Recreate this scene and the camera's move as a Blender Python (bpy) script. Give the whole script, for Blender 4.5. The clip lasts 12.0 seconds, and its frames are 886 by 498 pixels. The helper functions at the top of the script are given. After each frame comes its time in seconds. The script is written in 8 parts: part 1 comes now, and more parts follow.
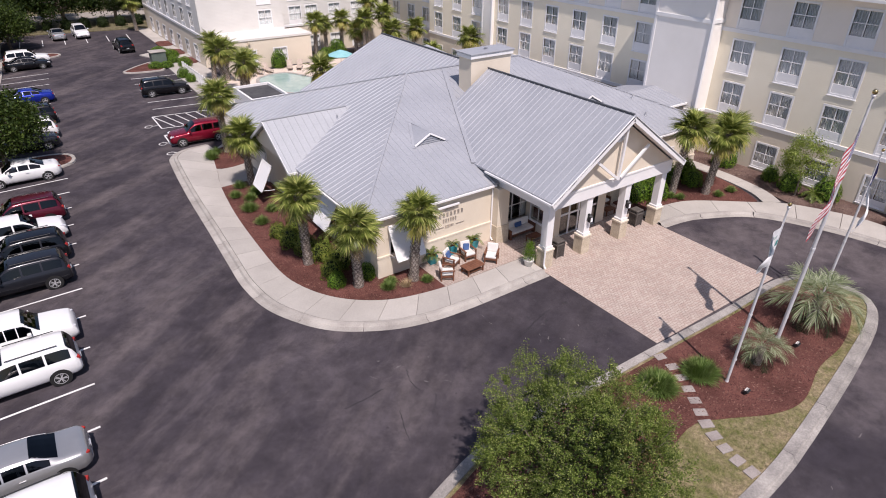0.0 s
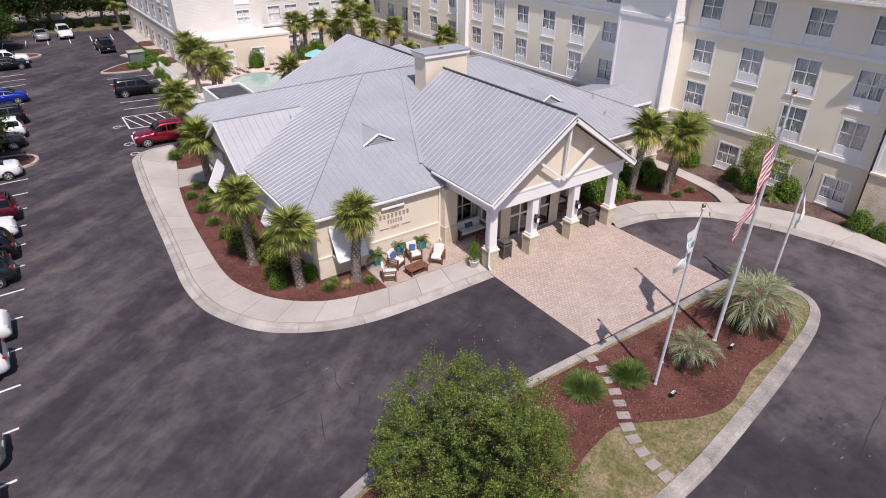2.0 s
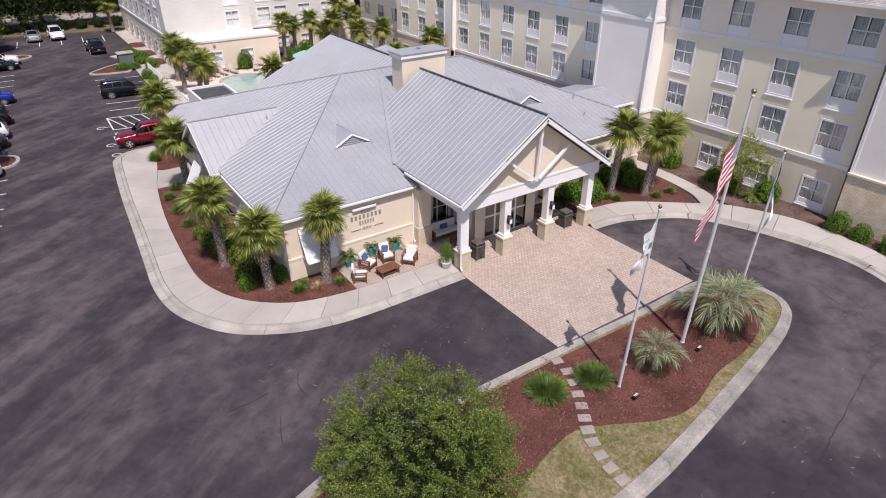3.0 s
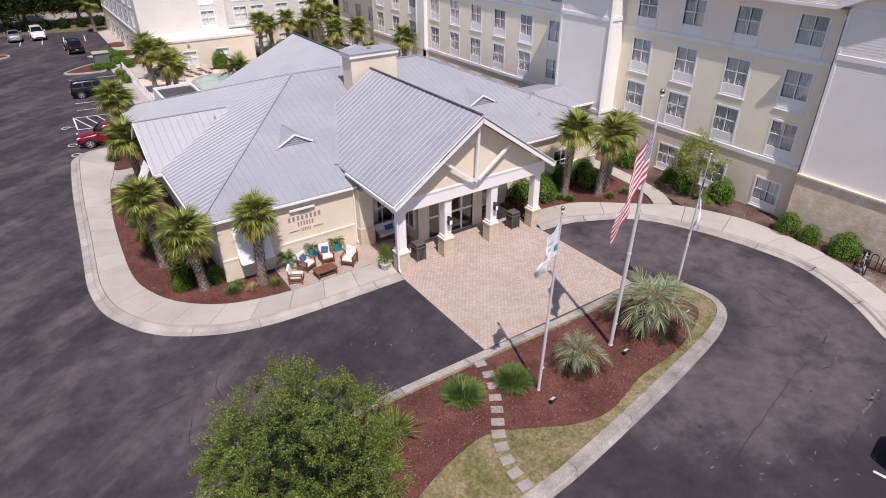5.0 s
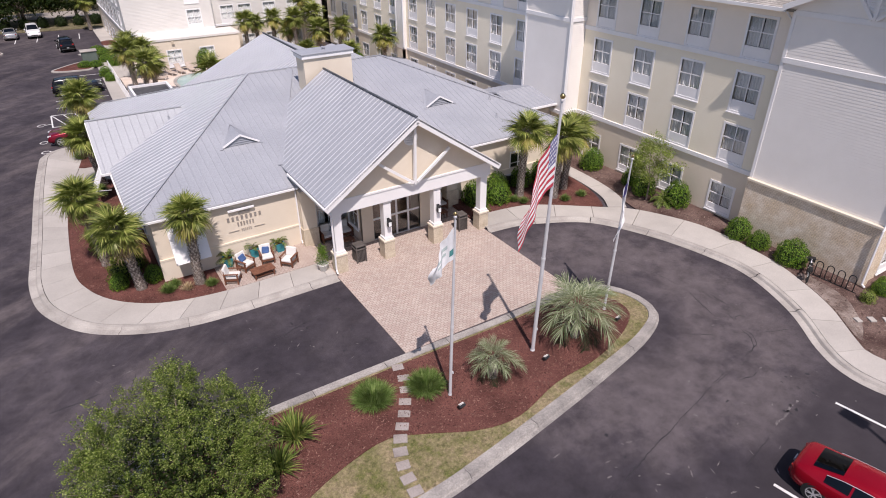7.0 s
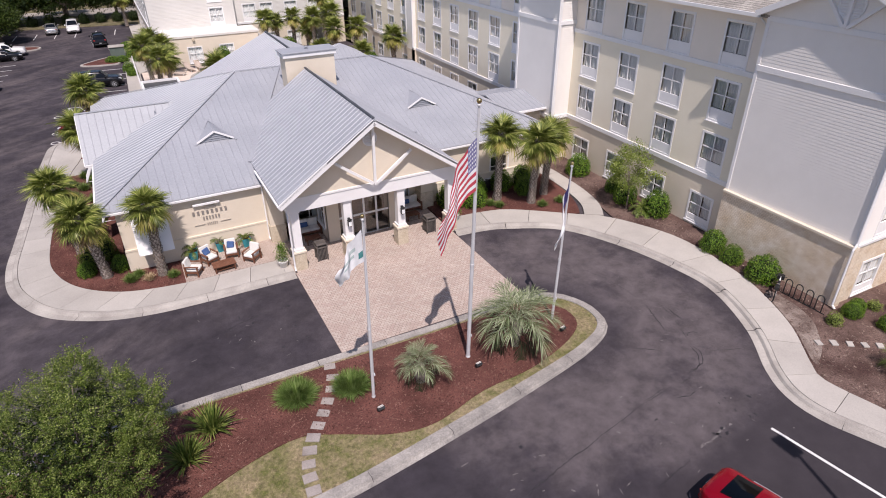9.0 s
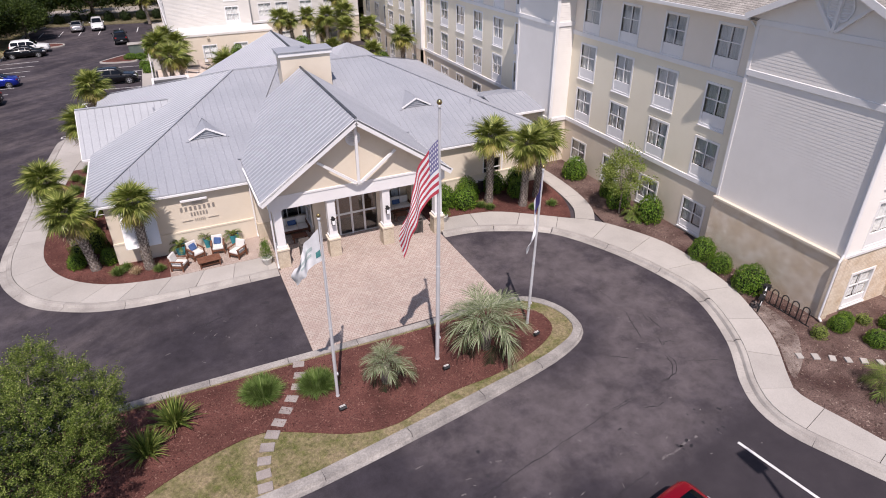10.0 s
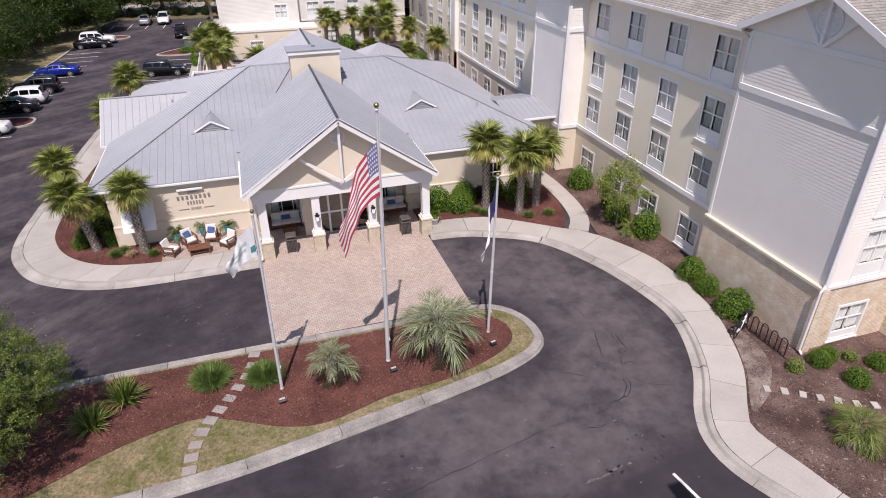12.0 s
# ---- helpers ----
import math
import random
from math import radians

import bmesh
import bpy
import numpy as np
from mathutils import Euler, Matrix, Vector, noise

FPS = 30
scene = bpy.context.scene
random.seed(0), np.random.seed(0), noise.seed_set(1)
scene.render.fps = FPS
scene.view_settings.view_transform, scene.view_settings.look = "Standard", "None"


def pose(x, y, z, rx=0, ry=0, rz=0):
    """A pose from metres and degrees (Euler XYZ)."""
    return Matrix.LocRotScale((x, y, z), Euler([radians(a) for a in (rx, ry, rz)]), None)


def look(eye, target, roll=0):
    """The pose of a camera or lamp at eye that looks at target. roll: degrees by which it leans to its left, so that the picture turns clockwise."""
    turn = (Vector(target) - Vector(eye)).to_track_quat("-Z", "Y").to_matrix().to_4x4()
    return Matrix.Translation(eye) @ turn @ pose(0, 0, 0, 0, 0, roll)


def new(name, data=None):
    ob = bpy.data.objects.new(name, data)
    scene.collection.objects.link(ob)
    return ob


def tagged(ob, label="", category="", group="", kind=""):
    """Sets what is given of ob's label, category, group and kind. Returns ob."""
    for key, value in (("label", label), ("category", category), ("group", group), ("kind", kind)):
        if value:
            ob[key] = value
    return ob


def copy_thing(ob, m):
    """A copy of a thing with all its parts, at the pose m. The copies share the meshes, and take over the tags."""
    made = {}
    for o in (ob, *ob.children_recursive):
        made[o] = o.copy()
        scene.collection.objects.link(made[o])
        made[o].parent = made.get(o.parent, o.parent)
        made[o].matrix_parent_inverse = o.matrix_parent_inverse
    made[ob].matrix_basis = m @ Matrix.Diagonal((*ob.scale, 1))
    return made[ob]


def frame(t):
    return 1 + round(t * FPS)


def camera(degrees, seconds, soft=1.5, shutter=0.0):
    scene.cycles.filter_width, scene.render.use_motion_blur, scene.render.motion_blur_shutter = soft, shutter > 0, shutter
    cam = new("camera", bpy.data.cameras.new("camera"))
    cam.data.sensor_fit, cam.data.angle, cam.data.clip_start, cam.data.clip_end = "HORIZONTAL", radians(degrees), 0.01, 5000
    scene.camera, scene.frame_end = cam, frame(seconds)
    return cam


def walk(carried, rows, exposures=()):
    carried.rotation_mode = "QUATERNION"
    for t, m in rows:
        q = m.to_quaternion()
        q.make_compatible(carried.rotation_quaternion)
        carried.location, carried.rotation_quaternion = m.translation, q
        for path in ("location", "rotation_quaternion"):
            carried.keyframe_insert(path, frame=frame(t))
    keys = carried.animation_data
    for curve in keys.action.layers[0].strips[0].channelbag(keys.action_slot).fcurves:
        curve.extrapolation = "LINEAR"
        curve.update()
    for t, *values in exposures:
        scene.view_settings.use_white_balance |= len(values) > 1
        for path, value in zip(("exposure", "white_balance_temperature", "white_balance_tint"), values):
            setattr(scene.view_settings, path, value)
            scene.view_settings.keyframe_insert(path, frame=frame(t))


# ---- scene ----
cam = camera(72.53, 12.0, 1.0)
PATH = [
    (0, (-26.101, -19.508, 17.887), (-25.102, -18.092, 16.889), 0.45),
    (0.5, (-25.345, -19.984, 17.969), (-24.350, -18.568, 16.967), 0.40),
    (1, (-24.609, -20.469, 17.959), (-23.620, -19.049, 16.957), 0.35),
    (1.5, (-23.882, -20.884, 17.911), (-22.895, -19.461, 16.911), 0.31),
    (2, (-23.223, -21.280, 17.905), (-22.239, -19.855, 16.904), 0.17),
    (2.5, (-22.477, -21.681, 17.854), (-21.496, -20.252, 16.855), 0.13),
    (3, (-21.728, -22.123, 17.840), (-20.751, -20.692, 16.842), 0.01),
    (5, (-18.576, -23.935, 17.795), (-17.612, -22.496, 16.795), -0.16),
    (5.5, (-17.727, -24.444, 17.827), (-16.766, -23.005, 16.825), -0.16),
    (6, (-16.841, -24.972, 17.896), (-15.887, -23.529, 16.891), -0.26),
    (6.5, (-15.896, -25.558, 17.962), (-14.953, -24.110, 16.955), -0.36),
    (7, (-14.907, -26.093, 17.942), (-13.988, -24.629, 16.936), -0.35),
    (9, (-10.733, -28.324, 17.969), (-9.939, -26.787, 16.964), -0.49),
    (9.5, (-9.634, -28.792, 17.968), (-8.878, -27.237, 16.963), -0.46),
    (10, (-8.522, -29.281, 17.944), (-7.804, -27.707, 16.941), -0.52),
    (10.5, (-7.410, -29.790, 18.035), (-6.730, -28.199, 17.031), -0.48),
    (11, (-6.315, -30.228, 18.035), (-5.682, -28.618, 17.033), -0.52),
    (11.5, (-5.208, -30.593, 18.030), (-4.627, -28.962, 17.029), -0.46),
    (12, (-4.077, -30.899, 18.025), (-3.554, -29.248, 17.025), -0.39),
]
walk(cam, [(t, look(eye, target, roll)) for t, eye, target, roll in PATH], [(0.0, 0.27, 6500, 21), (12.0, 0.27, 6500, 21)])

# ---- light ----
SUN = Vector((-0.173, -0.564, 1.0)).normalized()
world = bpy.data.worlds.new("sky")
scene.world = world
world.use_nodes = True
_nt = world.node_tree
_sky = _nt.nodes.new("ShaderNodeTexSky")
_sky.sky_type = 'NISHITA'
_sky.sun_disc = False
_sky.sun_elevation = math.asin(SUN.z)
_sky.sun_rotation = math.atan2(SUN.x, SUN.y)
_nt.links.new(_sky.outputs[0], _nt.nodes["Background"].inputs[0])
_nt.nodes["Background"].inputs[1].default_value = 0.087
_sd = bpy.data.lights.new("sun", 'SUN')
_sd.energy, _sd.angle, _sd.color = 3.75, radians(0.55), (1.0, 0.95, 0.88)
sun = new("sun", _sd)
sun.matrix_world = look(SUN * 100, (0, 0, 0))


# ---- materials ----
def mat_base(name, rough=0.8, metal=0.0, spec=0.4):
    m = bpy.data.materials.new(name)
    m.use_nodes = True
    b = m.node_tree.nodes["Principled BSDF"]
    b.inputs["Roughness"].default_value = rough
    b.inputs["Metallic"].default_value = metal
    b.inputs["Specular IOR Level"].default_value = spec
    return m, m.node_tree, b


def node(nt, kind, **kw):
    n = nt.nodes.new(kind)
    for k, v in kw.items():
        n.inputs[k.replace("_", " ")].default_value = v
    return n


def pos_of(nt, stretch=(1, 1, 1), rot=0.0):
    out = nt.nodes.new("ShaderNodeNewGeometry").outputs["Position"]
    for key, value in (("Rotation", (0, 0, rot)), ("Scale", stretch)):
        mp = nt.nodes.new("ShaderNodeMapping")
        mp.inputs[key].default_value = value
        nt.links.new(out, mp.inputs["Vector"])
        out = mp.outputs["Vector"]
    return out


def noise_of(nt, vec, scale, detail=4.0, rough=0.6):
    n = node(nt, "ShaderNodeTexNoise", Scale=scale, Detail=detail, Roughness=rough)
    nt.links.new(vec, n.inputs["Vector"])
    return n.outputs["Fac"]


def ramp(nt, fac, lo, hi, a=(0, 0, 0, 1), b=(1, 1, 1, 1)):
    r = nt.nodes.new("ShaderNodeValToRGB")
    e = r.color_ramp.elements
    e[0].position, e[1].position = lo, hi
    e[0].color, e[1].color = a, b
    nt.links.new(fac, r.inputs[0])
    return r.outputs[0]


def mixc(nt, fac, a, b, mode='MIX'):
    n = nt.nodes.new("ShaderNodeMix")
    n.data_type, n.blend_type = 'RGBA', mode
    for sock, v in ((n.inputs[0], fac), (n.inputs[6], a), (n.inputs[7], b)):
        if isinstance(v, (int, float)):
            sock.default_value = v
        elif isinstance(v, tuple):
            sock.default_value = (*v[:3], 1.0)
        else:
            nt.links.new(v, sock)
    return n.outputs[2]


def bump(nt, b, height, strength, dist):
    n = node(nt, "ShaderNodeBump", Strength=strength, Distance=dist)
    nt.links.new(height, n.inputs["Height"])
    nt.links.new(n.outputs[0], b.inputs["Normal"])


def surf(name, c1, c2, scale=0.8, fine=30.0, rough=0.8, grain=0.25, bumpy=0.3, dist=0.01, metal=0.0, spec=0.4,
         vary=0.0, stretch=(1, 1, 1)):
    """Two colours in large patches, a fine grain over them, a little relief; vary: change from object to object."""
    m, nt, b = mat_base(name, rough, metal, spec)
    v = pos_of(nt, stretch)
    big = ramp(nt, noise_of(nt, v, scale), 0.35, 0.65)
    col = mixc(nt, big, c1, c2)
    f = noise_of(nt, v, fine, 3.0)
    col = mixc(nt, grain, col, ramp(nt, f, 0.3, 0.7), 'OVERLAY')
    if vary:
        oi = nt.nodes.new("ShaderNodeObjectInfo")
        col = mixc(nt, vary, col, ramp(nt, oi.outputs["Random"], 0.0, 1.0, (0.25, 0.25, 0.25, 1), (0.75, 0.75, 0.75, 1)), 'OVERLAY')
    nt.links.new(col, b.inputs["Base Color"])
    if bumpy:
        bump(nt, b, f, bumpy, dist)
    return m


def leaf_mat(name, c1, c2, c3, rough=0.5, trans=0.25):
    """Leaves: colour varies from leaf to leaf, some light comes through."""
    m, nt, b = mat_base(name, rough, 0, 0.2)
    g = nt.nodes.new("ShaderNodeNewGeometry")
    r = nt.nodes.new("ShaderNodeValToRGB")
    e = r.color_ramp.elements
    e[0].color, e[1].color = (*c1, 1), (*c3, 1)
    e.new(0.55).color = (*c2, 1)
    nt.links.new(g.outputs["Random Per Island"], r.inputs[0])
    col = mixc(nt, 0.35, r.outputs[0], ramp(nt, noise_of(nt, pos_of(nt), 1.3), 0.3, 0.7), 'OVERLAY')
    nt.links.new(col, b.inputs["Base Color"])
    tr = nt.nodes.new("ShaderNodeBsdfTranslucent")
    nt.links.new(mixc(nt, 0.5, col, (0.35, 0.45, 0.05)), tr.inputs[0])
    mx = nt.nodes.new("ShaderNodeMixShader")
    mx.inputs[0].default_value = trans
    nt.links.new(b.outputs[0], mx.inputs[1])
    nt.links.new(tr.outputs[0], mx.inputs[2])
    nt.links.new(mx.outputs[0], nt.nodes["Material Output"].inputs[0])
    return m


STREAK = radians(38.9)  # the way the worn streaks run


def make_asphalt():
    m, nt, b = mat_base("asphalt", 0.9, 0, 0.2)
    v = pos_of(nt)
    big = ramp(nt, noise_of(nt, v, 0.13, 5.0, 0.62), 0.40, 0.68)
    col = mixc(nt, big, (0.039, 0.0335, 0.040), (0.084, 0.072, 0.079))
    streak = ramp(nt, noise_of(nt, pos_of(nt, (0.12, 0.46, 1), -STREAK), 1.0, 6.0, 0.6), 0.46, 0.72)
    sx = nt.nodes.new("ShaderNodeSeparateXYZ")
    nt.links.new(v, sx.inputs[0])
    west = nt.nodes.new("ShaderNodeMapRange")
    west.inputs["From Min"].default_value, west.inputs["From Max"].default_value = -10.0, -17.0
    west.inputs["To Min"].default_value, west.inputs["To Max"].default_value = 0.12, 0.74
    nt.links.new(sx.outputs[0], west.inputs["Value"])
    col = mixc(nt, mixc(nt, west.outputs[0], (0, 0, 0), streak), col, (0.150, 0.126, 0.124))
    # worn, paler turning lane round the head of the island
    off = nt.nodes.new("ShaderNodeVectorMath")
    off.operation = 'SUBTRACT'
    nt.links.new(v, off.inputs[0])
    off.inputs[1].default_value = (4.6, -9.6, 0.0)
    ln = nt.nodes.new("ShaderNodeVectorMath")
    ln.operation = 'LENGTH'
    nt.links.new(off.outputs[0], ln.inputs[0])
    wob = nt.nodes.new("ShaderNodeMath")
    wob.operation = 'MULTIPLY_ADD'
    nt.links.new(noise_of(nt, v, 0.42, 5.0, 0.6), wob.inputs[0])
    wob.inputs[1].default_value = 4.2
    nt.links.new(ln.outputs["Value"], wob.inputs[2])
    lane = nt.nodes.new("ShaderNodeValToRGB")
    e = lane.color_ramp.elements
    e[0].position, e[0].color = 0.42, (0, 0, 0, 1)
    e[1].position, e[1].color = 0.52, (1, 1, 1, 1)
    e.new(0.80).color = (0.9, 0.9, 0.9, 1)
    e.new(0.94).color = (0, 0, 0, 1)
    sc = nt.nodes.new("ShaderNodeMath")
    sc.operation = 'MULTIPLY'
    sc.inputs[1].default_value = 0.08
    nt.links.new(wob.outputs[0], sc.inputs[0])
    nt.links.new(sc.outputs[0], lane.inputs[0])
    col = mixc(nt, mixc(nt, 0.8, (0, 0, 0), lane.outputs[0]), col, (0.112, 0.095, 0.098))
    old = ramp(nt, noise_of(nt, v, 0.42, 7.0, 0.70), 0.49, 0.68)
    col = mixc(nt, mixc(nt, 0.72, (0, 0, 0), old), col, (0.038, 0.0325, 0.040))
    scuff = ramp(nt, noise_of(nt, pos_of(nt, (1.0, 1.9, 1), 0.6), 1.6, 7.0, 0.75), 0.66, 0.75)
    col = mixc(nt, mixc(nt, 0.35, (0, 0, 0), scuff), col, (0.17, 0.155, 0.15))
    col = mixc(nt, 0.26, col, ramp(nt, noise_of(nt, v, 1.1, 7.0, 0.72), 0.34, 0.66), 'OVERLAY')
    f = noise_of(nt, v, 45.0, 4.0, 0.7)
    col = mixc(nt, 0.45, col, ramp(nt, f, 0.3, 0.7), 'OVERLAY')
    spot = ramp(nt, noise_of(nt, v, 2.2, 2.0, 0.5), 0.74, 0.80)
    col = mixc(nt, mixc(nt, 0.6, (0, 0, 0), spot), col, (0.018, 0.017, 0.02))
    fleck = ramp(nt, noise_of(nt, pos_of(nt, (1.0, 1.6, 1), 1.1), 3.4, 6.0, 0.8), 0.735, 0.765)
    col = mixc(nt, mixc(nt, 0.55, (0, 0, 0), fleck), col, (0.22, 0.20, 0.195))
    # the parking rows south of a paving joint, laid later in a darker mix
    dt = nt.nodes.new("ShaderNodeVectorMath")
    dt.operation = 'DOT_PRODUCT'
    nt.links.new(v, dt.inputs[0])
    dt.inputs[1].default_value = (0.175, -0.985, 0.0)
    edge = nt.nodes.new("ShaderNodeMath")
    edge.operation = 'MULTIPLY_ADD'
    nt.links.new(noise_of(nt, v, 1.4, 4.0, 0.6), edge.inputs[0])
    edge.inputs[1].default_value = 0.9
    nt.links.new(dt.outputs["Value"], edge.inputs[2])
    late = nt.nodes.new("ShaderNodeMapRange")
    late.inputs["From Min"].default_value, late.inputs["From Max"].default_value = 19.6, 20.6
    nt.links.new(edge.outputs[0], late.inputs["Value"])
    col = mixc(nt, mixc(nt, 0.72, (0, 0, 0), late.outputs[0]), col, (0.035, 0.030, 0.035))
    nt.links.new(col, b.inputs["Base Color"])
    bump(nt, b, f, 0.5, 0.01)
    return m


def make_pavers():
    """Blush-coloured pavers laid in rows, each with its own tone and a recessed joint."""
    m, nt, b = mat_base("pavers", 0.85, 0, 0.3)
    v = pos_of(nt)
    t = nt.nodes.new("ShaderNodeTexBrick")
    nt.links.new(v, t.inputs["Vector"])
    for k, val in (("Scale", 1.0), ("Brick Width", 0.22), ("Row Height", 0.135), ("Mortar Size", 0.013), ("Mortar Smooth", 0.2), ("Bias", 0.0)):
        t.inputs[k].default_value = val
    t.inputs["Color1"].default_value = (0.415, 0.33, 0.282, 1)
    t.inputs["Color2"].default_value = (0.485, 0.405, 0.352, 1)
    t.inputs["Mortar"].default_value = (0.27, 0.208, 0.18, 1)
    big = ramp(nt, noise_of(nt, v, 0.5, 5.0), 0.3, 0.7)
    col = mixc(nt, 0.16, t.outputs["Color"], big, 'OVERLAY')
    f = noise_of(nt, v, 22.0, 4.0, 0.7)
    col = mixc(nt, 0.3, col, ramp(nt, f, 0.25, 0.75), 'OVERLAY')
    nt.links.new(col, b.inputs["Base Color"])
    inv = nt.nodes.new("ShaderNodeInvert")
    nt.links.new(t.outputs["Fac"], inv.inputs["Color"])
    bump(nt, b, inv.outputs[0], 0.6, 0.008)
    return m


def make_brick(name, c1, c2, mortar, axis):
    """Running-bond brickwork on a wall whose length lies along x (axis 0) or y (axis 1)."""
    m, nt, b = mat_base(name, 0.9, 0, 0.3)
    g = nt.nodes.new("ShaderNodeNewGeometry")
    sep = nt.nodes.new("ShaderNodeSeparateXYZ")
    comb = nt.nodes.new("ShaderNodeCombineXYZ")
    nt.links.new(g.outputs["Position"], sep.inputs[0])
    nt.links.new(sep.outputs[axis], comb.inputs[0])
    nt.links.new(sep.outputs[2], comb.inputs[1])
    t = nt.nodes.new("ShaderNodeTexBrick")
    nt.links.new(comb.outputs[0], t.inputs["Vector"])
    for k, val in (("Scale", 1.0), ("Brick Width", 0.24), ("Row Height", 0.08), ("Mortar Size", 0.007), ("Bias", 0.0)):
        t.inputs[k].default_value = val
    t.inputs["Color1"].default_value = (*c1, 1)
    t.inputs["Color2"].default_value = (*c2, 1)
    t.inputs["Mortar"].default_value = (*mortar, 1)
    col = mixc(nt, 0.25, t.outputs["Color"], ramp(nt, noise_of(nt, g.outputs["Position"], 1.5), 0.3, 0.7), 'OVERLAY')
    nt.links.new(col, b.inputs["Base Color"])
    inv = nt.nodes.new("ShaderNodeInvert")
    nt.links.new(t.outputs["Fac"], inv.inputs["Color"])
    bump(nt, b, inv.outputs[0], 0.5, 0.006)
    return m


def make_glass(name, tint=(0.86, 0.90, 0.92), gloss=0.13):
    m, nt, b = mat_base(name)
    nt.nodes.remove(b)
    tr = nt.nodes.new("ShaderNodeBsdfTransparent")
    tr.inputs[0].default_value = (*tint, 1)
    gl = nt.nodes.new("ShaderNodeBsdfGlossy")
    gl.inputs["Roughness"].default_value = 0.03
    fr = node(nt, "ShaderNodeFresnel", IOR=1.6)
    ad = nt.nodes.new("ShaderNodeMath")
    ad.inputs[1].default_value = gloss
    nt.links.new(fr.outputs[0], ad.inputs[0])
    mx = nt.nodes.new("ShaderNodeMixShader")
    nt.links.new(ad.outputs[0], mx.inputs[0])
    nt.links.new(tr.outputs[0], mx.inputs[1])
    nt.links.new(gl.outputs[0], mx.inputs[2])
    nt.links.new(mx.outputs[0], nt.nodes["Material Output"].inputs[0])
    return m


def make_mulch():
    m, nt, b = mat_base("mulch", 0.95, 0, 0.15)
    v = pos_of(nt)
    vo = node(nt, "ShaderNodeTexVoronoi", Scale=16.0)
    nt.links.new(v, vo.inputs["Vector"])
    f = noise_of(nt, v, 28.0, 5.0, 0.75)
    col = mixc(nt, ramp(nt, f, 0.35, 0.68), (0.064, 0.026, 0.022), (0.212, 0.090, 0.072))
    col = mixc(nt, 0.35, col, ramp(nt, noise_of(nt, v, 0.7), 0.3, 0.7), 'OVERLAY')
    col = mixc(nt, mixc(nt, 0.5, (0, 0, 0), ramp(nt, noise_of(nt, v, 9.0, 2.0), 0.70, 0.76)), col, (0.24, 0.16, 0.13))
    nt.links.new(col, b.inputs["Base Color"])
    h = mixc(nt, 0.5, vo.outputs["Distance"], f)
    bump(nt, b, h, 0.9, 0.05)
    return m


def make_lawn(name, c1, c2, dry):
    m, nt, b = mat_base(name, 0.9, 0, 0.2)
    v = pos_of(nt)
    f = noise_of(nt, v, 35.0, 5.0, 0.8)
    col = mixc(nt, ramp(nt, f, 0.3, 0.7), c1, c2)
    col = mixc(nt, ramp(nt, noise_of(nt, v, 0.8, 7.0, 0.8), 0.37, 0.58), col, dry)
    col = mixc(nt, 0.45, col, ramp(nt, noise_of(nt, v, 7.0, 5.0, 0.75), 0.32, 0.68), 'OVERLAY')
    col = mixc(nt, 0.5, col, ramp(nt, f, 0.25, 0.75), 'OVERLAY')
    nt.links.new(col, b.inputs["Base Color"])
    bump(nt, b, f, 0.8, 0.04)
    return m


def make_paver(name, source):
    """One clay paver's tone, varied from piece to piece, with a grain and broad weathering over the whole drive."""
    m, nt, b = mat_base(name, 0.88, 0, 0.25)
    if source == "object":
        r = nt.nodes.new("ShaderNodeObjectInfo").outputs["Random"]
    else:
        r = nt.nodes.new("ShaderNodeNewGeometry").outputs["Random Per Island"]
    rp = nt.nodes.new("ShaderNodeValToRGB")
    e = rp.color_ramp.elements
    e[0].color, e[1].color = (0.415, 0.325, 0.28, 1), (0.475, 0.40, 0.348, 1)
    e.new(0.5).color = (0.447, 0.368, 0.318, 1)
    nt.links.new(r, rp.inputs[0])
    v = pos_of(nt)
    col = mixc(nt, 0.10, rp.outputs[0], ramp(nt, noise_of(nt, v, 0.45, 6.0, 0.65), 0.3, 0.7), 'OVERLAY')
    f = noise_of(nt, v, 26.0, 4.0, 0.7)
    col = mixc(nt, 0.22, col, ramp(nt, f, 0.25, 0.75), 'OVERLAY')
    nt.links.new(col, b.inputs["Base Color"])
    bump(nt, b, f, 0.35, 0.004)
    return m


PAVER_PIECE = make_paver("clay_paver", "object")
PAVER_REST = make_paver("clay_paver_field", "island")
PAVER_JOINT = surf("paver_joint_sand", (0.20, 0.155, 0.132), (0.27, 0.212, 0.182), 1.2, 30.0, 0.95, 0.3, 0.2)
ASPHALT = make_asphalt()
PAVERS = make_pavers()
MULCH = make_mulch()
LAWN = make_lawn("lawn", (0.075, 0.095, 0.024), (0.15, 0.155, 0.045), (0.30, 0.238, 0.145))
FIELD = make_lawn("field", (0.05, 0.058, 0.022), (0.09, 0.095, 0.038), (0.20, 0.165, 0.105))
OLD_MULCH = surf("old_mulch", (0.060, 0.030, 0.025), (0.165, 0.108, 0.090), 0.55, 18.0, 0.95, 0.5, 0.9, 0.04)
CONCRETE = surf("concrete", (0.385, 0.358, 0.325), (0.455, 0.425, 0.387), 0.35, 25.0, 0.85, 0.10, 0.2, 0.005, vary=0.16)
KERB = surf("kerb_concrete", (0.31, 0.285, 0.258), (0.43, 0.40, 0.362), 0.8, 22.0, 0.88, 0.14, 0.3, 0.006, vary=0.14)
KERB_OLD = surf("grimy_kerb", (0.23, 0.213, 0.197), (0.365, 0.338, 0.308), 0.9, 16.0, 0.9, 0.22, 0.4, 0.008, vary=0.2)
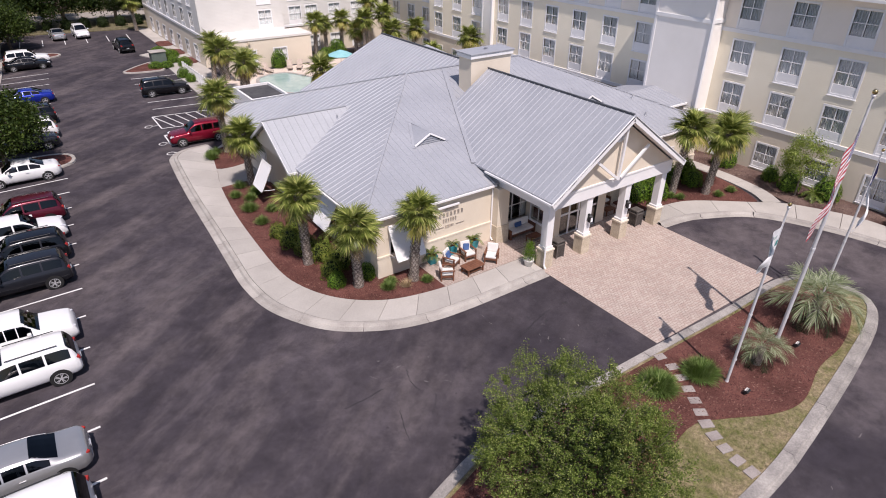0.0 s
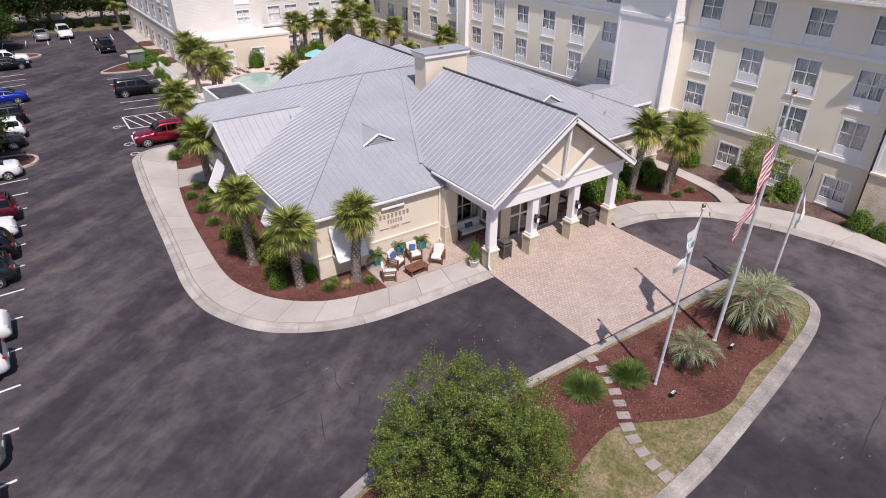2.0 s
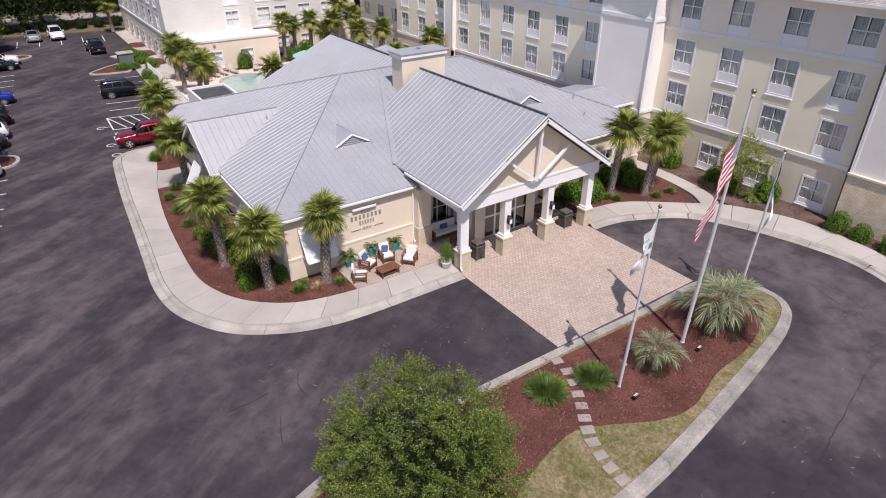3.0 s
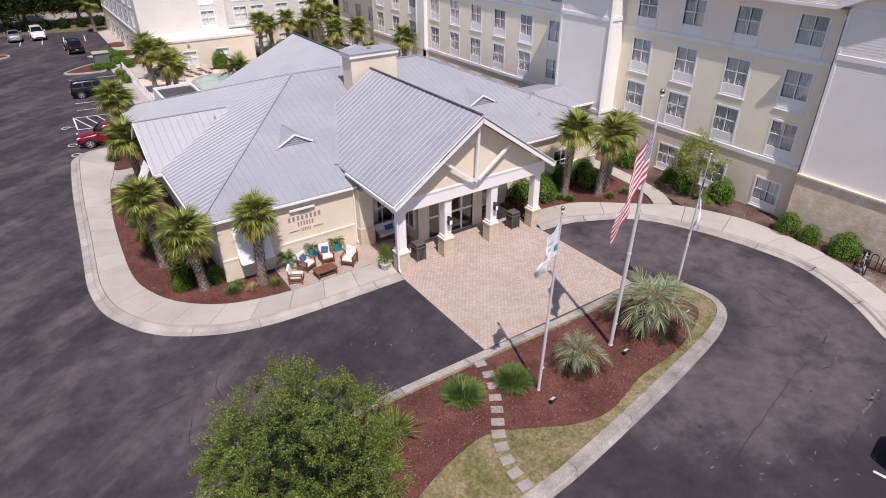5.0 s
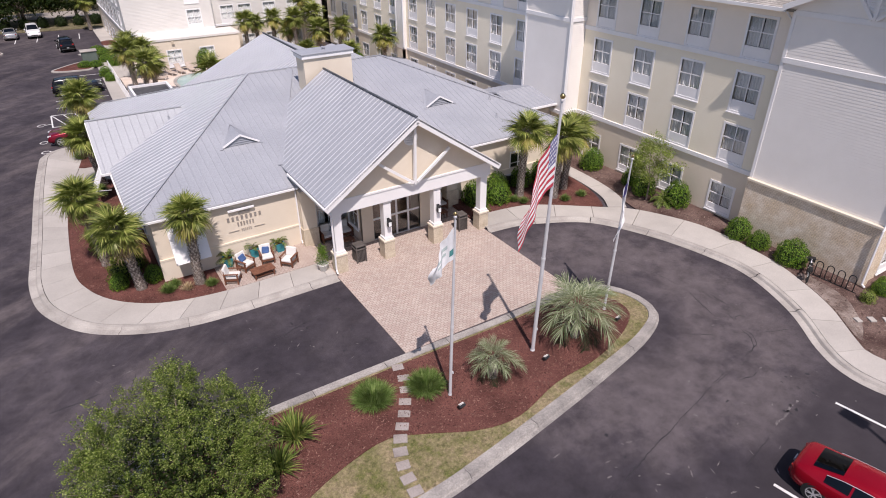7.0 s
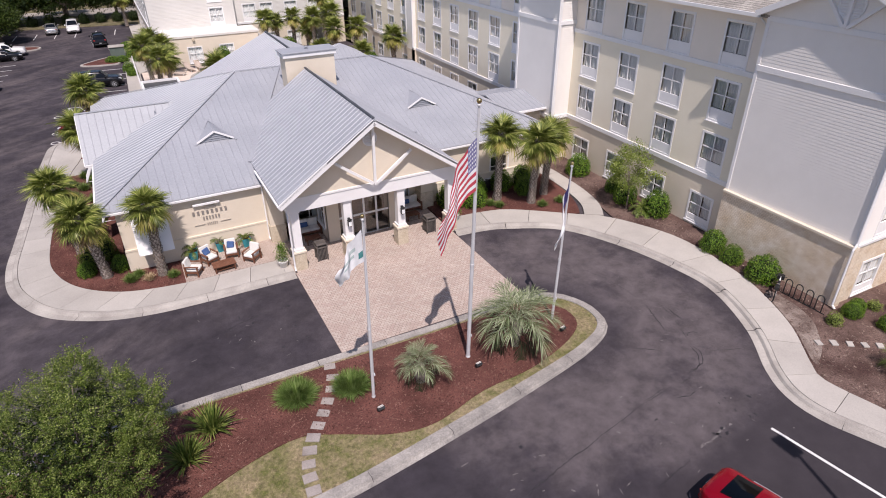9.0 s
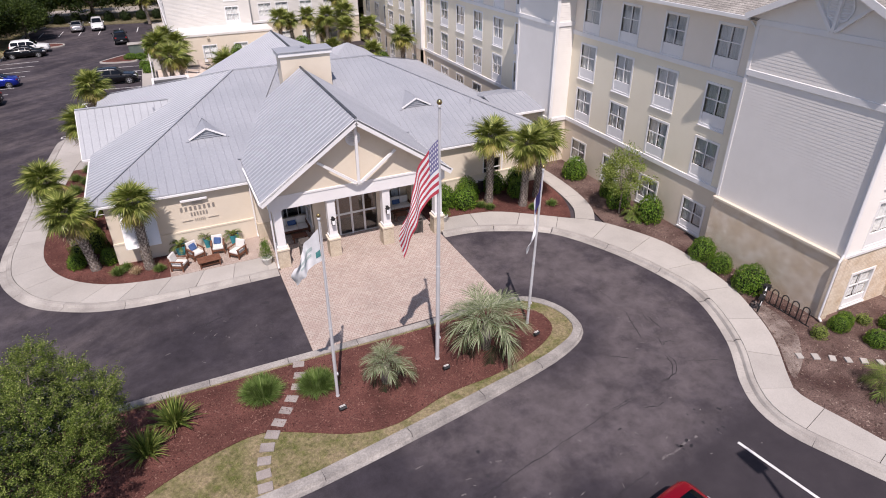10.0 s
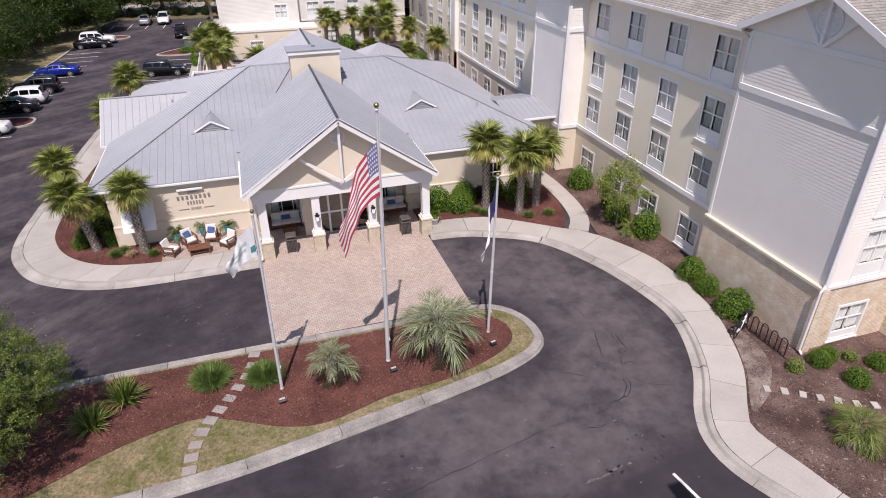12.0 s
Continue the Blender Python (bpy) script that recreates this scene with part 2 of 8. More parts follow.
FARPAVE = surf("old_concrete_road", (0.30, 0.27, 0.235), (0.37, 0.335, 0.295), 0.2, 8.0, 0.9, 0.2, 0.1)
STUCCO = surf("cream_stucco", (0.70, 0.615, 0.495), (0.74, 0.655, 0.53), 0.6, 60.0, 0.85, 0.10, 0.25, 0.004)
STUCCO_TOP = surf("pale_stucco", (0.85, 0.775, 0.67), (0.88, 0.80, 0.70), 0.6, 60.0, 0.85, 0.08, 0.2, 0.004)
STONE = surf("tan_stone", (0.50, 0.42, 0.31), (0.60, 0.52, 0.40), 2.5, 30.0, 0.85, 0.25, 0.4, 0.006)
SIDING_Y = surf("cream_siding", (0.85, 0.775, 0.615), (0.88, 0.81, 0.65), 0.5, 40.0, 0.6, 0.06, 0.05)
SIDING_W = surf("white_siding", (0.83, 0.795, 0.745), (0.87, 0.835, 0.785), 0.5, 40.0, 0.6, 0.06, 0.05)
BOARD_N = surf("warm_white_siding", (0.67, 0.645, 0.60), (0.71, 0.685, 0.64), 0.5, 40.0, 0.7, 0.08, 0.05)
TRIM = surf("white_trim", (0.80, 0.79, 0.78), (0.84, 0.83, 0.82), 1.0, 30.0, 0.5, 0.05, 0.0)
ROOF = surf("grey_metal_roof", (0.345, 0.357, 0.385), (0.392, 0.403, 0.430), 0.35, 12.0, 0.5, 0.10, 0.04, 0.003, metal=0.15, spec=0.4)
# a little lighter than the slopes: rib highlights put into the colour
SEAM = surf("seam_metal", (0.368, 0.380, 0.408), (0.415, 0.426, 0.455), 0.5, 12.0, 0.45, 0.05, 0.0, metal=0.15)
PALE_ROOF = surf("pale_metal_roof", (0.385, 0.395, 0.413), (0.428, 0.438, 0.455), 0.35, 12.0, 0.5, 0.08, 0.04, 0.003, metal=0.1)
RIDGE = surf("dark_ridge_metal", (0.07, 0.075, 0.085), (0.12, 0.125, 0.135), 1.0, 12.0, 0.5, 0.1, 0.0, metal=0.3)
def make_shingle():
    """Asphalt shingles in level courses, each tab with its own tone."""
    m, nt, b = mat_base("grey_shingles", 0.95, 0, 0.2)
    g = nt.nodes.new("ShaderNodeNewGeometry")
    sep = nt.nodes.new("ShaderNodeSeparateXYZ")
    comb = nt.nodes.new("ShaderNodeCombineXYZ")
    add = nt.nodes.new("ShaderNodeMath")
    nt.links.new(g.outputs["Position"], sep.inputs[0])
    nt.links.new(sep.outputs[0], add.inputs[0])
    nt.links.new(sep.outputs[1], add.inputs[1])
    nt.links.new(add.outputs[0], comb.inputs[0])
    nt.links.new(sep.outputs[2], comb.inputs[1])
    t = nt.nodes.new("ShaderNodeTexBrick")
    nt.links.new(comb.outputs[0], t.inputs["Vector"])
    for k, val in (("Scale", 1.0), ("Brick Width", 0.32), ("Row Height", 0.075), ("Mortar Size", 0.008), ("Bias", 0.0)):
        t.inputs[k].default_value = val
    t.inputs["Color1"].default_value = (0.27, 0.25, 0.225, 1)
    t.inputs["Color2"].default_value = (0.37, 0.345, 0.31, 1)
    t.inputs["Mortar"].default_value = (0.15, 0.14, 0.13, 1)
    f = noise_of(nt, g.outputs["Position"], 14.0, 4.0)
    col = mixc(nt, 0.35, t.outputs["Color"], ramp(nt, f, 0.3, 0.7), 'OVERLAY')
    col = mixc(nt, 0.2, col, ramp(nt, noise_of(nt, g.outputs["Position"], 0.5), 0.3, 0.7), 'OVERLAY')
    nt.links.new(col, b.inputs["Base Color"])
    bump(nt, b, f, 0.4, 0.01)
    return m


SHINGLE = make_shingle()
BRICK_Y = make_brick("tan_brick", (0.69, 0.57, 0.435), (0.78, 0.665, 0.525), (0.46, 0.37, 0.28), 1)
BRICK_X = make_brick("tan_brick_side", (0.69, 0.57, 0.435), (0.78, 0.665, 0.525), (0.46, 0.37, 0.28), 0)
GLASS = make_glass("window_glass", (0.95, 0.97, 0.98), 0.10)
CARGLASS = make_glass("car_glass", (0.045, 0.055, 0.07), 0.0)
CURTAIN = surf("grey_curtain", (0.84, 0.85, 0.85), (0.90, 0.90, 0.89), 3.0, 20.0, 0.9, 0.1, 0.0)
# shade of unlit rooms put into the colour; also the enclosure's dark screen
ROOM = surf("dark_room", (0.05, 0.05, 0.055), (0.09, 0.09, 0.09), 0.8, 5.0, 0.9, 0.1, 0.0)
PAINT = surf("road_paint", (0.62, 0.61, 0.59), (0.74, 0.73, 0.71), 1.5, 20.0, 0.7, 0.3, 0.1)
BLACK = surf("black_metal", (0.012, 0.012, 0.013), (0.02, 0.02, 0.021), 2.0, 30.0, 0.45, 0.1, 0.0)
STEEL = surf("brushed_pole", (0.58, 0.58, 0.59), (0.66, 0.66, 0.67), 1.0, 30.0, 0.45, 0.08, 0.0, metal=0.15)
GOLD = surf("gold_ball", (0.45, 0.34, 0.16), (0.5, 0.38, 0.18), 5.0, 30.0, 0.3, 0.05, 0.0, metal=1.0)
WOOD = surf("red_brown_wood", (0.13, 0.050, 0.028), (0.20, 0.085, 0.048), 3.0, 40.0, 0.55, 0.3, 0.1, stretch=(1, 1, 6))
CUSHION = surf("white_cushion", (0.66, 0.64, 0.60), (0.74, 0.72, 0.68), 3.0, 60.0, 0.9, 0.1, 0.2)
BLUE = surf("blue_cushion", (0.05, 0.10, 0.24), (0.07, 0.13, 0.29), 4.0, 60.0, 0.9, 0.15, 0.2)
TEAL = surf("teal_glaze", (0.02, 0.22, 0.27), (0.04, 0.30, 0.35), 4.0, 30.0, 0.25, 0.15, 0.0)
BARK = surf("palm_bark", (0.13, 0.103, 0.086), (0.27, 0.225, 0.19), 5.0, 30.0, 0.95, 0.5, 0.8, 0.03)
BOOT = surf("leaf_base", (0.36, 0.31, 0.265), (0.58, 0.52, 0.455), 5.0, 40.0, 0.95, 0.4, 0.5, 0.02)
WOODY = surf("grey_bark", (0.12, 0.095, 0.075), (0.20, 0.165, 0.135), 3.0, 25.0, 0.95, 0.4, 0.7, 0.02)
RUBBER = surf("rubber", (0.012, 0.012, 0.012), (0.02, 0.02, 0.02), 3.0, 40.0, 0.85, 0.1, 0.1)
ALLOY = surf("alloy", (0.58, 0.58, 0.59), (0.68, 0.68, 0.69), 3.0, 30.0, 0.35, 0.05, 0.0, metal=0.45)
WATER = surf("pool_water", (0.30, 0.43, 0.40), (0.38, 0.50, 0.47), 0.8, 4.0, 0.08, 0.08, 0.12, 0.02, spec=0.5)
SEALANT = surf("crack_sealant", (0.020, 0.018, 0.020), (0.036, 0.032, 0.035), 3.0, 30.0, 0.6, 0.2, 0.0)


# ---- mesh helpers ----
def mesh_of(name, bm, material):
    me = bpy.data.meshes.new(name)
    bm.normal_update()
    bm.to_mesh(me)
    bm.free()
    me.materials.append(material)
    return me


def part(name, bm, material, parent=None, label=""):
    ob = new(name, mesh_of(name, bm, material) if isinstance(bm, bmesh.types.BMesh) else bm)
    ob.parent = parent
    if label:
        ob["label"] = label
    return ob


def holder(name, label, category, group="", kind="", at=(0, 0, 0), rz=0.0):
    e = new(name)
    e.empty_display_size = 0.2
    e.matrix_basis = pose(*at, 0, 0, rz)
    return tagged(e, label, category, group, kind)


def box(bm, x0, x1, y0, y1, z0, z1, bevel=0.0):
    r = bmesh.ops.create_cube(bm, size=1.0, matrix=Matrix.LocRotScale(((x0 + x1) / 2, (y0 + y1) / 2, (z0 + z1) / 2), None, (x1 - x0, y1 - y0, z1 - z0)))
    if bevel:
        es = {e for v in r["verts"] for e in v.link_edges}
        bmesh.ops.bevel(bm, geom=list(es), offset=bevel, segments=2, affect='EDGES', profile=0.5)
    return bm


def boxm(bm, m, sx, sy, sz):
    """A box of that size centred on the pose m."""
    bmesh.ops.create_cube(bm, size=1.0, matrix=m @ Matrix.Diagonal((sx, sy, sz, 1)))
    return bm


def new_box(*a, bevel=0.0):
    return box(bmesh.new(), *a, bevel=bevel)


def prism(bm, poly, z0, z1):
    """A flat-topped solid over a plan outline."""
    lo = [bm.verts.new((x, y, z0)) for x, y in poly]
    hi = [bm.verts.new((x, y, z1)) for x, y in poly]
    n = len(poly)
    area = sum(poly[i][0] * poly[(i + 1) % n][1] - poly[(i + 1) % n][0] * poly[i][1] for i in range(n))
    top = bm.faces.new(hi if area > 0 else hi[::-1])
    for i in range(n):
        q = (lo[i], lo[(i + 1) % n], hi[(i + 1) % n], hi[i])
        bm.faces.new(q if area > 0 else q[::-1])
    bmesh.ops.triangulate(bm, faces=[top])
    return bm


def tube(bm, p0, p1, r0, r1=None, n=10, caps=True):
    p0, p1 = Vector(p0), Vector(p1)
    d = p1 - p0
    m = Matrix.Translation((p0 + p1) / 2) @ d.to_track_quat('Z', 'Y').to_matrix().to_4x4()
    bmesh.ops.create_cone(bm, cap_ends=caps, segments=n, radius1=r0, radius2=r0 if r1 is None else r1, depth=d.length, matrix=m)
    return bm


def pipe(bm, pts, r, n=8):
    for a, b in zip(pts, pts[1:]):
        tube(bm, a, b, r, r, n)
    return bm


def lathe(bm, prof, n=20, at=(0, 0, 0)):
    """Turns a profile of (radius, height) about the upright axis."""
    rings = []
    for r, z in prof:
        rings.append([bm.verts.new((at[0] + r * math.cos(2 * math.pi * i / n), at[1] + r * math.sin(2 * math.pi * i / n), at[2] + z)) for i in range(n)])
    for a, b in zip(rings, rings[1:]):
        for i in range(n):
            bm.faces.new((a[i], a[(i + 1) % n], b[(i + 1) % n], b[i]))
    bm.faces.new(rings[0][::-1])
    bm.faces.new(rings[-1])
    return bm


def smooth(ob):
    for p in ob.data.polygons:
        p.use_smooth = True
    return ob


def spline(pts, step=0.5, closed=False):
    """A smooth line through plan points."""
    out, n = [], len(pts)
    for i in range(n if closed else n - 1):
        g = lambda k: Vector(pts[k % n]) if closed else Vector(pts[min(max(k, 0), n - 1)])
        p0, p1, p2, p3 = g(i - 1), g(i), g(i + 1), g(i + 2)
        k = max(1, int((p2 - p1).length / step))
        for j in range(k):
            t = j / k
            q = 0.5 * ((2 * p1) + (p2 - p0) * t + (2 * p0 - 5 * p1 + 4 * p2 - p3) * t * t + (3 * p1 - p0 - 3 * p2 + p3) * t ** 3)
            out.append((q.x, q.y))
    if not closed:
        out.append(tuple(pts[-1][:2]))
    return out


def offset_line(line, d, closed=False):
    """The plan line moved d to its left."""
    out, n = [], len(line)
    for i in range(n):
        a = Vector(line[(i - 1) % n] if closed or i > 0 else line[i])
        b = Vector(line[(i + 1) % n] if closed or i < n - 1 else line[i])
        t = (b - a).normalized()
        out.append((line[i][0] - t.y * d, line[i][1] + t.x * d))
    return out


def sweep(line, profile, closed=False):
    """A profile of (offset to the left, height) swept along a plan line."""
    bm = bmesh.new()
    rows = [[bm.verts.new((x, y, z)) for x, y in offset_line(line, d, closed)] for d, z in profile]
    n = len(line)
    for a, b in zip(rows, rows[1:]):
        for i in range(n if closed else n - 1):
            j = (i + 1) % n
            bm.faces.new((a[i], a[j], b[j], b[i]))
    return bm


def wall_mesh(width, z0, z1, openings, thick=0.25):
    """A wall along +x from 0, its face at y = 0 turned to -y, with openings (x0, x1, z0, z1) through it."""
    bm = bmesh.new()
    us = sorted({0.0, width, *[o[0] for o in openings], *[o[1] for o in openings]})
    zs = sorted({z0, z1, *[o[2] for o in openings], *[o[3] for o in openings]})
    us = [u for u in us if -1e-6 <= u <= width + 1e-6]
    zs = [z for z in zs if z0 - 1e-6 <= z <= z1 + 1e-6]
    solid = lambda i, j: 0 <= i < len(us) - 1 and 0 <= j < len(zs) - 1 and not any(
        o[0] - 1e-6 <= us[i] and us[i + 1] <= o[1] + 1e-6 and o[2] - 1e-6 <= zs[j] and zs[j + 1] <= o[3] + 1e-6 for o in openings)
    vs = {}

    def v(i, y, j):
        k = (i, y, j)
        if k not in vs:
            vs[k] = bm.verts.new((us[i], y, zs[j]))
        return vs[k]

    for i in range(len(us) - 1):
        for j in range(len(zs) - 1):
            if not solid(i, j):
                continue
            bm.faces.new((v(i, 0, j), v(i + 1, 0, j), v(i + 1, 0, j + 1), v(i, 0, j + 1)))
            bm.faces.new((v(i, thick, j), v(i, thick, j + 1), v(i + 1, thick, j + 1), v(i + 1, thick, j)))
            if not solid(i - 1, j):
                bm.faces.new((v(i, 0, j), v(i, 0, j + 1), v(i, thick, j + 1), v(i, thick, j)))
            if not solid(i + 1, j):
                bm.faces.new((v(i + 1, 0, j), v(i + 1, thick, j), v(i + 1, thick, j + 1), v(i + 1, 0, j + 1)))
            if not solid(i, j - 1):
                bm.faces.new((v(i, 0, j), v(i, thick, j), v(i + 1, thick, j), v(i + 1, 0, j)))
            if not solid(i, j + 1):
                bm.faces.new((v(i, 0, j + 1), v(i + 1, 0, j + 1), v(i + 1, thick, j + 1), v(i, thick, j + 1)))
    return bm


def siding_mesh(width, z0, z1, openings, reveal=0.155, proud=0.015):
    """Lapped boards on a wall as in wall_mesh: each board leans out at its foot."""
    bm = bmesh.new()
    n = max(1, round((z1 - z0) / reveal))
    h = (z1 - z0) / n
    for k in range(n):
        a, b = z0 + k * h, z0 + (k + 1) * h
        spans = [(0.0, width)]
        for o in openings:
            if o[3] > a + 0.02 and o[2] < b - 0.02:
                spans = [s for u0, u1 in spans for s in ((u0, min(u1, o[0])), (max(u0, o[1]), u1)) if s[1] - s[0] > 0.02]
        for u0, u1 in spans:
            p = [bm.verts.new(c) for c in ((u0, -proud, a), (u1, -proud, a), (u1, -0.006, b), (u0, -0.006, b), (u0, 0.0, a), (u1, 0.0, a))]
            bm.faces.new((p[0], p[1], p[2], p[3]))
            bm.faces.new((p[4], p[5], p[1], p[0]))
    return bm


def along(x, y, z, rz):
    return pose(x, y, z, 0, 0, rz)


UNIT_BOX = {}


def unit_box(material):
    if material.name not in UNIT_BOX:
        UNIT_BOX[material.name] = mesh_of("bar", boxm(bmesh.new(), Matrix(), 1, 1, 1), material)
    return UNIT_BOX[material.name]


UNIT_RIB = {}


def unit_rib(material):
    """A straight rib of length, width and height 1, narrower at the top."""
    if material.name not in UNIT_RIB:
        bm = bmesh.new()
        sec = ((-0.5, -0.5), (-0.14, 0.5), (0.14, 0.5), (0.5, -0.5))
        a, b = ([bm.verts.new((x, y, z)) for y, z in sec] for x in (-0.5, 0.5))
        for i in range(3):
            bm.faces.new((a[i], b[i], b[i + 1], a[i + 1]))
        bm.faces.new(a[::-1])
        bm.faces.new(b)
        bmesh.ops.recalc_face_normals(bm, faces=bm.faces[:])
        UNIT_RIB[material.name] = mesh_of("rib", bm, material)
    return UNIT_RIB[material.name]


def bar(name, p0, p1, w, h, material, parent, up=(0, 0, 1), label=""):
    """A straight bar of width w and height h between two points, on a shared mesh."""
    p0, p1 = Vector(p0), Vector(p1)
    d = p1 - p0
    x = d.normalized()
    y = Vector(up).cross(x).normalized()
    z = x.cross(y)
    ob = part(name, unit_box(material), material, parent, label)
    ob.matrix_basis = Matrix.Translation((p0 + p1) / 2) @ Matrix((x, y, z)).transposed().to_4x4() @ Matrix.Diagonal((d.length, w, h, 1))
    return ob


def metal_roof(parent, poly, material, thick=0.10, pitch=0.44, seam_h=0.03, name="roof_slope", seam=None):
    """A slope of standing-seam metal: a slab with one raised rib every pitch, running down the slope."""
    P = [Vector(p) for p in poly]
    nrm = (P[1] - P[0]).cross(P[2] - P[0]).normalized()
    if nrm.z < 0:
        P.reverse()
        nrm = -nrm
    bm = bmesh.new()
    top = [bm.verts.new(p) for p in P]
    low = [bm.verts.new(p - Vector((0, 0, thick))) for p in P]
    bm.faces.new(top)
    bm.faces.new(low[::-1])
    for i in range(len(P)):
        bm.faces.new((top[i], low[i], low[(i + 1) % len(P)], top[(i + 1) % len(P)]))
    ob = part(name, bm, material, parent)
    down = (Vector((0, 0, -1)) - nrm * nrm.dot(Vector((0, 0, -1)))).normalized()
    side = nrm.cross(down).normalized()
    o = P[0]
    uv = [((p - o).dot(side), (p - o).dot(down)) for p in P]
    u0, u1 = min(u for u, _ in uv), max(u for u, _ in uv)
    k = u0 + pitch * 0.5
    while k < u1:
        hits = []
        for i in range(len(uv)):
            (a, b), (c, d) = uv[i], uv[(i + 1) % len(uv)]
            if (a - k) * (c - k) < 0:
                hits.append(b + (d - b) * (k - a) / (c - a))
        hits.sort()
        for b0, b1 in zip(hits[::2], hits[1::2]):
            if b1 - b0 > 0.15:
                q0, q1 = o + side * k + down * b0 + nrm * seam_h / 2, o + side * k + down * b1 + nrm * seam_h / 2
                bar("seam", q0, q1, 0.055, seam_h, SEAM, ob, nrm).data = unit_rib(seam or SEAM)
        k += pitch
    return ob

# ---- ground ----
def structure(name, bm, material, label, category="ground"):
    return tagged(part(name, bm, material), label, category, kind="structure")


_bm = bmesh.new()
_v = [_bm.verts.new(c) for c in ((-2500, -2500, -0.06), (2500, -2500, -0.06), (2500, 2500, -0.06), (-2500, 2500, -0.06))]
_bm.faces.new(_v)
structure("ground", _bm, FIELD, "mown grass and scrub reaching to the distance")
SK = 0.0777  # the car park runs a few degrees off the building


def lot(x, y):
    """A place in the car park: x across it from the stall ends, y along it."""
    return (x - 27.45 + SK * (y + 0.78), y)


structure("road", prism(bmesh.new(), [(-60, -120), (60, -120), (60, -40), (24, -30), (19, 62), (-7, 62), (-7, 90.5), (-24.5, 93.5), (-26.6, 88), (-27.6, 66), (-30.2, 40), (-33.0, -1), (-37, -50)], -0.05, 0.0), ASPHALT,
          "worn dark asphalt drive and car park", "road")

def kerb_run(name, line, profile, label, every=3.1, material=None):
    """A kerb cast in lengths, with an open joint between them."""
    root = tagged(new(name), label, "kerb", kind="structure")
    run, start = 0.0, 0
    for i in range(1, len(line)):
        run += (Vector(line[i]) - Vector(line[i - 1])).length
        if run >= every or i == len(line) - 1:
            seg = [Vector(p) for p in line[start:i + 1]]
            if len(seg) > 1:
                seg[0] = seg[0] + (seg[1] - seg[0]).normalized() * 0.012
                seg[-1] = seg[-1] + (seg[-2] - seg[-1]).normalized() * 0.012
                part("kerb_piece", sweep([tuple(p) for p in seg], profile), material or KERB, root)
            start, run = i, 0.0
    return root


# kerbed walk round the lobby's west and south side
W_OUT = spline([(-14.6, 31.6), (-16.6, 31.3), (-17.85, 30.0), (-18.2, 28.0), (-18.68, 21.97), (-19.02, 15.36), (-19.24, 11.44), (-19.36, 8.5), (-19.05, 5.94), (-18.2, 3.95), (-17.3, 2.65),
                (-16.2, 1.72), (-14.42, 0.76), (-12.48, 0.27), (-10.5, 0.12), (-8.0, 0.1), (-5.02, 0.1)], 0.4)
KERB_PROFILE = [(0.0, -0.04), (0.0, 0.012), (0.34, 0.02), (0.42, 0.125), (0.46, 0.14), (0.62, 0.142), (0.63, 0.05)]
kerb_run("kerb", W_OUT, KERB_PROFILE, "weathered pale concrete kerb and gutter")
W_IN = offset_line(W_OUT, 0.635)
E_OUT = spline([(5.02, 0.1), (6.6, -0.05), (8.12, -0.5), (11.1, -2.27), (12.97, -5.7), (13.87, -9.31), (13.85, -11.67), (12.65, -14.6), (11.0, -16.9), (10.35, -18.35), (10.37, -19.82), (11.07, -21.6), (12.6, -25.0), (16, -32), (22, -44)], 0.4)
kerb_run("kerb_east", E_OUT, KERB_PROFILE, "weathered pale concrete kerb and gutter")
E_IN = offset_line(E_OUT, 0.635)


def walk_slabs(name, line, inner, label, every=1.6):
    """A walk of concrete slabs between two plan lines, with a gap at each joint."""
    root = tagged(new(name), label, "pavement", kind="structure")
    n = len(line)
    run, start = 0.0, 0
    for i in range(1, n):
        run += (Vector(line[i]) - Vector(line[i - 1])).length
        if run >= every or i == n - 1:
            seg = list(range(start, i + 1))
            a, b = [line[k] for k in seg], [inner[k] for k in seg]
            poly = a + b[::-1]
            c = Vector((sum(p[0] for p in poly) / len(poly), sum(p[1] for p in poly) / len(poly)))
            poly = [tuple(c + (Vector(p) - c) * 0.989) for p in poly]
            part("slab", prism(bmesh.new(), poly, 0.02, 0.14 + random.uniform(-0.003, 0.003)), CONCRETE, root)
            start, run = i, 0.0
    return root


def facing(line, other):
    """For each point of a plan line, the nearest point of another line."""
    out = []
    for p in line:
        p = Vector(p)
        best = None
        for a, b in zip(other, other[1:]):
            a, b = Vector(a), Vector(b)
            d = b - a
            f = min(1.0, max(0.0, (p - a).dot(d) / max(1e-9, d.dot(d))))
            q = a + d * f
            if best is None or (q - p).length < best[0]:
                best = ((q - p).length, tuple(q))
        out.append(best[1])
    return out


def resample(line, n):
    d = [0.0]
    for a, b in zip(line, line[1:]):
        d.append(d[-1] + (Vector(b) - Vector(a)).length)
    out, k = [], 0
    for i in range(n):
        t = d[-1] * i / (n - 1)
        while k < len(d) - 2 and d[k + 1] < t:
            k += 1
        f = (t - d[k]) / max(1e-9, d[k + 1] - d[k])
        out.append((line[k][0] + (line[k + 1][0] - line[k][0]) * f, line[k][1] + (line[k + 1][1] - line[k][1]) * f))
    return out


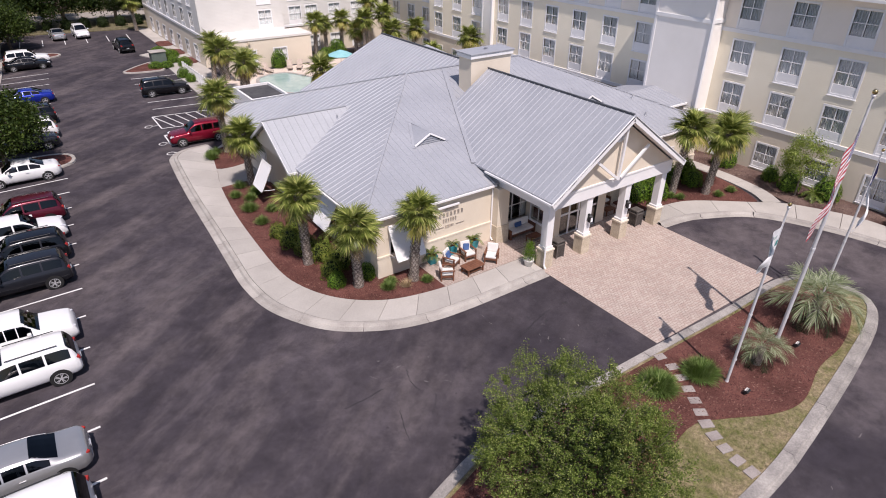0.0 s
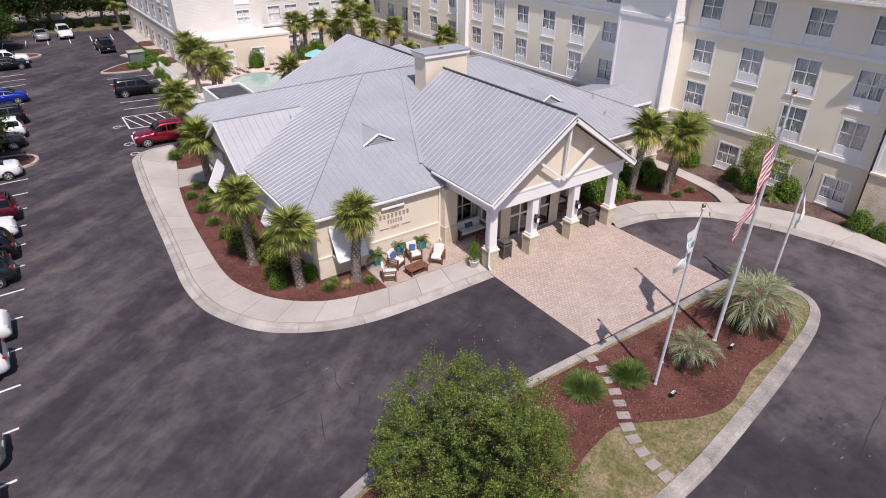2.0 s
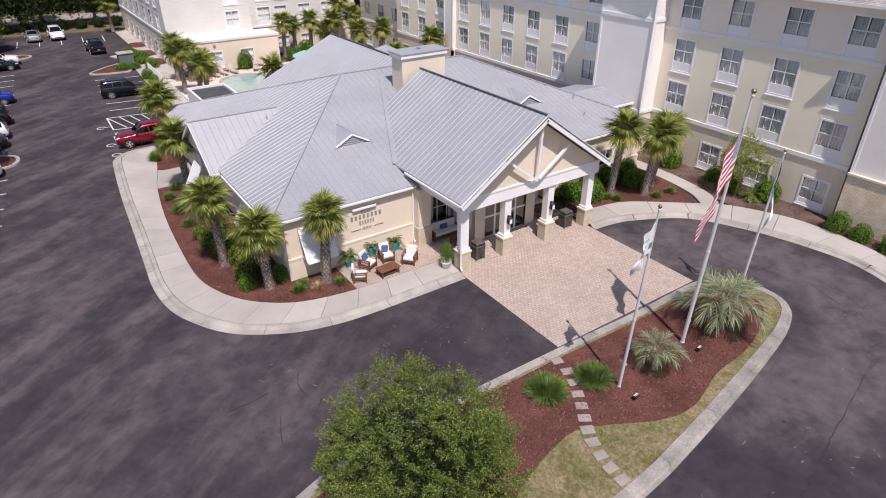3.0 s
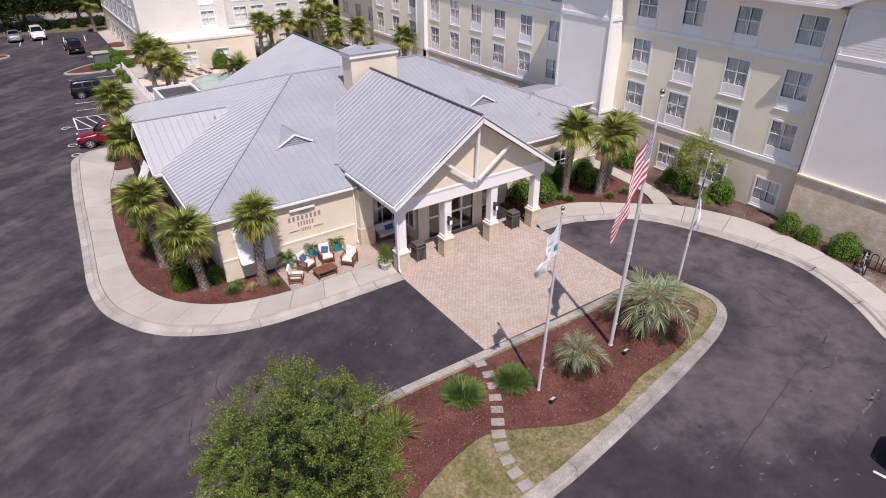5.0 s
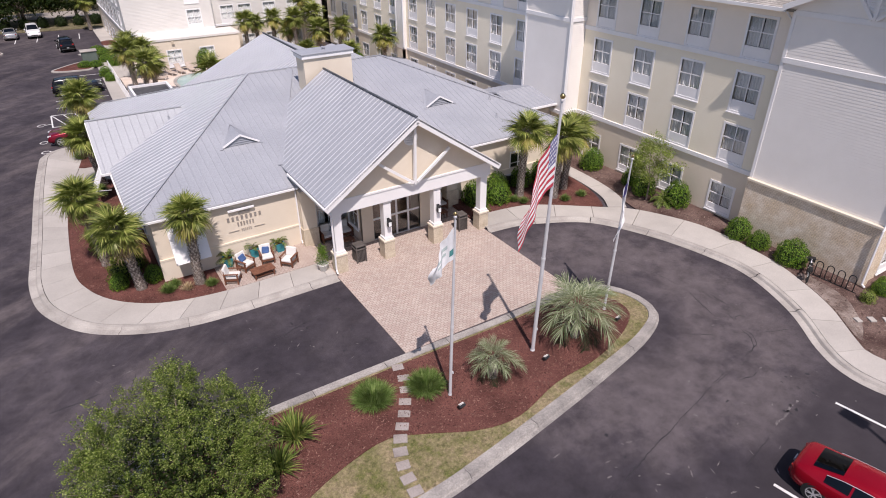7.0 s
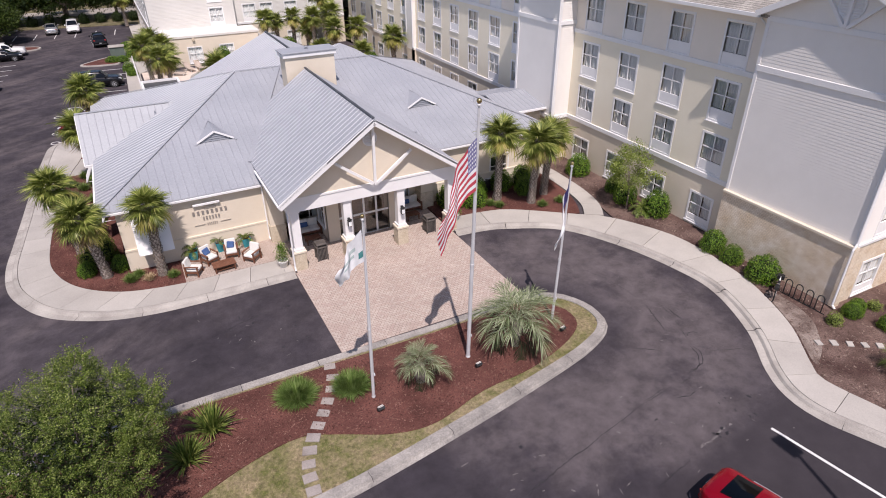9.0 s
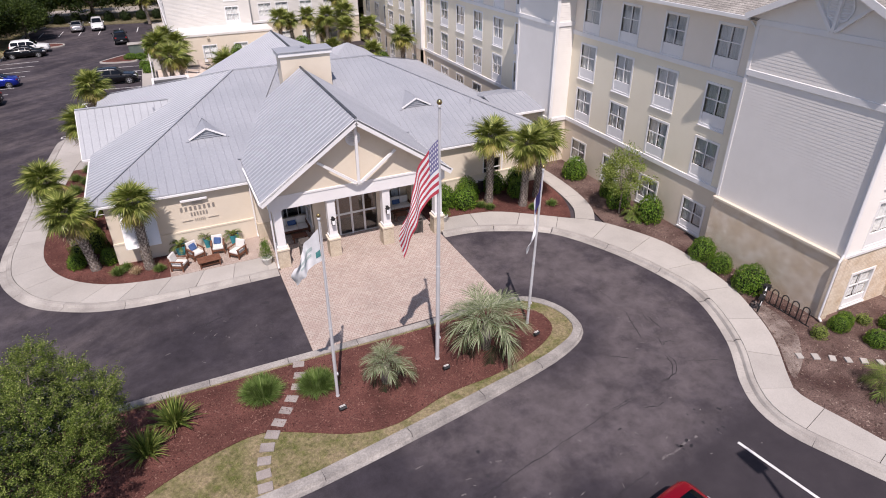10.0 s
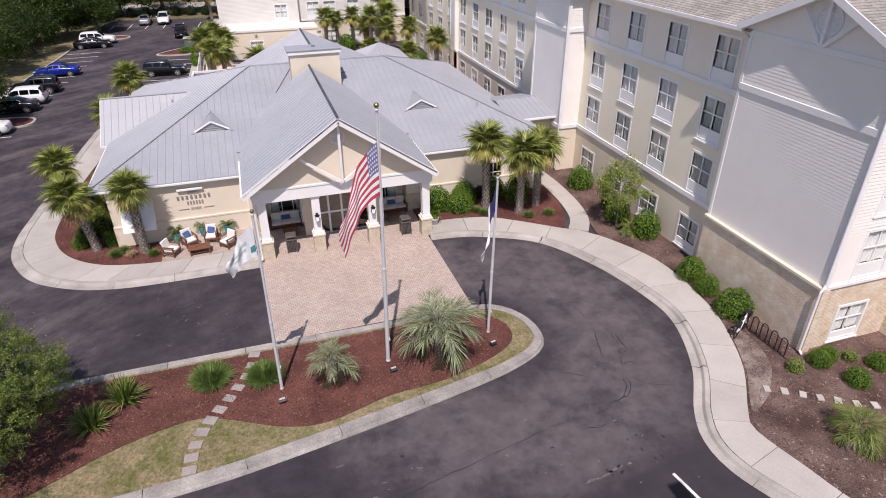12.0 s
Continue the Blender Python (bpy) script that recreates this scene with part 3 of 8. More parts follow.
W_BED = spline([(-14.4, 29.6), (-15.0, 28.0), (-15.7, 24.6), (-16.25, 22.15), (-16.85, 17.29), (-17.12, 12.43), (-17.14, 8.47), (-16.66, 6.37), (-15.77, 4.73), (-14.48, 3.5), (-12.97, 2.75), (-10.57, 2.33), (-8, 2.3), (-5.02, 2.3)], 0.4)
N_ = 90
walk_slabs("pavement", resample(W_IN, N_), resample(W_BED, N_), "pale concrete pavement in broad slabs")
E_BED = spline([(5.02, 2.3), (7.6, 2.1), (9.69, 1.5), (13.18, -1.18), (14.68, -2.41), (16.3, -5.6), (16.65, -7.84), (16.5, -10), (16.13, -12.14), (14.77, -15.28), (12.95, -17.7), (12.54, -18.6), (12.98, -20.54), (13.5, -22.5), (15.0, -25.6), (18.4, -32.4), (24, -44)], 0.4)
walk_slabs("pavement_east", resample(E_IN, 110), facing(resample(E_IN, 110), E_BED), "pale concrete pavement curving round the drive", 2.2)

structure("mulch_bed_west", prism(bmesh.new(), [p for p in W_BED[:-14] if p[1] < 22.1] + [(-10.5, 2.33), (-10.5, 5.4), (-13.0, 5.4), (-13.0, 21.8), (-14.6, 21.95)], 0.02, 0.11), MULCH, "red-brown bark mulch bed along the lobby wall", "mulch bed")
structure("mulch_bed_east", prism(bmesh.new(), [(5.05, 5.4), (5.02, 2.3)] + spline([(7.6, 2.1), (9.69, 1.5), (13.0, -1.0), (13.46, -1.03), (14.3, 0.6), (14.8, 2.6), (15.1, 5.4)], 0.5), 0.02, 0.11), MULCH,
          "red-brown bark mulch bed with palms", "mulch bed")
structure("side_walk", prism(bmesh.new(), [p for p in W_BED if p[1] > 21.8] + [(-14.6, 21.8), (-13.05, 21.8), (-13.05, 30.5)], 0.02, 0.104), CONCRETE, "pale concrete path to the side door", "pavement")
structure("mulch_bed_north", prism(bmesh.new(), spline([(-15.6, 27.8), (-15.75, 26.0), (-15.2, 25.25), (-13.8, 25.3), (-13.15, 26.0), (-13.15, 29.6), (-14.2, 29.7), (-15.2, 29.0)], 0.4, True), 0.03, 0.13), MULCH, "red-brown bark mulch bed with grass tufts", "mulch bed")
structure("wing_walk", prism(bmesh.new(), [(-8.38, 53.8), (-6.62, 53.8), (-6.62, 90.2), (-8.38, 90.2)], 0.0, 0.09), CONCRETE, "pale concrete apron along the north wing", "pavement")
for _i, _y in enumerate((63.5, 69.5, 76.0)):
    structure("mulch_bed_wing_%d" % (_i + 1), prism(bmesh.new(), spline([(-8.3, _y - 1.6), (-6.7, _y - 1.6), (-6.7, _y + 1.6), (-8.3, _y + 1.6)], 0.4, True), 0.05, 0.115), MULCH, "small red-brown mulch bed beside the north wing", "mulch bed")
PATH_E = spline([(14.05, -1.75), (14.9, -0.3), (15.4, 2.0), (15.6, 5.0), (15.5, 7.5), (15.4, 9.5)], 0.4)
walk_slabs("garden_path", offset_line(PATH_E, 0.62), offset_line(PATH_E, -0.62), "narrow curved concrete path to the hotel door", 1.4)
structure("mulch_bed_hotel", prism(bmesh.new(), [p for p in E_BED if -25.0 < p[1] < -2.45] + [(15.5, -25.6), (26, -25.6), (24, -14.9), (18.7, -14.9), (18.7, 9.0), (16.2, 9.0), (16.2, 5.0), (15.9, 2.0), (15.3, -0.8)], 0.02, 0.10), OLD_MULCH,
          "faded pine-straw mulch bed below the hotel wall", "mulch bed")

# pavers of the drive and the entrance
drive = structure("paver_drive", prism(bmesh.new(), [(-5.0, -7.05), (5.0, -7.05), (5.0, 3.4), (-5.0, 3.4)], -0.03, 0.006), PAVER_JOINT, "blush clay pavers laid in rows", "pavement")
structure("paver_patio", prism(bmesh.new(), [(-10.5, 2.34), (-5.02, 2.34), (-5.02, 5.4), (-10.5, 5.4)], 0.0, 0.135), PAVERS, "blush clay paver patio beside the lobby", "pavement")
structure("paver_porch", prism(bmesh.new(), [(-5.0, 3.404), (5.0, 3.404), (5.0, 5.4), (-5.0, 5.4)], 0.0, 0.02), PAVERS, "blush clay paver porch floor", "pavement")

# island with the flag poles
ISLE = spline([(-40, -16.5), (-36, -14), (-30, -11.5), (-24, -9.6), (-20, -8.5), (-17.6, -7.7), (-15.6, -7.2), (-12, -7.08), (-5.2, -7.1), (0, -7.2), (4.6, -7.15), (6.4, -7.75), (7.3, -9.2), (7.3, -10.7), (6.6, -11.6), (5.2, -12.22), (3.9, -12.57),
               (1.9, -12.96), (-0.55, -13.4), (-3.3, -13.87), (-5.4, -14.2), (-7.83, -14.5), (-14, -14.9), (-25, -16.0), (-40, -18.5)][::-1], 0.5)
kerb_run("island_kerb", ISLE, [(0.0, -0.04), (0.0, 0.015), (0.05, 0.03), (0.10, 0.145), (0.48, 0.15), (0.50, 0.05)], "broad worn concrete kerb round the island", 3.1, KERB_OLD)
_tip = max(range(len(ISLE)), key=lambda i: ISLE[i][0])
_run = ISLE[:_tip]
_off = offset_line(_run, -1.0)
_gut = [tuple(Vector(a) + (Vector(b) - Vector(a)) * 0.15 * min(1.0, max(0.0, (_tip - 2 - i) * 0.07))) for i, (a, b) in enumerate(zip(_run, _off))]
_root = tagged(new("island_gutter"), "worn concrete gutter below the island kerb", "gutter", kind="structure")
for i in range(0, len(_run) - 1, 6):
    part("gutter_piece", prism(bmesh.new(), _run[i:i + 7] + _gut[i:i + 7][::-1], -0.04, 0.018), KERB_OLD, _root)
ISLE_IN = offset_line(ISLE, 0.5)
structure("island_lawn", prism(bmesh.new(), ISLE_IN, 0.0, 0.115), LAWN, "thin, partly dry lawn on the island", "lawn")
ISLE_MULCH = spline([(-19.5, -12.5), (-20.0, -9.4), (-17.4, -8.35), (-15.5, -7.85), (-12, -7.7), (-5.2, -7.75), (0, -7.85), (4.4, -7.8), (5.4, -8.4), (5.95, -9.3), (5.75, -10.5), (4.27, -11.42), (1.87, -12.1), (-0.59, -12.3), (-3.08, -12.95),
                     (-4.82, -12.72), (-6.73, -11.75), (-8.03, -11.2), (-9.6, -11.4), (-11.48, -12.03), (-14.03, -13.3), (-17, -14.0)], 0.4, True)
structure("island_mulch", prism(bmesh.new(), ISLE_MULCH, 0.05, 0.15), MULCH, "red-brown bark mulch on the island", "mulch bed")


SLAB = surf("weathered_slab", (0.27, 0.235, 0.215), (0.36, 0.32, 0.295), 1.5, 25.0, 0.9, 0.2, 0.3, 0.006, vary=0.2)


def stones(name, pts, size, label, grp, material):
    for i, (x, y) in enumerate(pts):
        a, b = pts[max(i - 1, 0)], pts[min(i + 1, len(pts) - 1)]
        rz = math.degrees(math.atan2(b[1] - a[1], b[0] - a[0])) + random.uniform(-7, 7)
        s = size * random.uniform(0.92, 1.05)
        ob = part(name, new_box(-s * 0.42, s * 0.42, -s * 0.55, s * 0.55, -0.04, 0.03, bevel=0.012), material)
        ob.matrix_basis = pose(x, y, 0.135, random.uniform(-1, 1), random.uniform(-1, 1), rz)
        tagged(ob, label, "stepping stone", grp)


stones("stepping_stone", [(-5.83, -7.84), (-5.95, -8.58), (-6.2, -9.24), (-6.58, -9.84), (-6.94, -10.41), (-7.33, -10.95), (-7.68, -11.45), (-7.98, -12.0), (-8.2, -12.6), (-8.33, -13.2), (-8.38, -13.8)],
       0.47, "square grey concrete stepping stone in mulch", "island stepping stones", SLAB)
stones("stepping_stone", [(14.63, -16.86), (15.23, -17.2), (15.8, -17.6), (16.33, -17.97), (16.88, -18.33), (17.46, -18.7), (18.1, -19.0), (18.8, -19.3)],
       0.34, "square pale stepping stone in faded mulch", "garden stepping stones", CONCRETE)


# painted lines
def line_mark(a, b, w=0.11, name="parking_line", label="white painted parking line", grp="parking lines"):
    ob = bar(name, (*a, 0.004), (*b, 0.004), w, 0.006, PAINT, None)
    tagged(ob, label, "road marking", grp)


for k in range(-8, 12):
    y = -0.78 + 2.8 * k
    line_mark(lot(0.0, y), lot(-5.3, y - 0.25))
for k in range(11):
    y = 38.4 + 2.76 * k
    line_mark(lot(-0.6, y), lot(-5.6, y - 0.25))
for y in (44.2, 46.9, 49.6, 52.3, 55.0, 57.7):
    line_mark((-16.2 + SK * (y - 40) * 0.6, y + 0.2), (-11.3 + SK * (y - 40) * 0.5, y - 0.4))
for a, b in (((-16.6, 41.9), (-11.2, 41.2)), ((-16.65, 37.9), (-11.6, 37.1)), ((-16.6, 41.9), (-16.65, 37.9)), ((-16.9, 35.9), (-11.8, 35.0)), ((-17.0, 32.9), (-12.0, 32.6)), ((-16.9, 35.9), (-17.0, 32.9))):
    line_mark(a, b, 0.12)
for k in range(6):
    line_mark((-16.5 + k * 0.95, 41.7 - 0.12 * k), (-15.5 + k * 0.85, 37.9 - 0.12 * k), 0.1)
for k in range(5):
    line_mark((-16.8 + k * 1.0, 35.8 - 0.15 * k), (-15.9 + k * 0.95, 33.0 - 0.05 * k), 0.1)
for y in (39.9, 34.6, 31.9):
    bmw = bmesh.new()
    for i in range(10):
        a0, a1 = math.pi * 2 * i / 12, math.pi * 2 * (i + 1) / 12
        c = Vector((-17.5, y - 0.9, 0.006))
        boxm(bmw, Matrix.Translation(c + Vector((0.32 * math.cos((a0 + a1) / 2), 0.32 * math.sin((a0 + a1) / 2), 0))) @ pose(0, 0, 0, 0, 0, math.degrees((a0 + a1) / 2) + 90), 0.18, 0.08, 0.006)
    box(bmw, -17.3, -16.7, y - 0.95, y - 0.87, 0.003, 0.009)
    tagged(part("wheelchair_mark", bmw, PAINT), "white painted wheelchair-bay symbol, worn", "road marking", "wheelchair bay marks")
line_mark((8.3, -19.25), (9.2, -24.5), 0.12)
line_mark((2.47, -20.25), (3.4, -25.5), 0.12)
for k in range(9):
    line_mark((-27 + 2.75 * k, 88.9 - 0.35 * k), (-27.3 + 2.75 * k, 84.2 - 0.35 * k))

# a faded strip of old patching across the drive
_st = surf("faded_patch", (0.050, 0.044, 0.048), (0.086, 0.075, 0.078), 1.5, 40.0, 0.9, 0.35, 0.3)
for _pts, _w in (([(-22.6, 10.3), (-21.9, 10.55), (-21.1, 10.95), (-19.3, 11.6)], 0.10),):
    _l = [(x, y + random.uniform(-0.05, 0.05)) for x, y in spline(_pts, 0.3)]
    tagged(part("faded_strip", sweep(_l, [(_w, 0.003), (-_w, 0.003)][::-1]), _st), "faded pale strip of patched asphalt", "road patch", "asphalt patches")

# sealed cracks in the asphalt
CR = [[(-15.59, -1.86), (-15.9, -2.73), (-15.82, -3.41)], [(-18.97, -2.54), (-18.0, -2.51), (-16.96, -2.42)], [(-15.44, -2.83), (-15.4, -3.89), (-16.19, -4.81)], [(-17.09, -3.72), (-17.46, -4.74), (-17.66, -5.47)],
      [(-13.71, -3.45), (-12.67, -3.17), (-11.51, -3.01)], [(-9.6, -2.9), (-8.4, -2.5), (-7.2, -2.2)], [(-1.91, -17.33), (0.13, -16.88), (2.06, -16.48)], [(2.1, -16.46), (3.26, -16.24), (4.95, -15.87)], [(5.0, -15.84), (6.43, -15.64)],
      [(-6.8, -18.3), (-4.6, -17.9), (-2.1, -17.4)], [(2.34, -19.24), (3.57, -19.02), (4.48, -18.84)], [(9.49, -14.19), (9.43, -14.74), (8.92, -15.26), (8.01, -15.4)], [(10.68, -11.44), (10.6, -12.63)]]
CR += [[(9.25, -6.59), (9.64, -7.49), (9.82, -8.2), (9.97, -9.02), (9.98, -9.97)], [(9.92, -10.81), (9.63, -11.58), (9.3, -12.65)], [(10.6, -11.29), (10.45, -11.74), (10.52, -11.95)], [(10.25, -12.33), (10.12, -12.83), (10.56, -12.68)],
       [(10.02, -13.02), (9.74, -13.52), (10.17, -13.4), (10.54, -13.68)], [(9.36, -14.18), (9.23, -14.77), (8.84, -15.2), (8.31, -15.44), (7.76, -15.46)], [(7.09, -15.8), (7.74, -15.69)], [(4.97, -15.92), (6.37, -15.76)],
       [(6.24, -16.29), (6.83, -16.46), (7.28, -16.39)], [(10.05, -14.86), (10.72, -15.19), (11.35, -15.4)], [(7.02, -13.11), (7.54, -13.44), (7.89, -13.77)]]
for c in CR:
    line = spline(c, 0.14)
    line = [(x + random.uniform(-0.03, 0.03), y + random.uniform(-0.03, 0.03)) for x, y in line]
    w = random.uniform(0.012, 0.026)
    bm = bmesh.new()
    rows = []
    for k, ((x, y), (nx, ny)) in enumerate(zip(line, offset_line(line, 1.0))):
        a, b = (w * random.uniform(0.35, 1.6) * min(1.0, 0.3 + 0.4 * k, 0.3 + 0.4 * (len(line) - 1 - k)) for _ in (0, 1))
        rows.append([bm.verts.new((x + (nx - x) * u, y + (ny - y) * u, 0.003)) for u in (a, -b)])
    for p, q in zip(rows, rows[1:]):
        bm.faces.new((p[0], p[1], q[1], q[0]))
    tagged(part("sealed_crack", bm, SEALANT), "dark sealed crack in the asphalt", "crack", "asphalt cracks")

def flecks(name, spots, mat, label, category):
    """Flat ragged flecks on the asphalt: (x, y, length, width, turn)."""
    bm = bmesh.new()
    for x, y, a, b, th in spots:
        pts = []
        for i in range(11):
            q = 6.2832 * i / 11
            k = random.uniform(0.45, 1.1)
            u, v = a * k * math.cos(q), b * k * math.sin(q)
            pts.append(bm.verts.new((x + u * math.cos(th) - v * math.sin(th), y + u * math.sin(th) + v * math.cos(th), 0.004)))
        bm.faces.new(pts)
    return tagged(part(name, bm, mat), label, category, kind="stuff")


SCUFF = surf("asphalt_scuff", (0.085, 0.073, 0.076), (0.165, 0.148, 0.146), 5.0, 40.0, 0.9, 0.5, 0.3)
STAIN = surf("oil_stain", (0.022, 0.020, 0.023), (0.034, 0.031, 0.035), 3.0, 30.0, 0.55, 0.2, 0.0)
_u = random.uniform
_sp = [(_u(-7, 10), _u(-20.5, -15.0), _u(0.04, 0.20), _u(0.015, 0.05), _u(0, 3.14)) for _ in range(46)] + [(_u(-20, -6.5), _u(-6.2, -0.6), _u(0.04, 0.22), _u(0.012, 0.04), _u(0, 3.14)) for _ in range(24)]
_sp += [(5.3 + 0.35 * k, -18.62 + 0.05 * k + _u(-0.06, 0.06), _u(0.10, 0.26), _u(0.04, 0.09), 0.2) for k in range(6)]
_sp += [(_u(8.5, 11.5), _u(-14.5, -6.0), _u(0.04, 0.16), _u(0.015, 0.04), _u(0, 3.14)) for _ in range(24)]
flecks("asphalt_scuff", _sp, SCUFF, "pale ragged scuffs worn into the asphalt", "scuff")
_sp = [(_u(-12, -5.6), _u(-5.5, -0.6), _u(0.04, 0.16), _u(0.03, 0.07), _u(0, 3.14)) for _ in range(26)] + [(_u(-6, 9), _u(-19, -15), _u(0.03, 0.14), _u(0.03, 0.09), _u(0, 3.14)) for _ in range(24)] + [(-24 + _u(-4, 4), _u(-4, 30), _u(0.03, 0.09), _u(0.03, 0.07), 0) for _ in range(30)]
flecks("oil_stain", _sp, STAIN, "small dark oil stains on the asphalt", "stain")
SAND = surf("sandy_soil", (0.105, 0.070, 0.058), (0.27, 0.22, 0.19), 1.3, 25.0, 0.95, 0.5, 0.6, 0.02)
structure("bare_soil", prism(bmesh.new(), spline([(16.4, -12.9), (16.45, -14.3), (16.0, -15.6), (15.3, -16.4), (14.4, -17.2), (13.2, -17.75), (13.7, -16.9), (14.6, -15.75), (15.4, -14.2), (15.95, -13.0)], 0.3, True), 0.05, 0.108), SAND, "bare sandy soil beside the walk", "ground")

# ---- lobby building ----
lobby = holder("lobby_building", "low cream stucco lobby with a grey metal roof and gabled porch", "building")


def put_wall(parent, name, x, y, rz, width, z0, z1, openings, material, thick=0.25, label=""):
    ob = part(name, wall_mesh(width, z0, z1, openings, thick), material, parent, label)
    ob.matrix_basis = along(x, y, 0, rz)
    return ob


def tri_slab(a, b, c, d):
    """A three-cornered slab: the corners a, b, c moved by d."""
    bm = bmesh.new()
    d = Vector(d)
    p = [bm.verts.new(v) for v in (a, b, c)]
    q = [bm.verts.new(Vector(v) + d) for v in (a, b, c)]
    bm.faces.new(p)
    bm.faces.new(q[::-1])
    for i in range(3):
        bm.faces.new((p[i], q[i], q[(i + 1) % 3], p[(i + 1) % 3]))
    bmesh.ops.recalc_face_normals(bm, faces=bm.faces[:])
    return bm


def casement(w, h, cols, rows, bar_w=0.05, rim=0.10, panel=0.0, curtain=1.0, name="window"):
    """A white window in local axes: x along the wall from 0, outside towards -y. panel: a white panel below the glass. curtain: the part of the width that is curtained."""
    bm = bmesh.new()
    box(bm, -rim, 0, -0.05, 0.08, -rim, h + rim)
    box(bm, w, w + rim, -0.05, 0.08, -rim, h + rim)
    box(bm, 0, w, -0.05, 0.08, h, h + rim)
    box(bm, 0, w, -0.05, 0.08, -rim, 0)
    root = part(name, bm, TRIM)
    z0 = panel
    if panel:
        part("sill_panel", new_box(0, w, -0.015, 0.06, 0, panel), TRIM, root)
    part("window_sill", new_box(-rim - 0.04, w + rim + 0.04, -0.10, -0.051, -rim - 0.06, -rim), TRIM, root)
    bm = bmesh.new()
    for i in range(1, cols):
        box(bm, w * i / cols - bar_w / 2, w * i / cols + bar_w / 2, 0.0, 0.05, z0, h)
    for j in range(1, rows):
        box(bm, 0, w, 0.002, 0.048, z0 + (h - z0) * j / rows - bar_w / 2, z0 + (h - z0) * j / rows + bar_w / 2)
    part("glazing_bar", bm, TRIM, root)
    bm = bmesh.new()
    pw, ph = w / cols, (h - z0) / rows
    vs = [bm.verts.new(c) for c in ((0, 0, 0), (pw, 0, 0), (pw, 0, ph), (0, 0, ph))]
    bm.faces.new(vs)
    pane = mesh_of("pane", bm, GLASS)
    for i in range(cols):
        for j in range(rows):
            p = part("pane", pane, GLASS, root)
            p.matrix_basis = pose(i * pw, 0.025, z0 + j * ph)
            p.visible_shadow = False
    if curtain > 0:
        bm = bmesh.new()
        for s0, s1 in ((0, w * curtain / 2), (w * (1 - curtain / 2), w)):
            n = max(4, int((s1 - s0) / 0.045))
            prev = None
            for i in range(n + 1):
                x = s0 + (s1 - s0) * i / n
                y = 0.13 + 0.045 * math.sin(i * 1.9) + 0.02 * math.sin(i * 0.7)
                cur = (bm.verts.new((x, y, z0)), bm.verts.new((x, y, h)))
                if prev:
                    bm.faces.new((prev[0], cur[0], cur[1], prev[1]))
                prev = cur
        part("curtain", bm, CURTAIN, root)
    return root


def place(proto, parent, m):
    c = copy_thing(proto, m)
    c.parent = parent
    return c


# roof
EZ, EY, RY, RZ, WX, EX, NY = 3.87, 4.85, 16.4, 7.55, -13.85, 15.2, 28.4
HX0, HX1 = -3.95, 6.2
metal_roof(lobby, [(WX, EY, EZ), (EX, EY, EZ), (HX1, RY, RZ), (HX0, RY, RZ)], ROOF)
metal_roof(lobby, [(WX, NY, EZ), (WX, EY, EZ), (HX0, RY, RZ)], ROOF)
metal_roof(lobby, [(EX, EY, EZ), (EX, NY, EZ), (HX1, RY, RZ)], ROOF)
metal_roof(lobby, [(EX, NY, EZ), (WX, NY, EZ), (HX0, RY, RZ), (HX1, RY, RZ)], ROOF)
# north wing with its ridge towards the pool
NX, NZ, NE = 1.1, 7.85, 28.6
metal_roof(lobby, [(NX, 14.6, NZ), (NX, NE, NZ), (NX - 8.0, NE, NZ - 3.75), (NX - 8.0, 14.6, NZ - 3.75)], ROOF)
metal_roof(lobby, [(NX, NE, NZ), (NX, 14.6, NZ), (NX + 8.0, 14.6, NZ - 3.75), (NX + 8.0, NE, NZ - 3.75)], ROOF)
bar("ridge_cap", (NX, 14.6, NZ + 0.05), (NX, NE, NZ + 0.05), 0.15, 0.06, RIDGE, lobby)
# porch roof
PZ0, PZ1, PX = 4.5, 8.2, 5.4
metal_roof(lobby, [(0, 0, PZ1), (0, 12.4, PZ1), (-PX, 12.4, PZ0), (-PX, 0, PZ0)], ROOF, name="porch_roof")
metal_roof(lobby, [(0, 12.4, PZ1), (0, 0, PZ1), (PX, 0, PZ0), (PX, 12.4, PZ0)], ROOF, name="porch_roof")
bar("ridge_cap", (0, 0.1, PZ1 + 0.05), (0, 12.4, PZ1 + 0.05), 0.13, 0.06, RIDGE, lobby)
# west gable over the side door
GZ, GY = 5.98, 16.75
metal_roof(lobby, [(-14.35, GY, GZ), (-7.6, GY, GZ), (-7.6, 13.2, 3.75), (-14.35, 13.2, 3.75)], PALE_ROOF, name="side_gable_roof", pitch=0.46, seam_h=0.03, seam=PALE_ROOF)
metal_roof(lobby, [(-14.35, GY, GZ), (-7.6, GY, GZ), (-7.6, 20.3, 3.75), (-14.35, 20.3, 3.75)], PALE_ROOF, name="side_gable_roof", pitch=0.46, seam_h=0.03, seam=PALE_ROOF)
bar("ridge_cap", (-14.35, GY, GZ + 0.03), (-8.6, GY, GZ + 0.03), 0.16, 0.05, PALE_ROOF, lobby)
for sy in (13.2, 20.3):
    bar("rake_board", (-14.36, GY, GZ - 0.14), (-14.36, sy, 3.75 - 0.14), 0.05, 0.16, TRIM, lobby)
bar("gutter", (-14.35, 13.14, 3.66), (-13.7, 13.14, 3.66), 0.12, 0.12, TRIM, lobby)
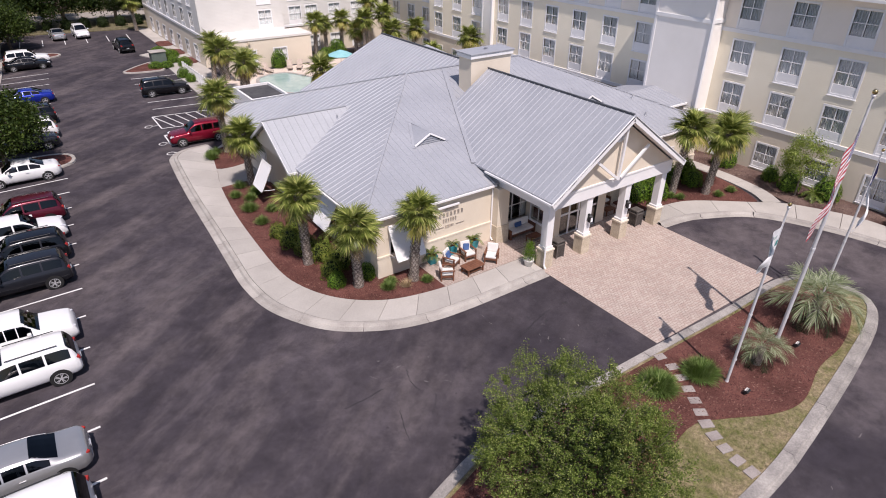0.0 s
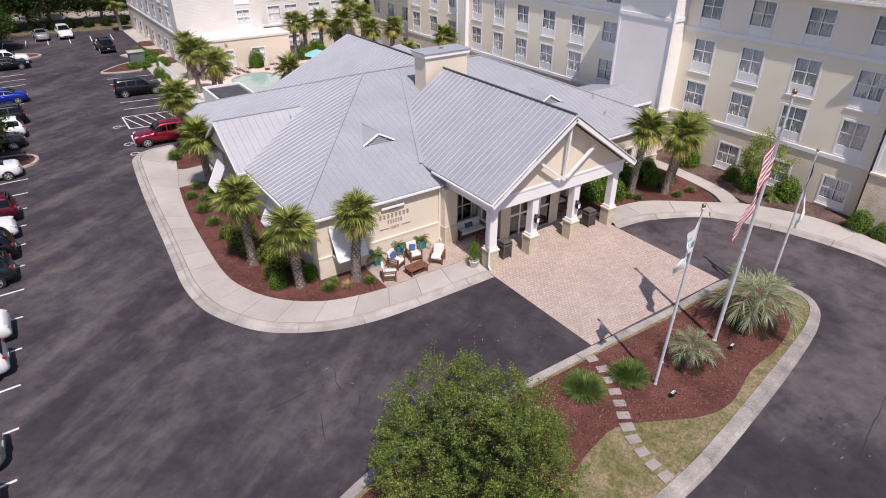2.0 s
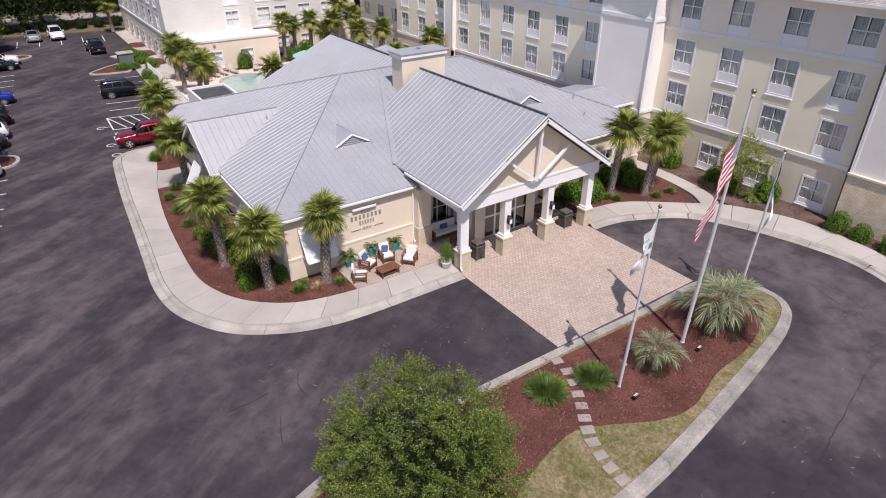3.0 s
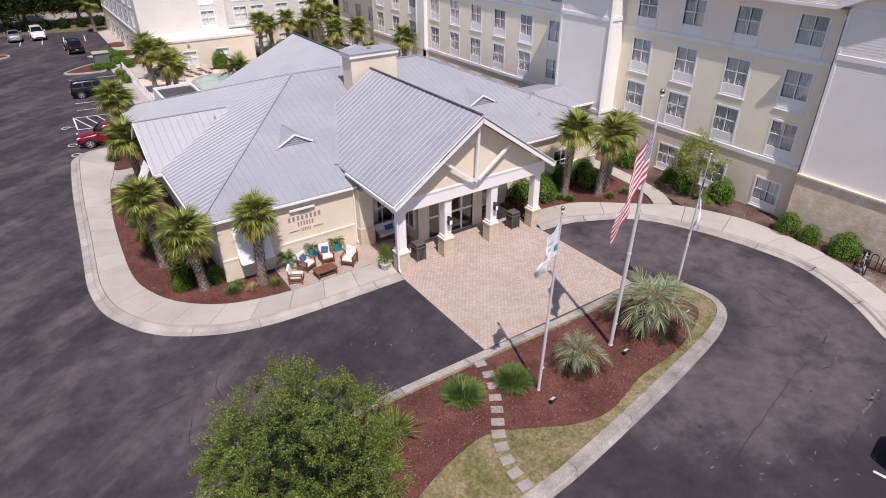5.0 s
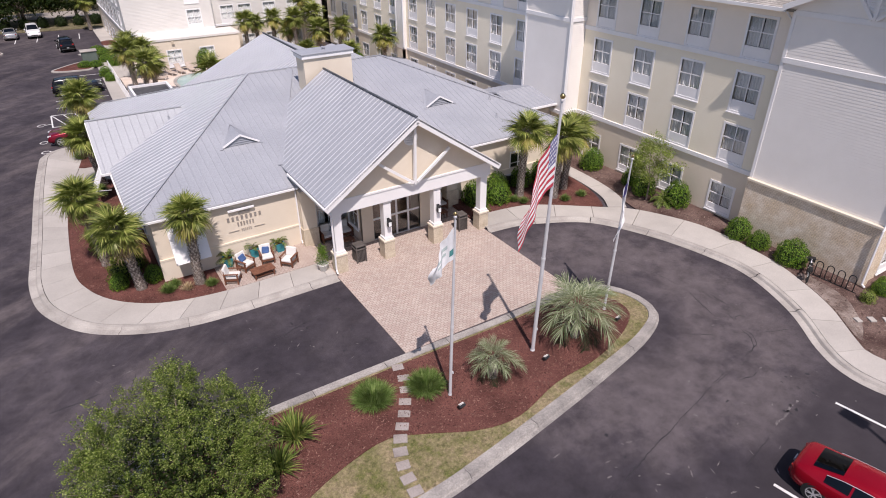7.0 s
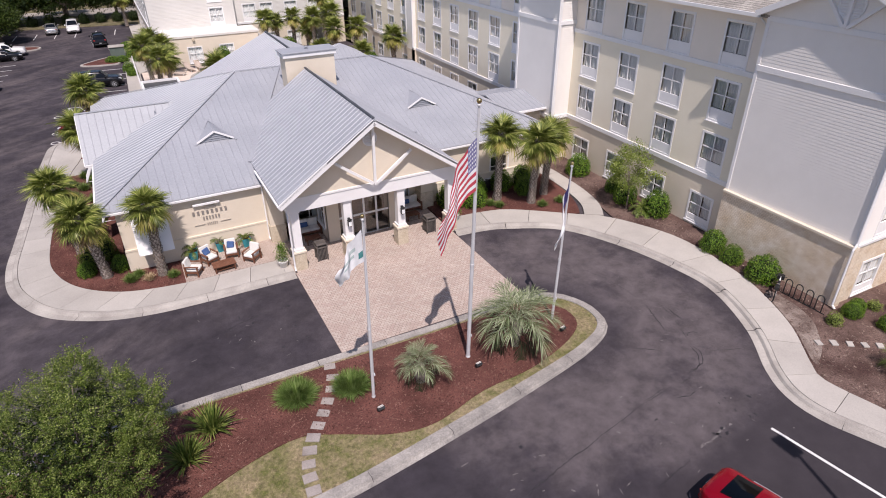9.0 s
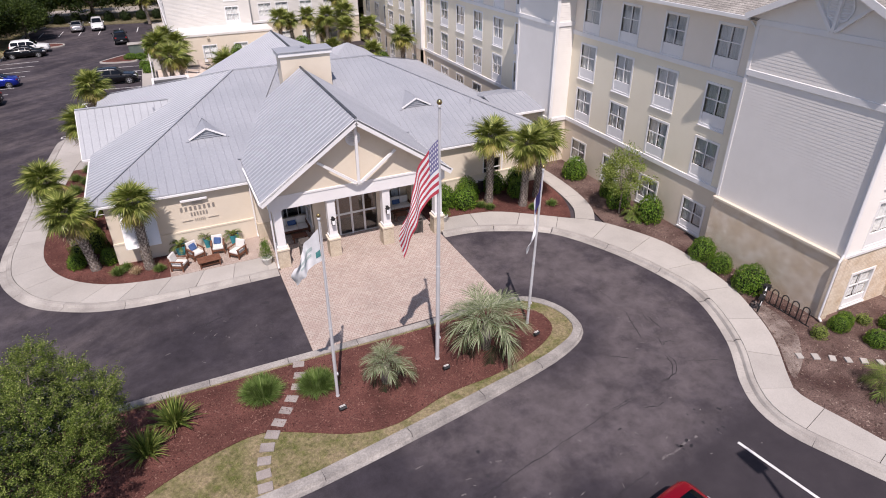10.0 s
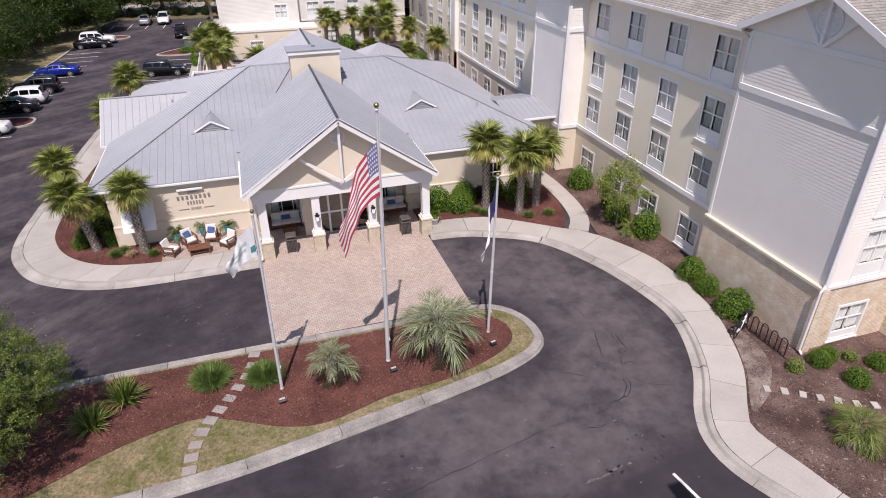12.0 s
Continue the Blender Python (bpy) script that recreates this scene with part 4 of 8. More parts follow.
# hip caps
for a, b in (((WX, EY, EZ), (HX0, RY, RZ)), ((EX, EY, EZ), (HX1, RY, RZ)), ((WX, NY, EZ), (HX0, RY, RZ)), ((EX, NY, EZ), (HX1, RY, RZ)), ((HX0, RY, RZ), (HX1, RY, RZ))):
    bar("hip_cap", Vector(a) + Vector((0, 0, 0.06)), Vector(b) + Vector((0, 0, 0.06)), 0.12, 0.04, ROOF, lobby)
# valley flashings beside the porch roof
for sx in (-1, 1):
    yv = lambda z: EY + (z - EZ) * (RY - EY) / (RZ - EZ)
    bar("valley_flashing", (sx * PX, yv(PZ0) - 0.1, PZ0 + 0.06), (sx * 0.95, yv(7.5), 7.56), 0.30, 0.04, ROOF, lobby)
# gutters and fascia
for a, b in (((WX, EY - 0.06, EZ - 0.12), (-5.2, EY - 0.06, EZ - 0.12)), ((5.2, EY - 0.06, EZ - 0.12), (EX, EY - 0.06, EZ - 0.12)), ((WX - 0.06, EY, EZ - 0.12), (WX - 0.06, 12.6, EZ - 0.12)), ((EX + 0.06, EY, EZ - 0.12), (EX + 0.06, NY, EZ - 0.12)),
             ((-PX - 0.06, 0.05, PZ0 - 0.12), (-PX - 0.06, 5.6, PZ0 - 0.12)), ((PX + 0.06, 0.05, PZ0 - 0.12), (PX + 0.06, 5.6, PZ0 - 0.12))):
    bar("gutter", a, b, 0.09, 0.10, TRIM, lobby)

# walls: west front with two shuttered windows, west side, back, east front
WIN_W = [(0.85, 2.25, 1.3, 2.9)]
put_wall(lobby, "wall", -13.05, 5.07, 0, 8.1, 0.0, 3.82, WIN_W, STUCCO)
put_wall(lobby, "wall", -13.05, 28.0, -90, 22.67, 0.0, 3.82, [(17.2, 18.6, 0.95, 2.55), (6.2, 7.2, 0.15, 2.3)], STUCCO)
put_wall(lobby, "wall", 5.0, 5.07, 0, 9.5, 0.0, 3.82, [(5.3, 6.6, 1.0, 2.4)], STUCCO)
put_wall(lobby, "wall", 14.5, 5.33, 90, 22.67, 0.0, 3.82, [], STUCCO)
put_wall(lobby, "wall", 14.25, 28.0, 180, 27.3, 0.0, 4.0, [], STUCCO)
put_wall(lobby, "wall", -4.95, 5.4, 0, 9.95, 0.0, 4.6, [(0.9, 3.0, 0.75, 2.7), (6.95, 9.05, 0.75, 2.7)], STUCCO)
part("gable_end", tri_slab((-14.0, 13.6, 3.85), (-14.0, 19.9, 3.85), (-14.0, 16.75, 5.75), (0.2, 0, 0)), STUCCO, lobby)
part("gable_end", tri_slab((NX - 7.4, NE - 0.5, 4.0), (NX + 7.4, NE - 0.5, 4.0), (NX, NE - 0.5, 7.5), (0, -0.2, 0)), STUCCO, lobby)
# stone-coloured plinth band below the sill course
for a, b in (((-13.08, 5.03), (-4.95, 5.03)), ((5.02, 5.03), (14.5, 5.03))):
    bar("sill_course", (a[0], a[1], 1.35), (b[0], b[1], 1.35), 0.12, 0.10, STUCCO, lobby)
    bar("plinth", (a[0], a[1], 0.65), (b[0], b[1], 0.65), 0.07, 1.29, STUCCO, lobby)
# dark block behind the glass: painted shade in place of rooms
part("room_shade", new_box(-12.4, 14.0, 6.6, 27.0, 0.05, 3.9), ROOM, lobby)
part("soffit", new_box(-4.5, 4.85, 1.47, 5.38, 4.28, 4.33), TRIM, lobby)

# chimney
_bm = box(bmesh.new(), -1.2, 2.2, 12.7, 14.05, 6.2, 8.88)
part("chimney", _bm, STUCCO, lobby)
_bm = box(bmesh.new(), -1.33, 2.33, 12.57, 14.18, 8.88, 9.14, bevel=0.03)
part("chimney_crown", _bm, TRIM, lobby)
_bm = box(bmesh.new(), -1.40, 2.40, 12.51, 14.25, 9.14, 9.23, bevel=0.02)
lathe(_bm, [(0.1, 0), (0.1, 0.12), (0.16, 0.13), (0.16, 0.17)], 12, (0.5, 13.35, 9.23))
part("chimney_cap", _bm, ROOF, lobby, "grey metal chimney cap with a small cowl")


def roof_vent(x, y):
    """A small triangular vent dormer on the front slope."""
    z = EZ + (RZ - EZ) * (y - EY) / (RY - EY)
    s = (RZ - EZ) / (RY - EY)
    apex_y = y + 0.62 / s
    bm = bmesh.new()
    for sx in (-1, 1):
        vs = [bm.verts.new(c) for c in ((x, y - 0.1, z + 0.66), (x + sx * 1.1, y - 0.1, z + 0.04), (x, apex_y, z + 0.66))]
        bm.faces.new(vs if sx > 0 else vs[::-1])
    d = part("vent_dormer", bm, ROOF, lobby)
    for sx in (-1, 1):
        bar("vent_trim", (x, y - 0.12, z + 0.62), (x + sx * 1.08, y - 0.12, z + 0.04), 0.05, 0.10, TRIM, d)
    bm = bmesh.new()
    vs = [bm.verts.new(c) for c in ((x - 0.85, y - 0.02, z + 0.0), (x + 0.85, y - 0.02, z + 0.0), (x, y - 0.02, z + 0.55))]
    bm.faces.new(vs)
    part("vent_louvre", bm, ROOF, d)
    up = lambda px, py: (px, py, EZ + (RZ - EZ) * (py - EY) / (RY - EY) + 0.035)
    for sx in (-1, 1):
        bar("flashing", up(x + sx * 1.22, y - 0.22), up(x, apex_y + 0.25), 0.18, 0.02, ROOF, d)
    bm = bmesh.new()
    for k in range(3):
        w = 0.8 - 0.24 * k
        box(bm, x - w, x + w, y - 0.06, y - 0.025, z + 0.03 + k * 0.13, z + 0.10 + k * 0.13)
    part("louvre_slat", bm, SEAM, d)


roof_vent(-6.85, 9.3)
roof_vent(7.15, 9.45)
for x, y in ((-9.6, 16.0), (10.4, 7.0), (11.2, 9.0)):
    z = EZ + (RZ - EZ) * (y - EY) / (RY - EY) if x > 0 else EZ + (RZ - EZ) * (x - WX) / (HX0 - WX)
    _bm = tube(bmesh.new(), (x, y, z - 0.05), (x, y, z + 0.3), 0.05)
    part("vent_pipe", lathe(_bm, [(0.11, 0), (0.06, 0.1)], 10, (x, y, z)), ROOF, lobby)

# porch: columns, beam, gable
COLS = (-4.55, -1.6, 1.65, 4.95)
for cx in COLS:
    base = part("column_base", new_box(cx - 0.33, cx + 0.33, 0.78, 1.44, 0.0, 1.08, bevel=0.01), STONE, lobby, "tan stone column base")
    part("base_cap", new_box(cx - 0.37, cx + 0.37, 0.74, 1.48, 1.08, 1.2, bevel=0.02), STUCCO, base)
    col = part("column", new_box(cx - 0.23, cx + 0.23, 0.88, 1.34, 1.2, 3.62, bevel=0.012), TRIM, lobby, "square white column")
    part("column_foot", new_box(cx - 0.29, cx + 0.29, 0.82, 1.40, 1.2, 1.34, bevel=0.015), TRIM, col)
    part("column_head", new_box(cx - 0.28, cx + 0.28, 0.83, 1.39, 3.48, 3.6, bevel=0.015), TRIM, col)
part("beam", new_box(-4.98, 5.33, 0.76, 1.42, 3.6, 4.36, bevel=0.015), TRIM, lobby, "deep white porch beam")
part("beam_fillet", new_box(-5.04, 5.39, 0.72, 1.46, 4.28, 4.4, bevel=0.01), TRIM, lobby)
for sx in (-4.75, 5.1):
    part("side_beam", new_box(sx - 0.2, sx + 0.2, 1.43, 5.38, 3.62, 4.34), TRIM, lobby)
for sx in (-4.85, 5.05):
    part("pilaster", new_box(sx - 0.42, sx + 0.42, 4.5, 5.38, 0, 3.6), STUCCO, lobby)
    part("pilaster_base", new_box(sx - 0.47, sx + 0.47, 4.45, 5.375, 0.0, 1.2, bevel=0.01), STONE, lobby)
part("gable_wall", tri_slab((-5.1, 0.78, 4.38), (5.1, 0.78, 4.38), (0, 0.78, 7.85), (0, 0.15, 0)), STUCCO, lobby, "cream stucco porch gable")
_bm = lathe(bmesh.new(), [(0.42, 0), (0.42, 0.05), (0.36, 0.05), (0.36, 0.02)], 24)
for k in range(6):
    boxm(_bm, pose(0, -0.28 + k * 0.11, 0.035, 35), 0.6, 0.09, 0.012)
_v = part("round_vent", _bm, TRIM, lobby, "round white louvred gable vent")
_v.matrix_basis = pose(-0.05, 0.78, 6.95, 90)
for sx in (-1, 1):
    bar("rake_board", (0.0, 0.03, PZ1 - 0.17), (sx * (PX + 0.05), 0.03, PZ0 - 0.17), 0.06, 0.32, TRIM, lobby)
    bar("rake_soffit", (0.0, 0.41, PZ1 - 0.22), (sx * (PX + 0.05), 0.41, PZ0 - 0.22), 0.72, 0.05, TRIM, lobby)
# curved brackets in the gable
bar("king_post", (0, 0.50, 4.38), (0, 0.35, 7.8), 0.14, 0.14, TRIM, lobby, (0, 1, 0))
for sx in (-1, 1):
    pts = spline([(sx * 0.12, 4.50), (sx * 0.8, 5.0), (sx * 1.5, 5.52), (sx * 2.2, 6.05)], 0.3)
    _bm, rings = bmesh.new(), []
    for i, (xa, za) in enumerate(pts):
        (xp, zp), (xq, zq) = pts[max(i - 1, 0)], pts[min(i + 1, len(pts) - 1)]
        d = Vector((xq - xp, 0, zq - zp)).normalized()
        n = Vector((-d.z, 0, d.x)) * 0.07
        c = Vector((xa, 0.45, za))
        rings.append([_bm.verts.new(c + n * a + Vector((0, 0.065 * b, 0))) for a, b in ((-1, -1), (1, -1), (1, 1), (-1, 1))])
    for a, b in zip(rings, rings[1:]):
        for j in range(4):
            _bm.faces.new((a[j], a[(j + 1) % 4], b[(j + 1) % 4], b[j]))
    _bm.faces.new(rings[0][::-1])
    _bm.faces.new(rings[-1])
    bmesh.ops.recalc_face_normals(_bm, faces=_bm.faces[:])
    part("bracket", _bm, TRIM, lobby)
# downpipes
for x, y, z in ((-5.33, 4.98, 3.7), (-4.95, 0.72, 4.3)):
    _bm = pipe(bmesh.new(), [(x, y, z), (x, y, 0.35), (x - 0.02, y - 0.18, 0.2)], 0.05)
    part("downpipe", _bm, TRIM, lobby)
part("wall_light_bar", new_box(-9.2, -7.75, 4.90, 5.02, 3.20, 3.33, bevel=0.02), TRIM, lobby)
for x in (-9.0, -7.95):
    part("light_hanger", new_box(x - 0.02, x + 0.02, 4.99, 5.07, 3.24, 3.29), TRIM, lobby)

# entrance: glazed doors in a projecting frame
put_wall(lobby, "entry_wall", -2.2, 3.1, 0, 4.7, 0.0, 4.3, [(0.75, 3.95, 0.0, 2.75)], STUCCO)
put_wall(lobby, "entry_side", -2.2, 5.39, -90, 2.28, 0.0, 4.3, [(0.5, 1.8, 0.8, 2.6)], STUCCO, 0.2)
put_wall(lobby, "entry_side", 2.5, 3.11, 90, 2.28, 0.0, 4.3, [], STUCCO, 0.2)
_win = casement(3.2, 2.72, 4, 2, 0.12, 0.12, 0, 0.0, "entrance_door")
_win.parent = lobby
_win["label"] = "white-framed sliding glass entrance doors"
_win.matrix_basis = along(-1.45, 3.16, 0.02, 0)
# floor coloured dark for the shade behind the entrance glass
part("lobby_floor", new_box(-1.98, 2.28, 3.36, 5.38, 0.021, 0.05), ROOM, lobby)
part("lobby_back", new_box(-1.95, 2.25, 5.2, 5.37, 0.06, 4.2), WOOD, lobby)
part("door_header", new_box(-1.6, 1.9, 3.02, 3.1, 2.80, 3.02, bevel=0.01), TRIM, lobby)
part("door_sensor", new_box(-0.05, 0.35, 2.96, 3.02, 2.84, 2.93), BLACK, lobby)
_win = casement(2.1, 1.95, 3, 2, 0.05, 0.08, 0, 0.5)
place(_win, lobby, along(2.0, 5.42, 0.75, 0))
_win.parent = lobby
_win.matrix_basis = along(-4.05, 5.42, 0.75, 0)
_win = casement(1.3, 1.8, 2, 2, 0.05, 0.06, 0, 0.0)
_win.parent = lobby
_win.matrix_basis = along(-2.22, 4.89, 0.8, -90)
_win = casement(1.4, 1.6, 2, 2, 0.05, 0.08, 0, 0.0)
_win.parent = lobby
_win.matrix_basis = along(-12.2, 5.09, 1.3, 0)
place(_win, lobby, along(-13.03, 10.8, 0.95, -90))
place(_win, lobby, pose(10.3, 5.09, 0.9, 0, 0, 0))


def awning_shutter(x, y, rz, w=1.8, h=2.0, top=3.15):
    """A white top-hung louvred shutter propped open."""
    m = pose(x, y, top, 0, 0, rz) @ pose(0, 0, 0, -28, 0, 0)
    bm = bmesh.new()
    for u in (-w / 2, w / 2 - 0.08):
        boxm(bm, m @ pose(u + 0.04, -0.03, -h / 2), 0.08, 0.05, h)
    for z in (-0.05, -h + 0.05):
        boxm(bm, m @ pose(0, -0.03, z), w, 0.05, 0.1)
    s = part("awning_shutter", bm, TRIM, lobby, "white top-hung shutter propped open")
    slat = mesh_of("slat", boxm(bmesh.new(), Matrix(), w - 0.14, 0.115, 0.012), TRIM)
    n = 17
    for i in range(n):
        o = part("slat", slat, TRIM, s)
        o.matrix_basis = m @ pose(0, -0.03, -0.13 - i * (h - 0.24) / (n - 1), 84)
    part("shutter_back", boxm(bmesh.new(), m @ pose(0, 0.005, -h / 2), w - 0.1, 0.012, h - 0.1), TRIM, s)
    bm = bmesh.new()
    for u in (-w / 2 + 0.1, w / 2 - 0.1):
        a = m @ Vector((u, -0.03, -h + 0.1))
        b = pose(x, y, top - 1.7, 0, 0, rz) @ Vector((u, 0, 0))
        tube(bm, a, b, 0.02, 0.02, 6)
    part("stay", bm, TRIM, s)


awning_shutter(-11.5, 4.98, 0)
awning_shutter(-13.1, 10.1, -90)
awning_shutter(-14.0, 18.0, -90, 1.7, 1.9, 2.75)
_bm = bmesh.new()
box(_bm, -13.2, -13.05, 20.8, 21.9, 0.15, 2.35)
part("side_door", _bm, TRIM, lobby)

# sign: dark letter shapes stand as plain bars
sign = holder("wall_sign", "raised grey lettering on the cream lobby wall", "sign", at=(-8.32, 5.055, 2.61))
_g = surf("sign_metal", (0.52, 0.48, 0.44), (0.60, 0.56, 0.52), 3.0, 30.0, 0.32, 0.1, 0.0, metal=0.75)
for n, x0, pitch, z0, h in ((8, -0.98, 0.25, 0.02, 0.22), (6, -0.47, 0.165, -0.34, 0.21), (6, -0.30, 0.10, -0.69, 0.14)):
    for k in range(n):
        part("letter_bar", new_box(x0 + k * pitch, x0 + k * pitch + pitch * 0.48, -0.03, 0.0, z0, z0 + h), _g, sign)
_bm = prism(bmesh.new(), [(-0.32, 0.0), (0.32, 0.0), (0.27, 0.14), (-0.27, 0.14)], 0.0, 0.03)
_o = part("emblem", _bm, _g, sign, "pale curved emblem above the lettering")
_o.matrix_basis = pose(0.0, 0.0, 0.34, 90)
part("rule", new_box(-1.0, -0.42, -0.025, 0.0, -0.635, -0.61), _g, sign)
part("rule", new_box(0.42, 1.0, -0.025, 0.0, -0.635, -0.61), _g, sign)

# link to the hotel
link = holder("link_roof", "small metal-roofed link between lobby and hotel", "building")
metal_roof(link, [(13.6, 11.4, 4.75), (17.2, 11.4, 4.75), (17.2, 8.3, 4.15), (13.6, 8.3, 4.15)], ROOF)
metal_roof(link, [(13.6, 11.4, 4.75), (17.2, 11.4, 4.75), (17.2, 14.5, 4.15), (13.6, 14.5, 4.15)], ROOF)
put_wall(link, "wall", 14.52, 8.9, 0, 2.6, 0.0, 4.05, [(0.7, 1.8, 0.05, 2.2)], STUCCO)
part("link_door", new_box(15.22, 16.32, 9.0, 9.06, 0.05, 2.2), TRIM, link)
bar("gutter", (13.7, 8.26, 4.06), (17.2, 8.26, 4.06), 0.12, 0.14, TRIM, link)

# ---- hotel ----
hotel = holder("hotel", "four-storey cream hotel with white windows, lapped siding and tan brick", "building")
FL = ((0.42, 2.2), (3.78, 6.0), (6.88, 9.1), (9.98, 12.15))
WW = 1.55
protos = [casement(WW, 2.2, 2, 2, 0.06, 0.13, 0.62, c) for c in (0.995, 0.98, 0.94)]
for p in protos:
    p.parent = hotel
    p["label"] = "white two-light hotel window with grey curtains and a panel below"
ground_win = casement(WW, 1.75, 2, 2, 0.06, 0.13, 0.35, 0.92)
ground_win.parent = hotel
_used = set()


def hotel_window(x, y, z, rz, proto):
    if proto not in _used:
        _used.add(proto)
        proto.matrix_basis = along(x, y, z, rz)
        return proto
    return place(proto, hotel, along(x, y, z, rz))


def facade(x, y, rz, width, centres, floors, zones, top=12.8, thick=0.25, lift=0.0):
    """A stretch of hotel front from (x, y), running along rz; centres: window centres along it; zones: (z0, z1, material, lapped)."""
    m = along(x, y, 0, rz)
    ops = [(c - WW / 2, c + WW / 2, FL[f][0] + lift * (f == 0), FL[f][1] + lift * (f == 0)) for c in centres for f in floors]
    rims = [(a - 0.13, b + 0.13, c - 0.13, d + 0.13) for a, b, c, d in ops]
    for z0, z1, mat, lapped in zones:
        w = part("wall", wall_mesh(width, z0, z1, [(a, b, max(c, z0), min(d, z1)) for a, b, c, d in ops if d > z0 and c < z1], thick), mat, hotel)
        w.matrix_basis = m
        if lapped:
            s = part("siding", siding_mesh(width, z0, z1, rims, proud=0.024 if rz == 0 else 0.0135), mat, hotel)
            s.matrix_basis = m
            s["kind"] = "stuff"
    for c in centres:
        for f in floors:
            p = m @ Vector((c - WW / 2, 0.02, FL[f][0] + lift * (f == 0)))
            hotel_window(p.x, p.y, p.z, rz, ground_win if f == 0 else random.choice(protos))
    # dark slab behind the windows paints the unlit rooms
    room = part("room_shade", new_box(0.3, width - 0.3, 0.9, 1.1, 0.1, top - 0.2), ROOM, hotel)
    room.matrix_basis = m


def band(x, y, rz, width, z, h=0.28, proud=0.09):
    b = part("belt_course", new_box(-0.02, width + 0.02, -proud, 0.0, z - h / 2, z + h / 2, bevel=0.015), TRIM, hotel)
    b.matrix_basis = along(x, y, 0, rz)


STD = ((0.0, 3.45, STUCCO, 0), (3.45, 9.75, SIDING_Y, 1), (9.75, 12.8, STUCCO_TOP, 0))
# east wing, facing west: the wall runs towards -y
facade(18.6, 7.5, -90, 15.0, [1.95, 5.72, 9.55, 13.45], (0, 1, 2, 3), STD)
band(18.6, 7.5, -90, 15.0, 3.5)
band(18.6, 7.5, -90, 15.0, 9.75)
facade(18.6, 34.5, -90, 22.0, [1.5, 5.2, 8.85, 12.5, 16.2, 19.9], (0, 1, 2, 3), STD, lift=0.42)
band(18.6, 34.5, -90, 22.0, 3.5)
band(18.6, 34.5, -90, 22.0, 9.75)
facade(18.75, 47.4, -90, 11.4, [2.0, 5.8, 9.6], (0, 1, 2, 3), STD)
band(18.75, 47.4, -90, 11.4, 3.5)
band(18.75, 47.4, -90, 11.4, 9.75)
facade(19.6, 59.0, -90, 11.6, [2.2, 6.0, 9.6], (0, 1, 2, 3), STD)
band(19.6, 59.0, -90, 11.6, 3.5)
WHITE = ((0.0, 3.45, STUCCO, 0), (3.45, 12.8, SIDING_W, 1))
# stair bay in white boards
facade(17.15, 12.5, -90, 5.0, [], (), WHITE)
facade(17.4, 7.5, 0, 1.2, [], (), WHITE)
band(17.15, 12.5, -90, 5.0, 3.5)
band(17.15, 12.5, -90, 5.0, 10.3)
band(17.15, 7.5, 0, 1.45, 3.5)
band(17.15, 7.5, 0, 1.45, 10.3)
facade(18.6, 12.5, 180, 1.4, [], (), WHITE)
facade(18.15, 36.0, -90, 1.5, [], (), WHITE)
facade(18.15, 34.5, 0, 0.7, [], (), WHITE)
for x, y in ((17.13, 7.48), (17.13, 12.52), (18.13, 34.48), (18.13, 36.02)):
    part("corner_board", new_box(x - 0.03, x + 0.12, y - 0.1, y + 0.1, 3.66, 12.75), TRIM, hotel)
# south bay: brick below, pale boards above, gable over
BY0, BY1, BX = -7.95, -15.3, 18.0
BAYZ = ((0.0, 3.45, BRICK_Y, 0), (3.45, 12.9, SIDING_W, 1))
facade(BX, BY0, -90, BY0 - BY1, [], (), BAYZ[1:])
put_wall(hotel, "brick_wall", BX - 0.14, BY0 + 0.1, -90, BY0 - BY1 + 0.24, 0.0, 3.44, [], BRICK_Y, 0.4)
_lg = part("brick_ledge", new_box(-0.02, BY0 - BY1 + 0.26, -0.24, 0.0, 3.44, 3.58, bevel=0.015), STUCCO, hotel, "cream ledge over the brickwork")
_lg.matrix_basis = along(BX, BY0 + 0.1, 0, -90)
band(BX, BY0, -90, BY0 - BY1, 10.37, 0.3, 0.07)
band(BX, BY0, -90, BY0 - BY1, 12.75, 0.26, 0.06)
facade(18.7, BY0 - 0.001, 180, 0.7, [], (), ((3.45, 12.9, SIDING_W, 1),))
part("brick_return", new_box(BX + 0.27, 18.7, BY0 - 0.2, BY0 + 0.1, 0.0, 3.44), BRICK_X, hotel)
facade(BX + 0.25, BY1, 0, 4.4, [1.95], (0, 1, 2, 3), ((0.0, 3.45, BRICK_X, 0), (3.45, 12.9, SIDING_W, 1)))
band(BX, BY1, 0, 4.65, 3.5, 0.16, 0.1)
for y in (BY0 + 0.02, BY1 - 0.02):
    part("corner_board", new_box(BX - 0.04, BX + 0.12, y - 0.09, y + 0.09, 3.6, 12.8), TRIM, hotel)
part("bay_wall", new_box(22.65, 34.0, -26.0, BY1 + 0.2, 0.0, 3.45), BRICK_Y, hotel)
part("bay_wall", new_box(22.7, 34.0, -26.0, BY1 + 0.2, 3.45, 12.9), SIDING_W, hotel)
_pk = -11.75
part("gable_wall", tri_slab((BX, -7.5, 12.88), (BX, -16.0, 12.88), (BX, _pk, 14.9), (0.2, 0, 0)), SIDING_W, hotel)
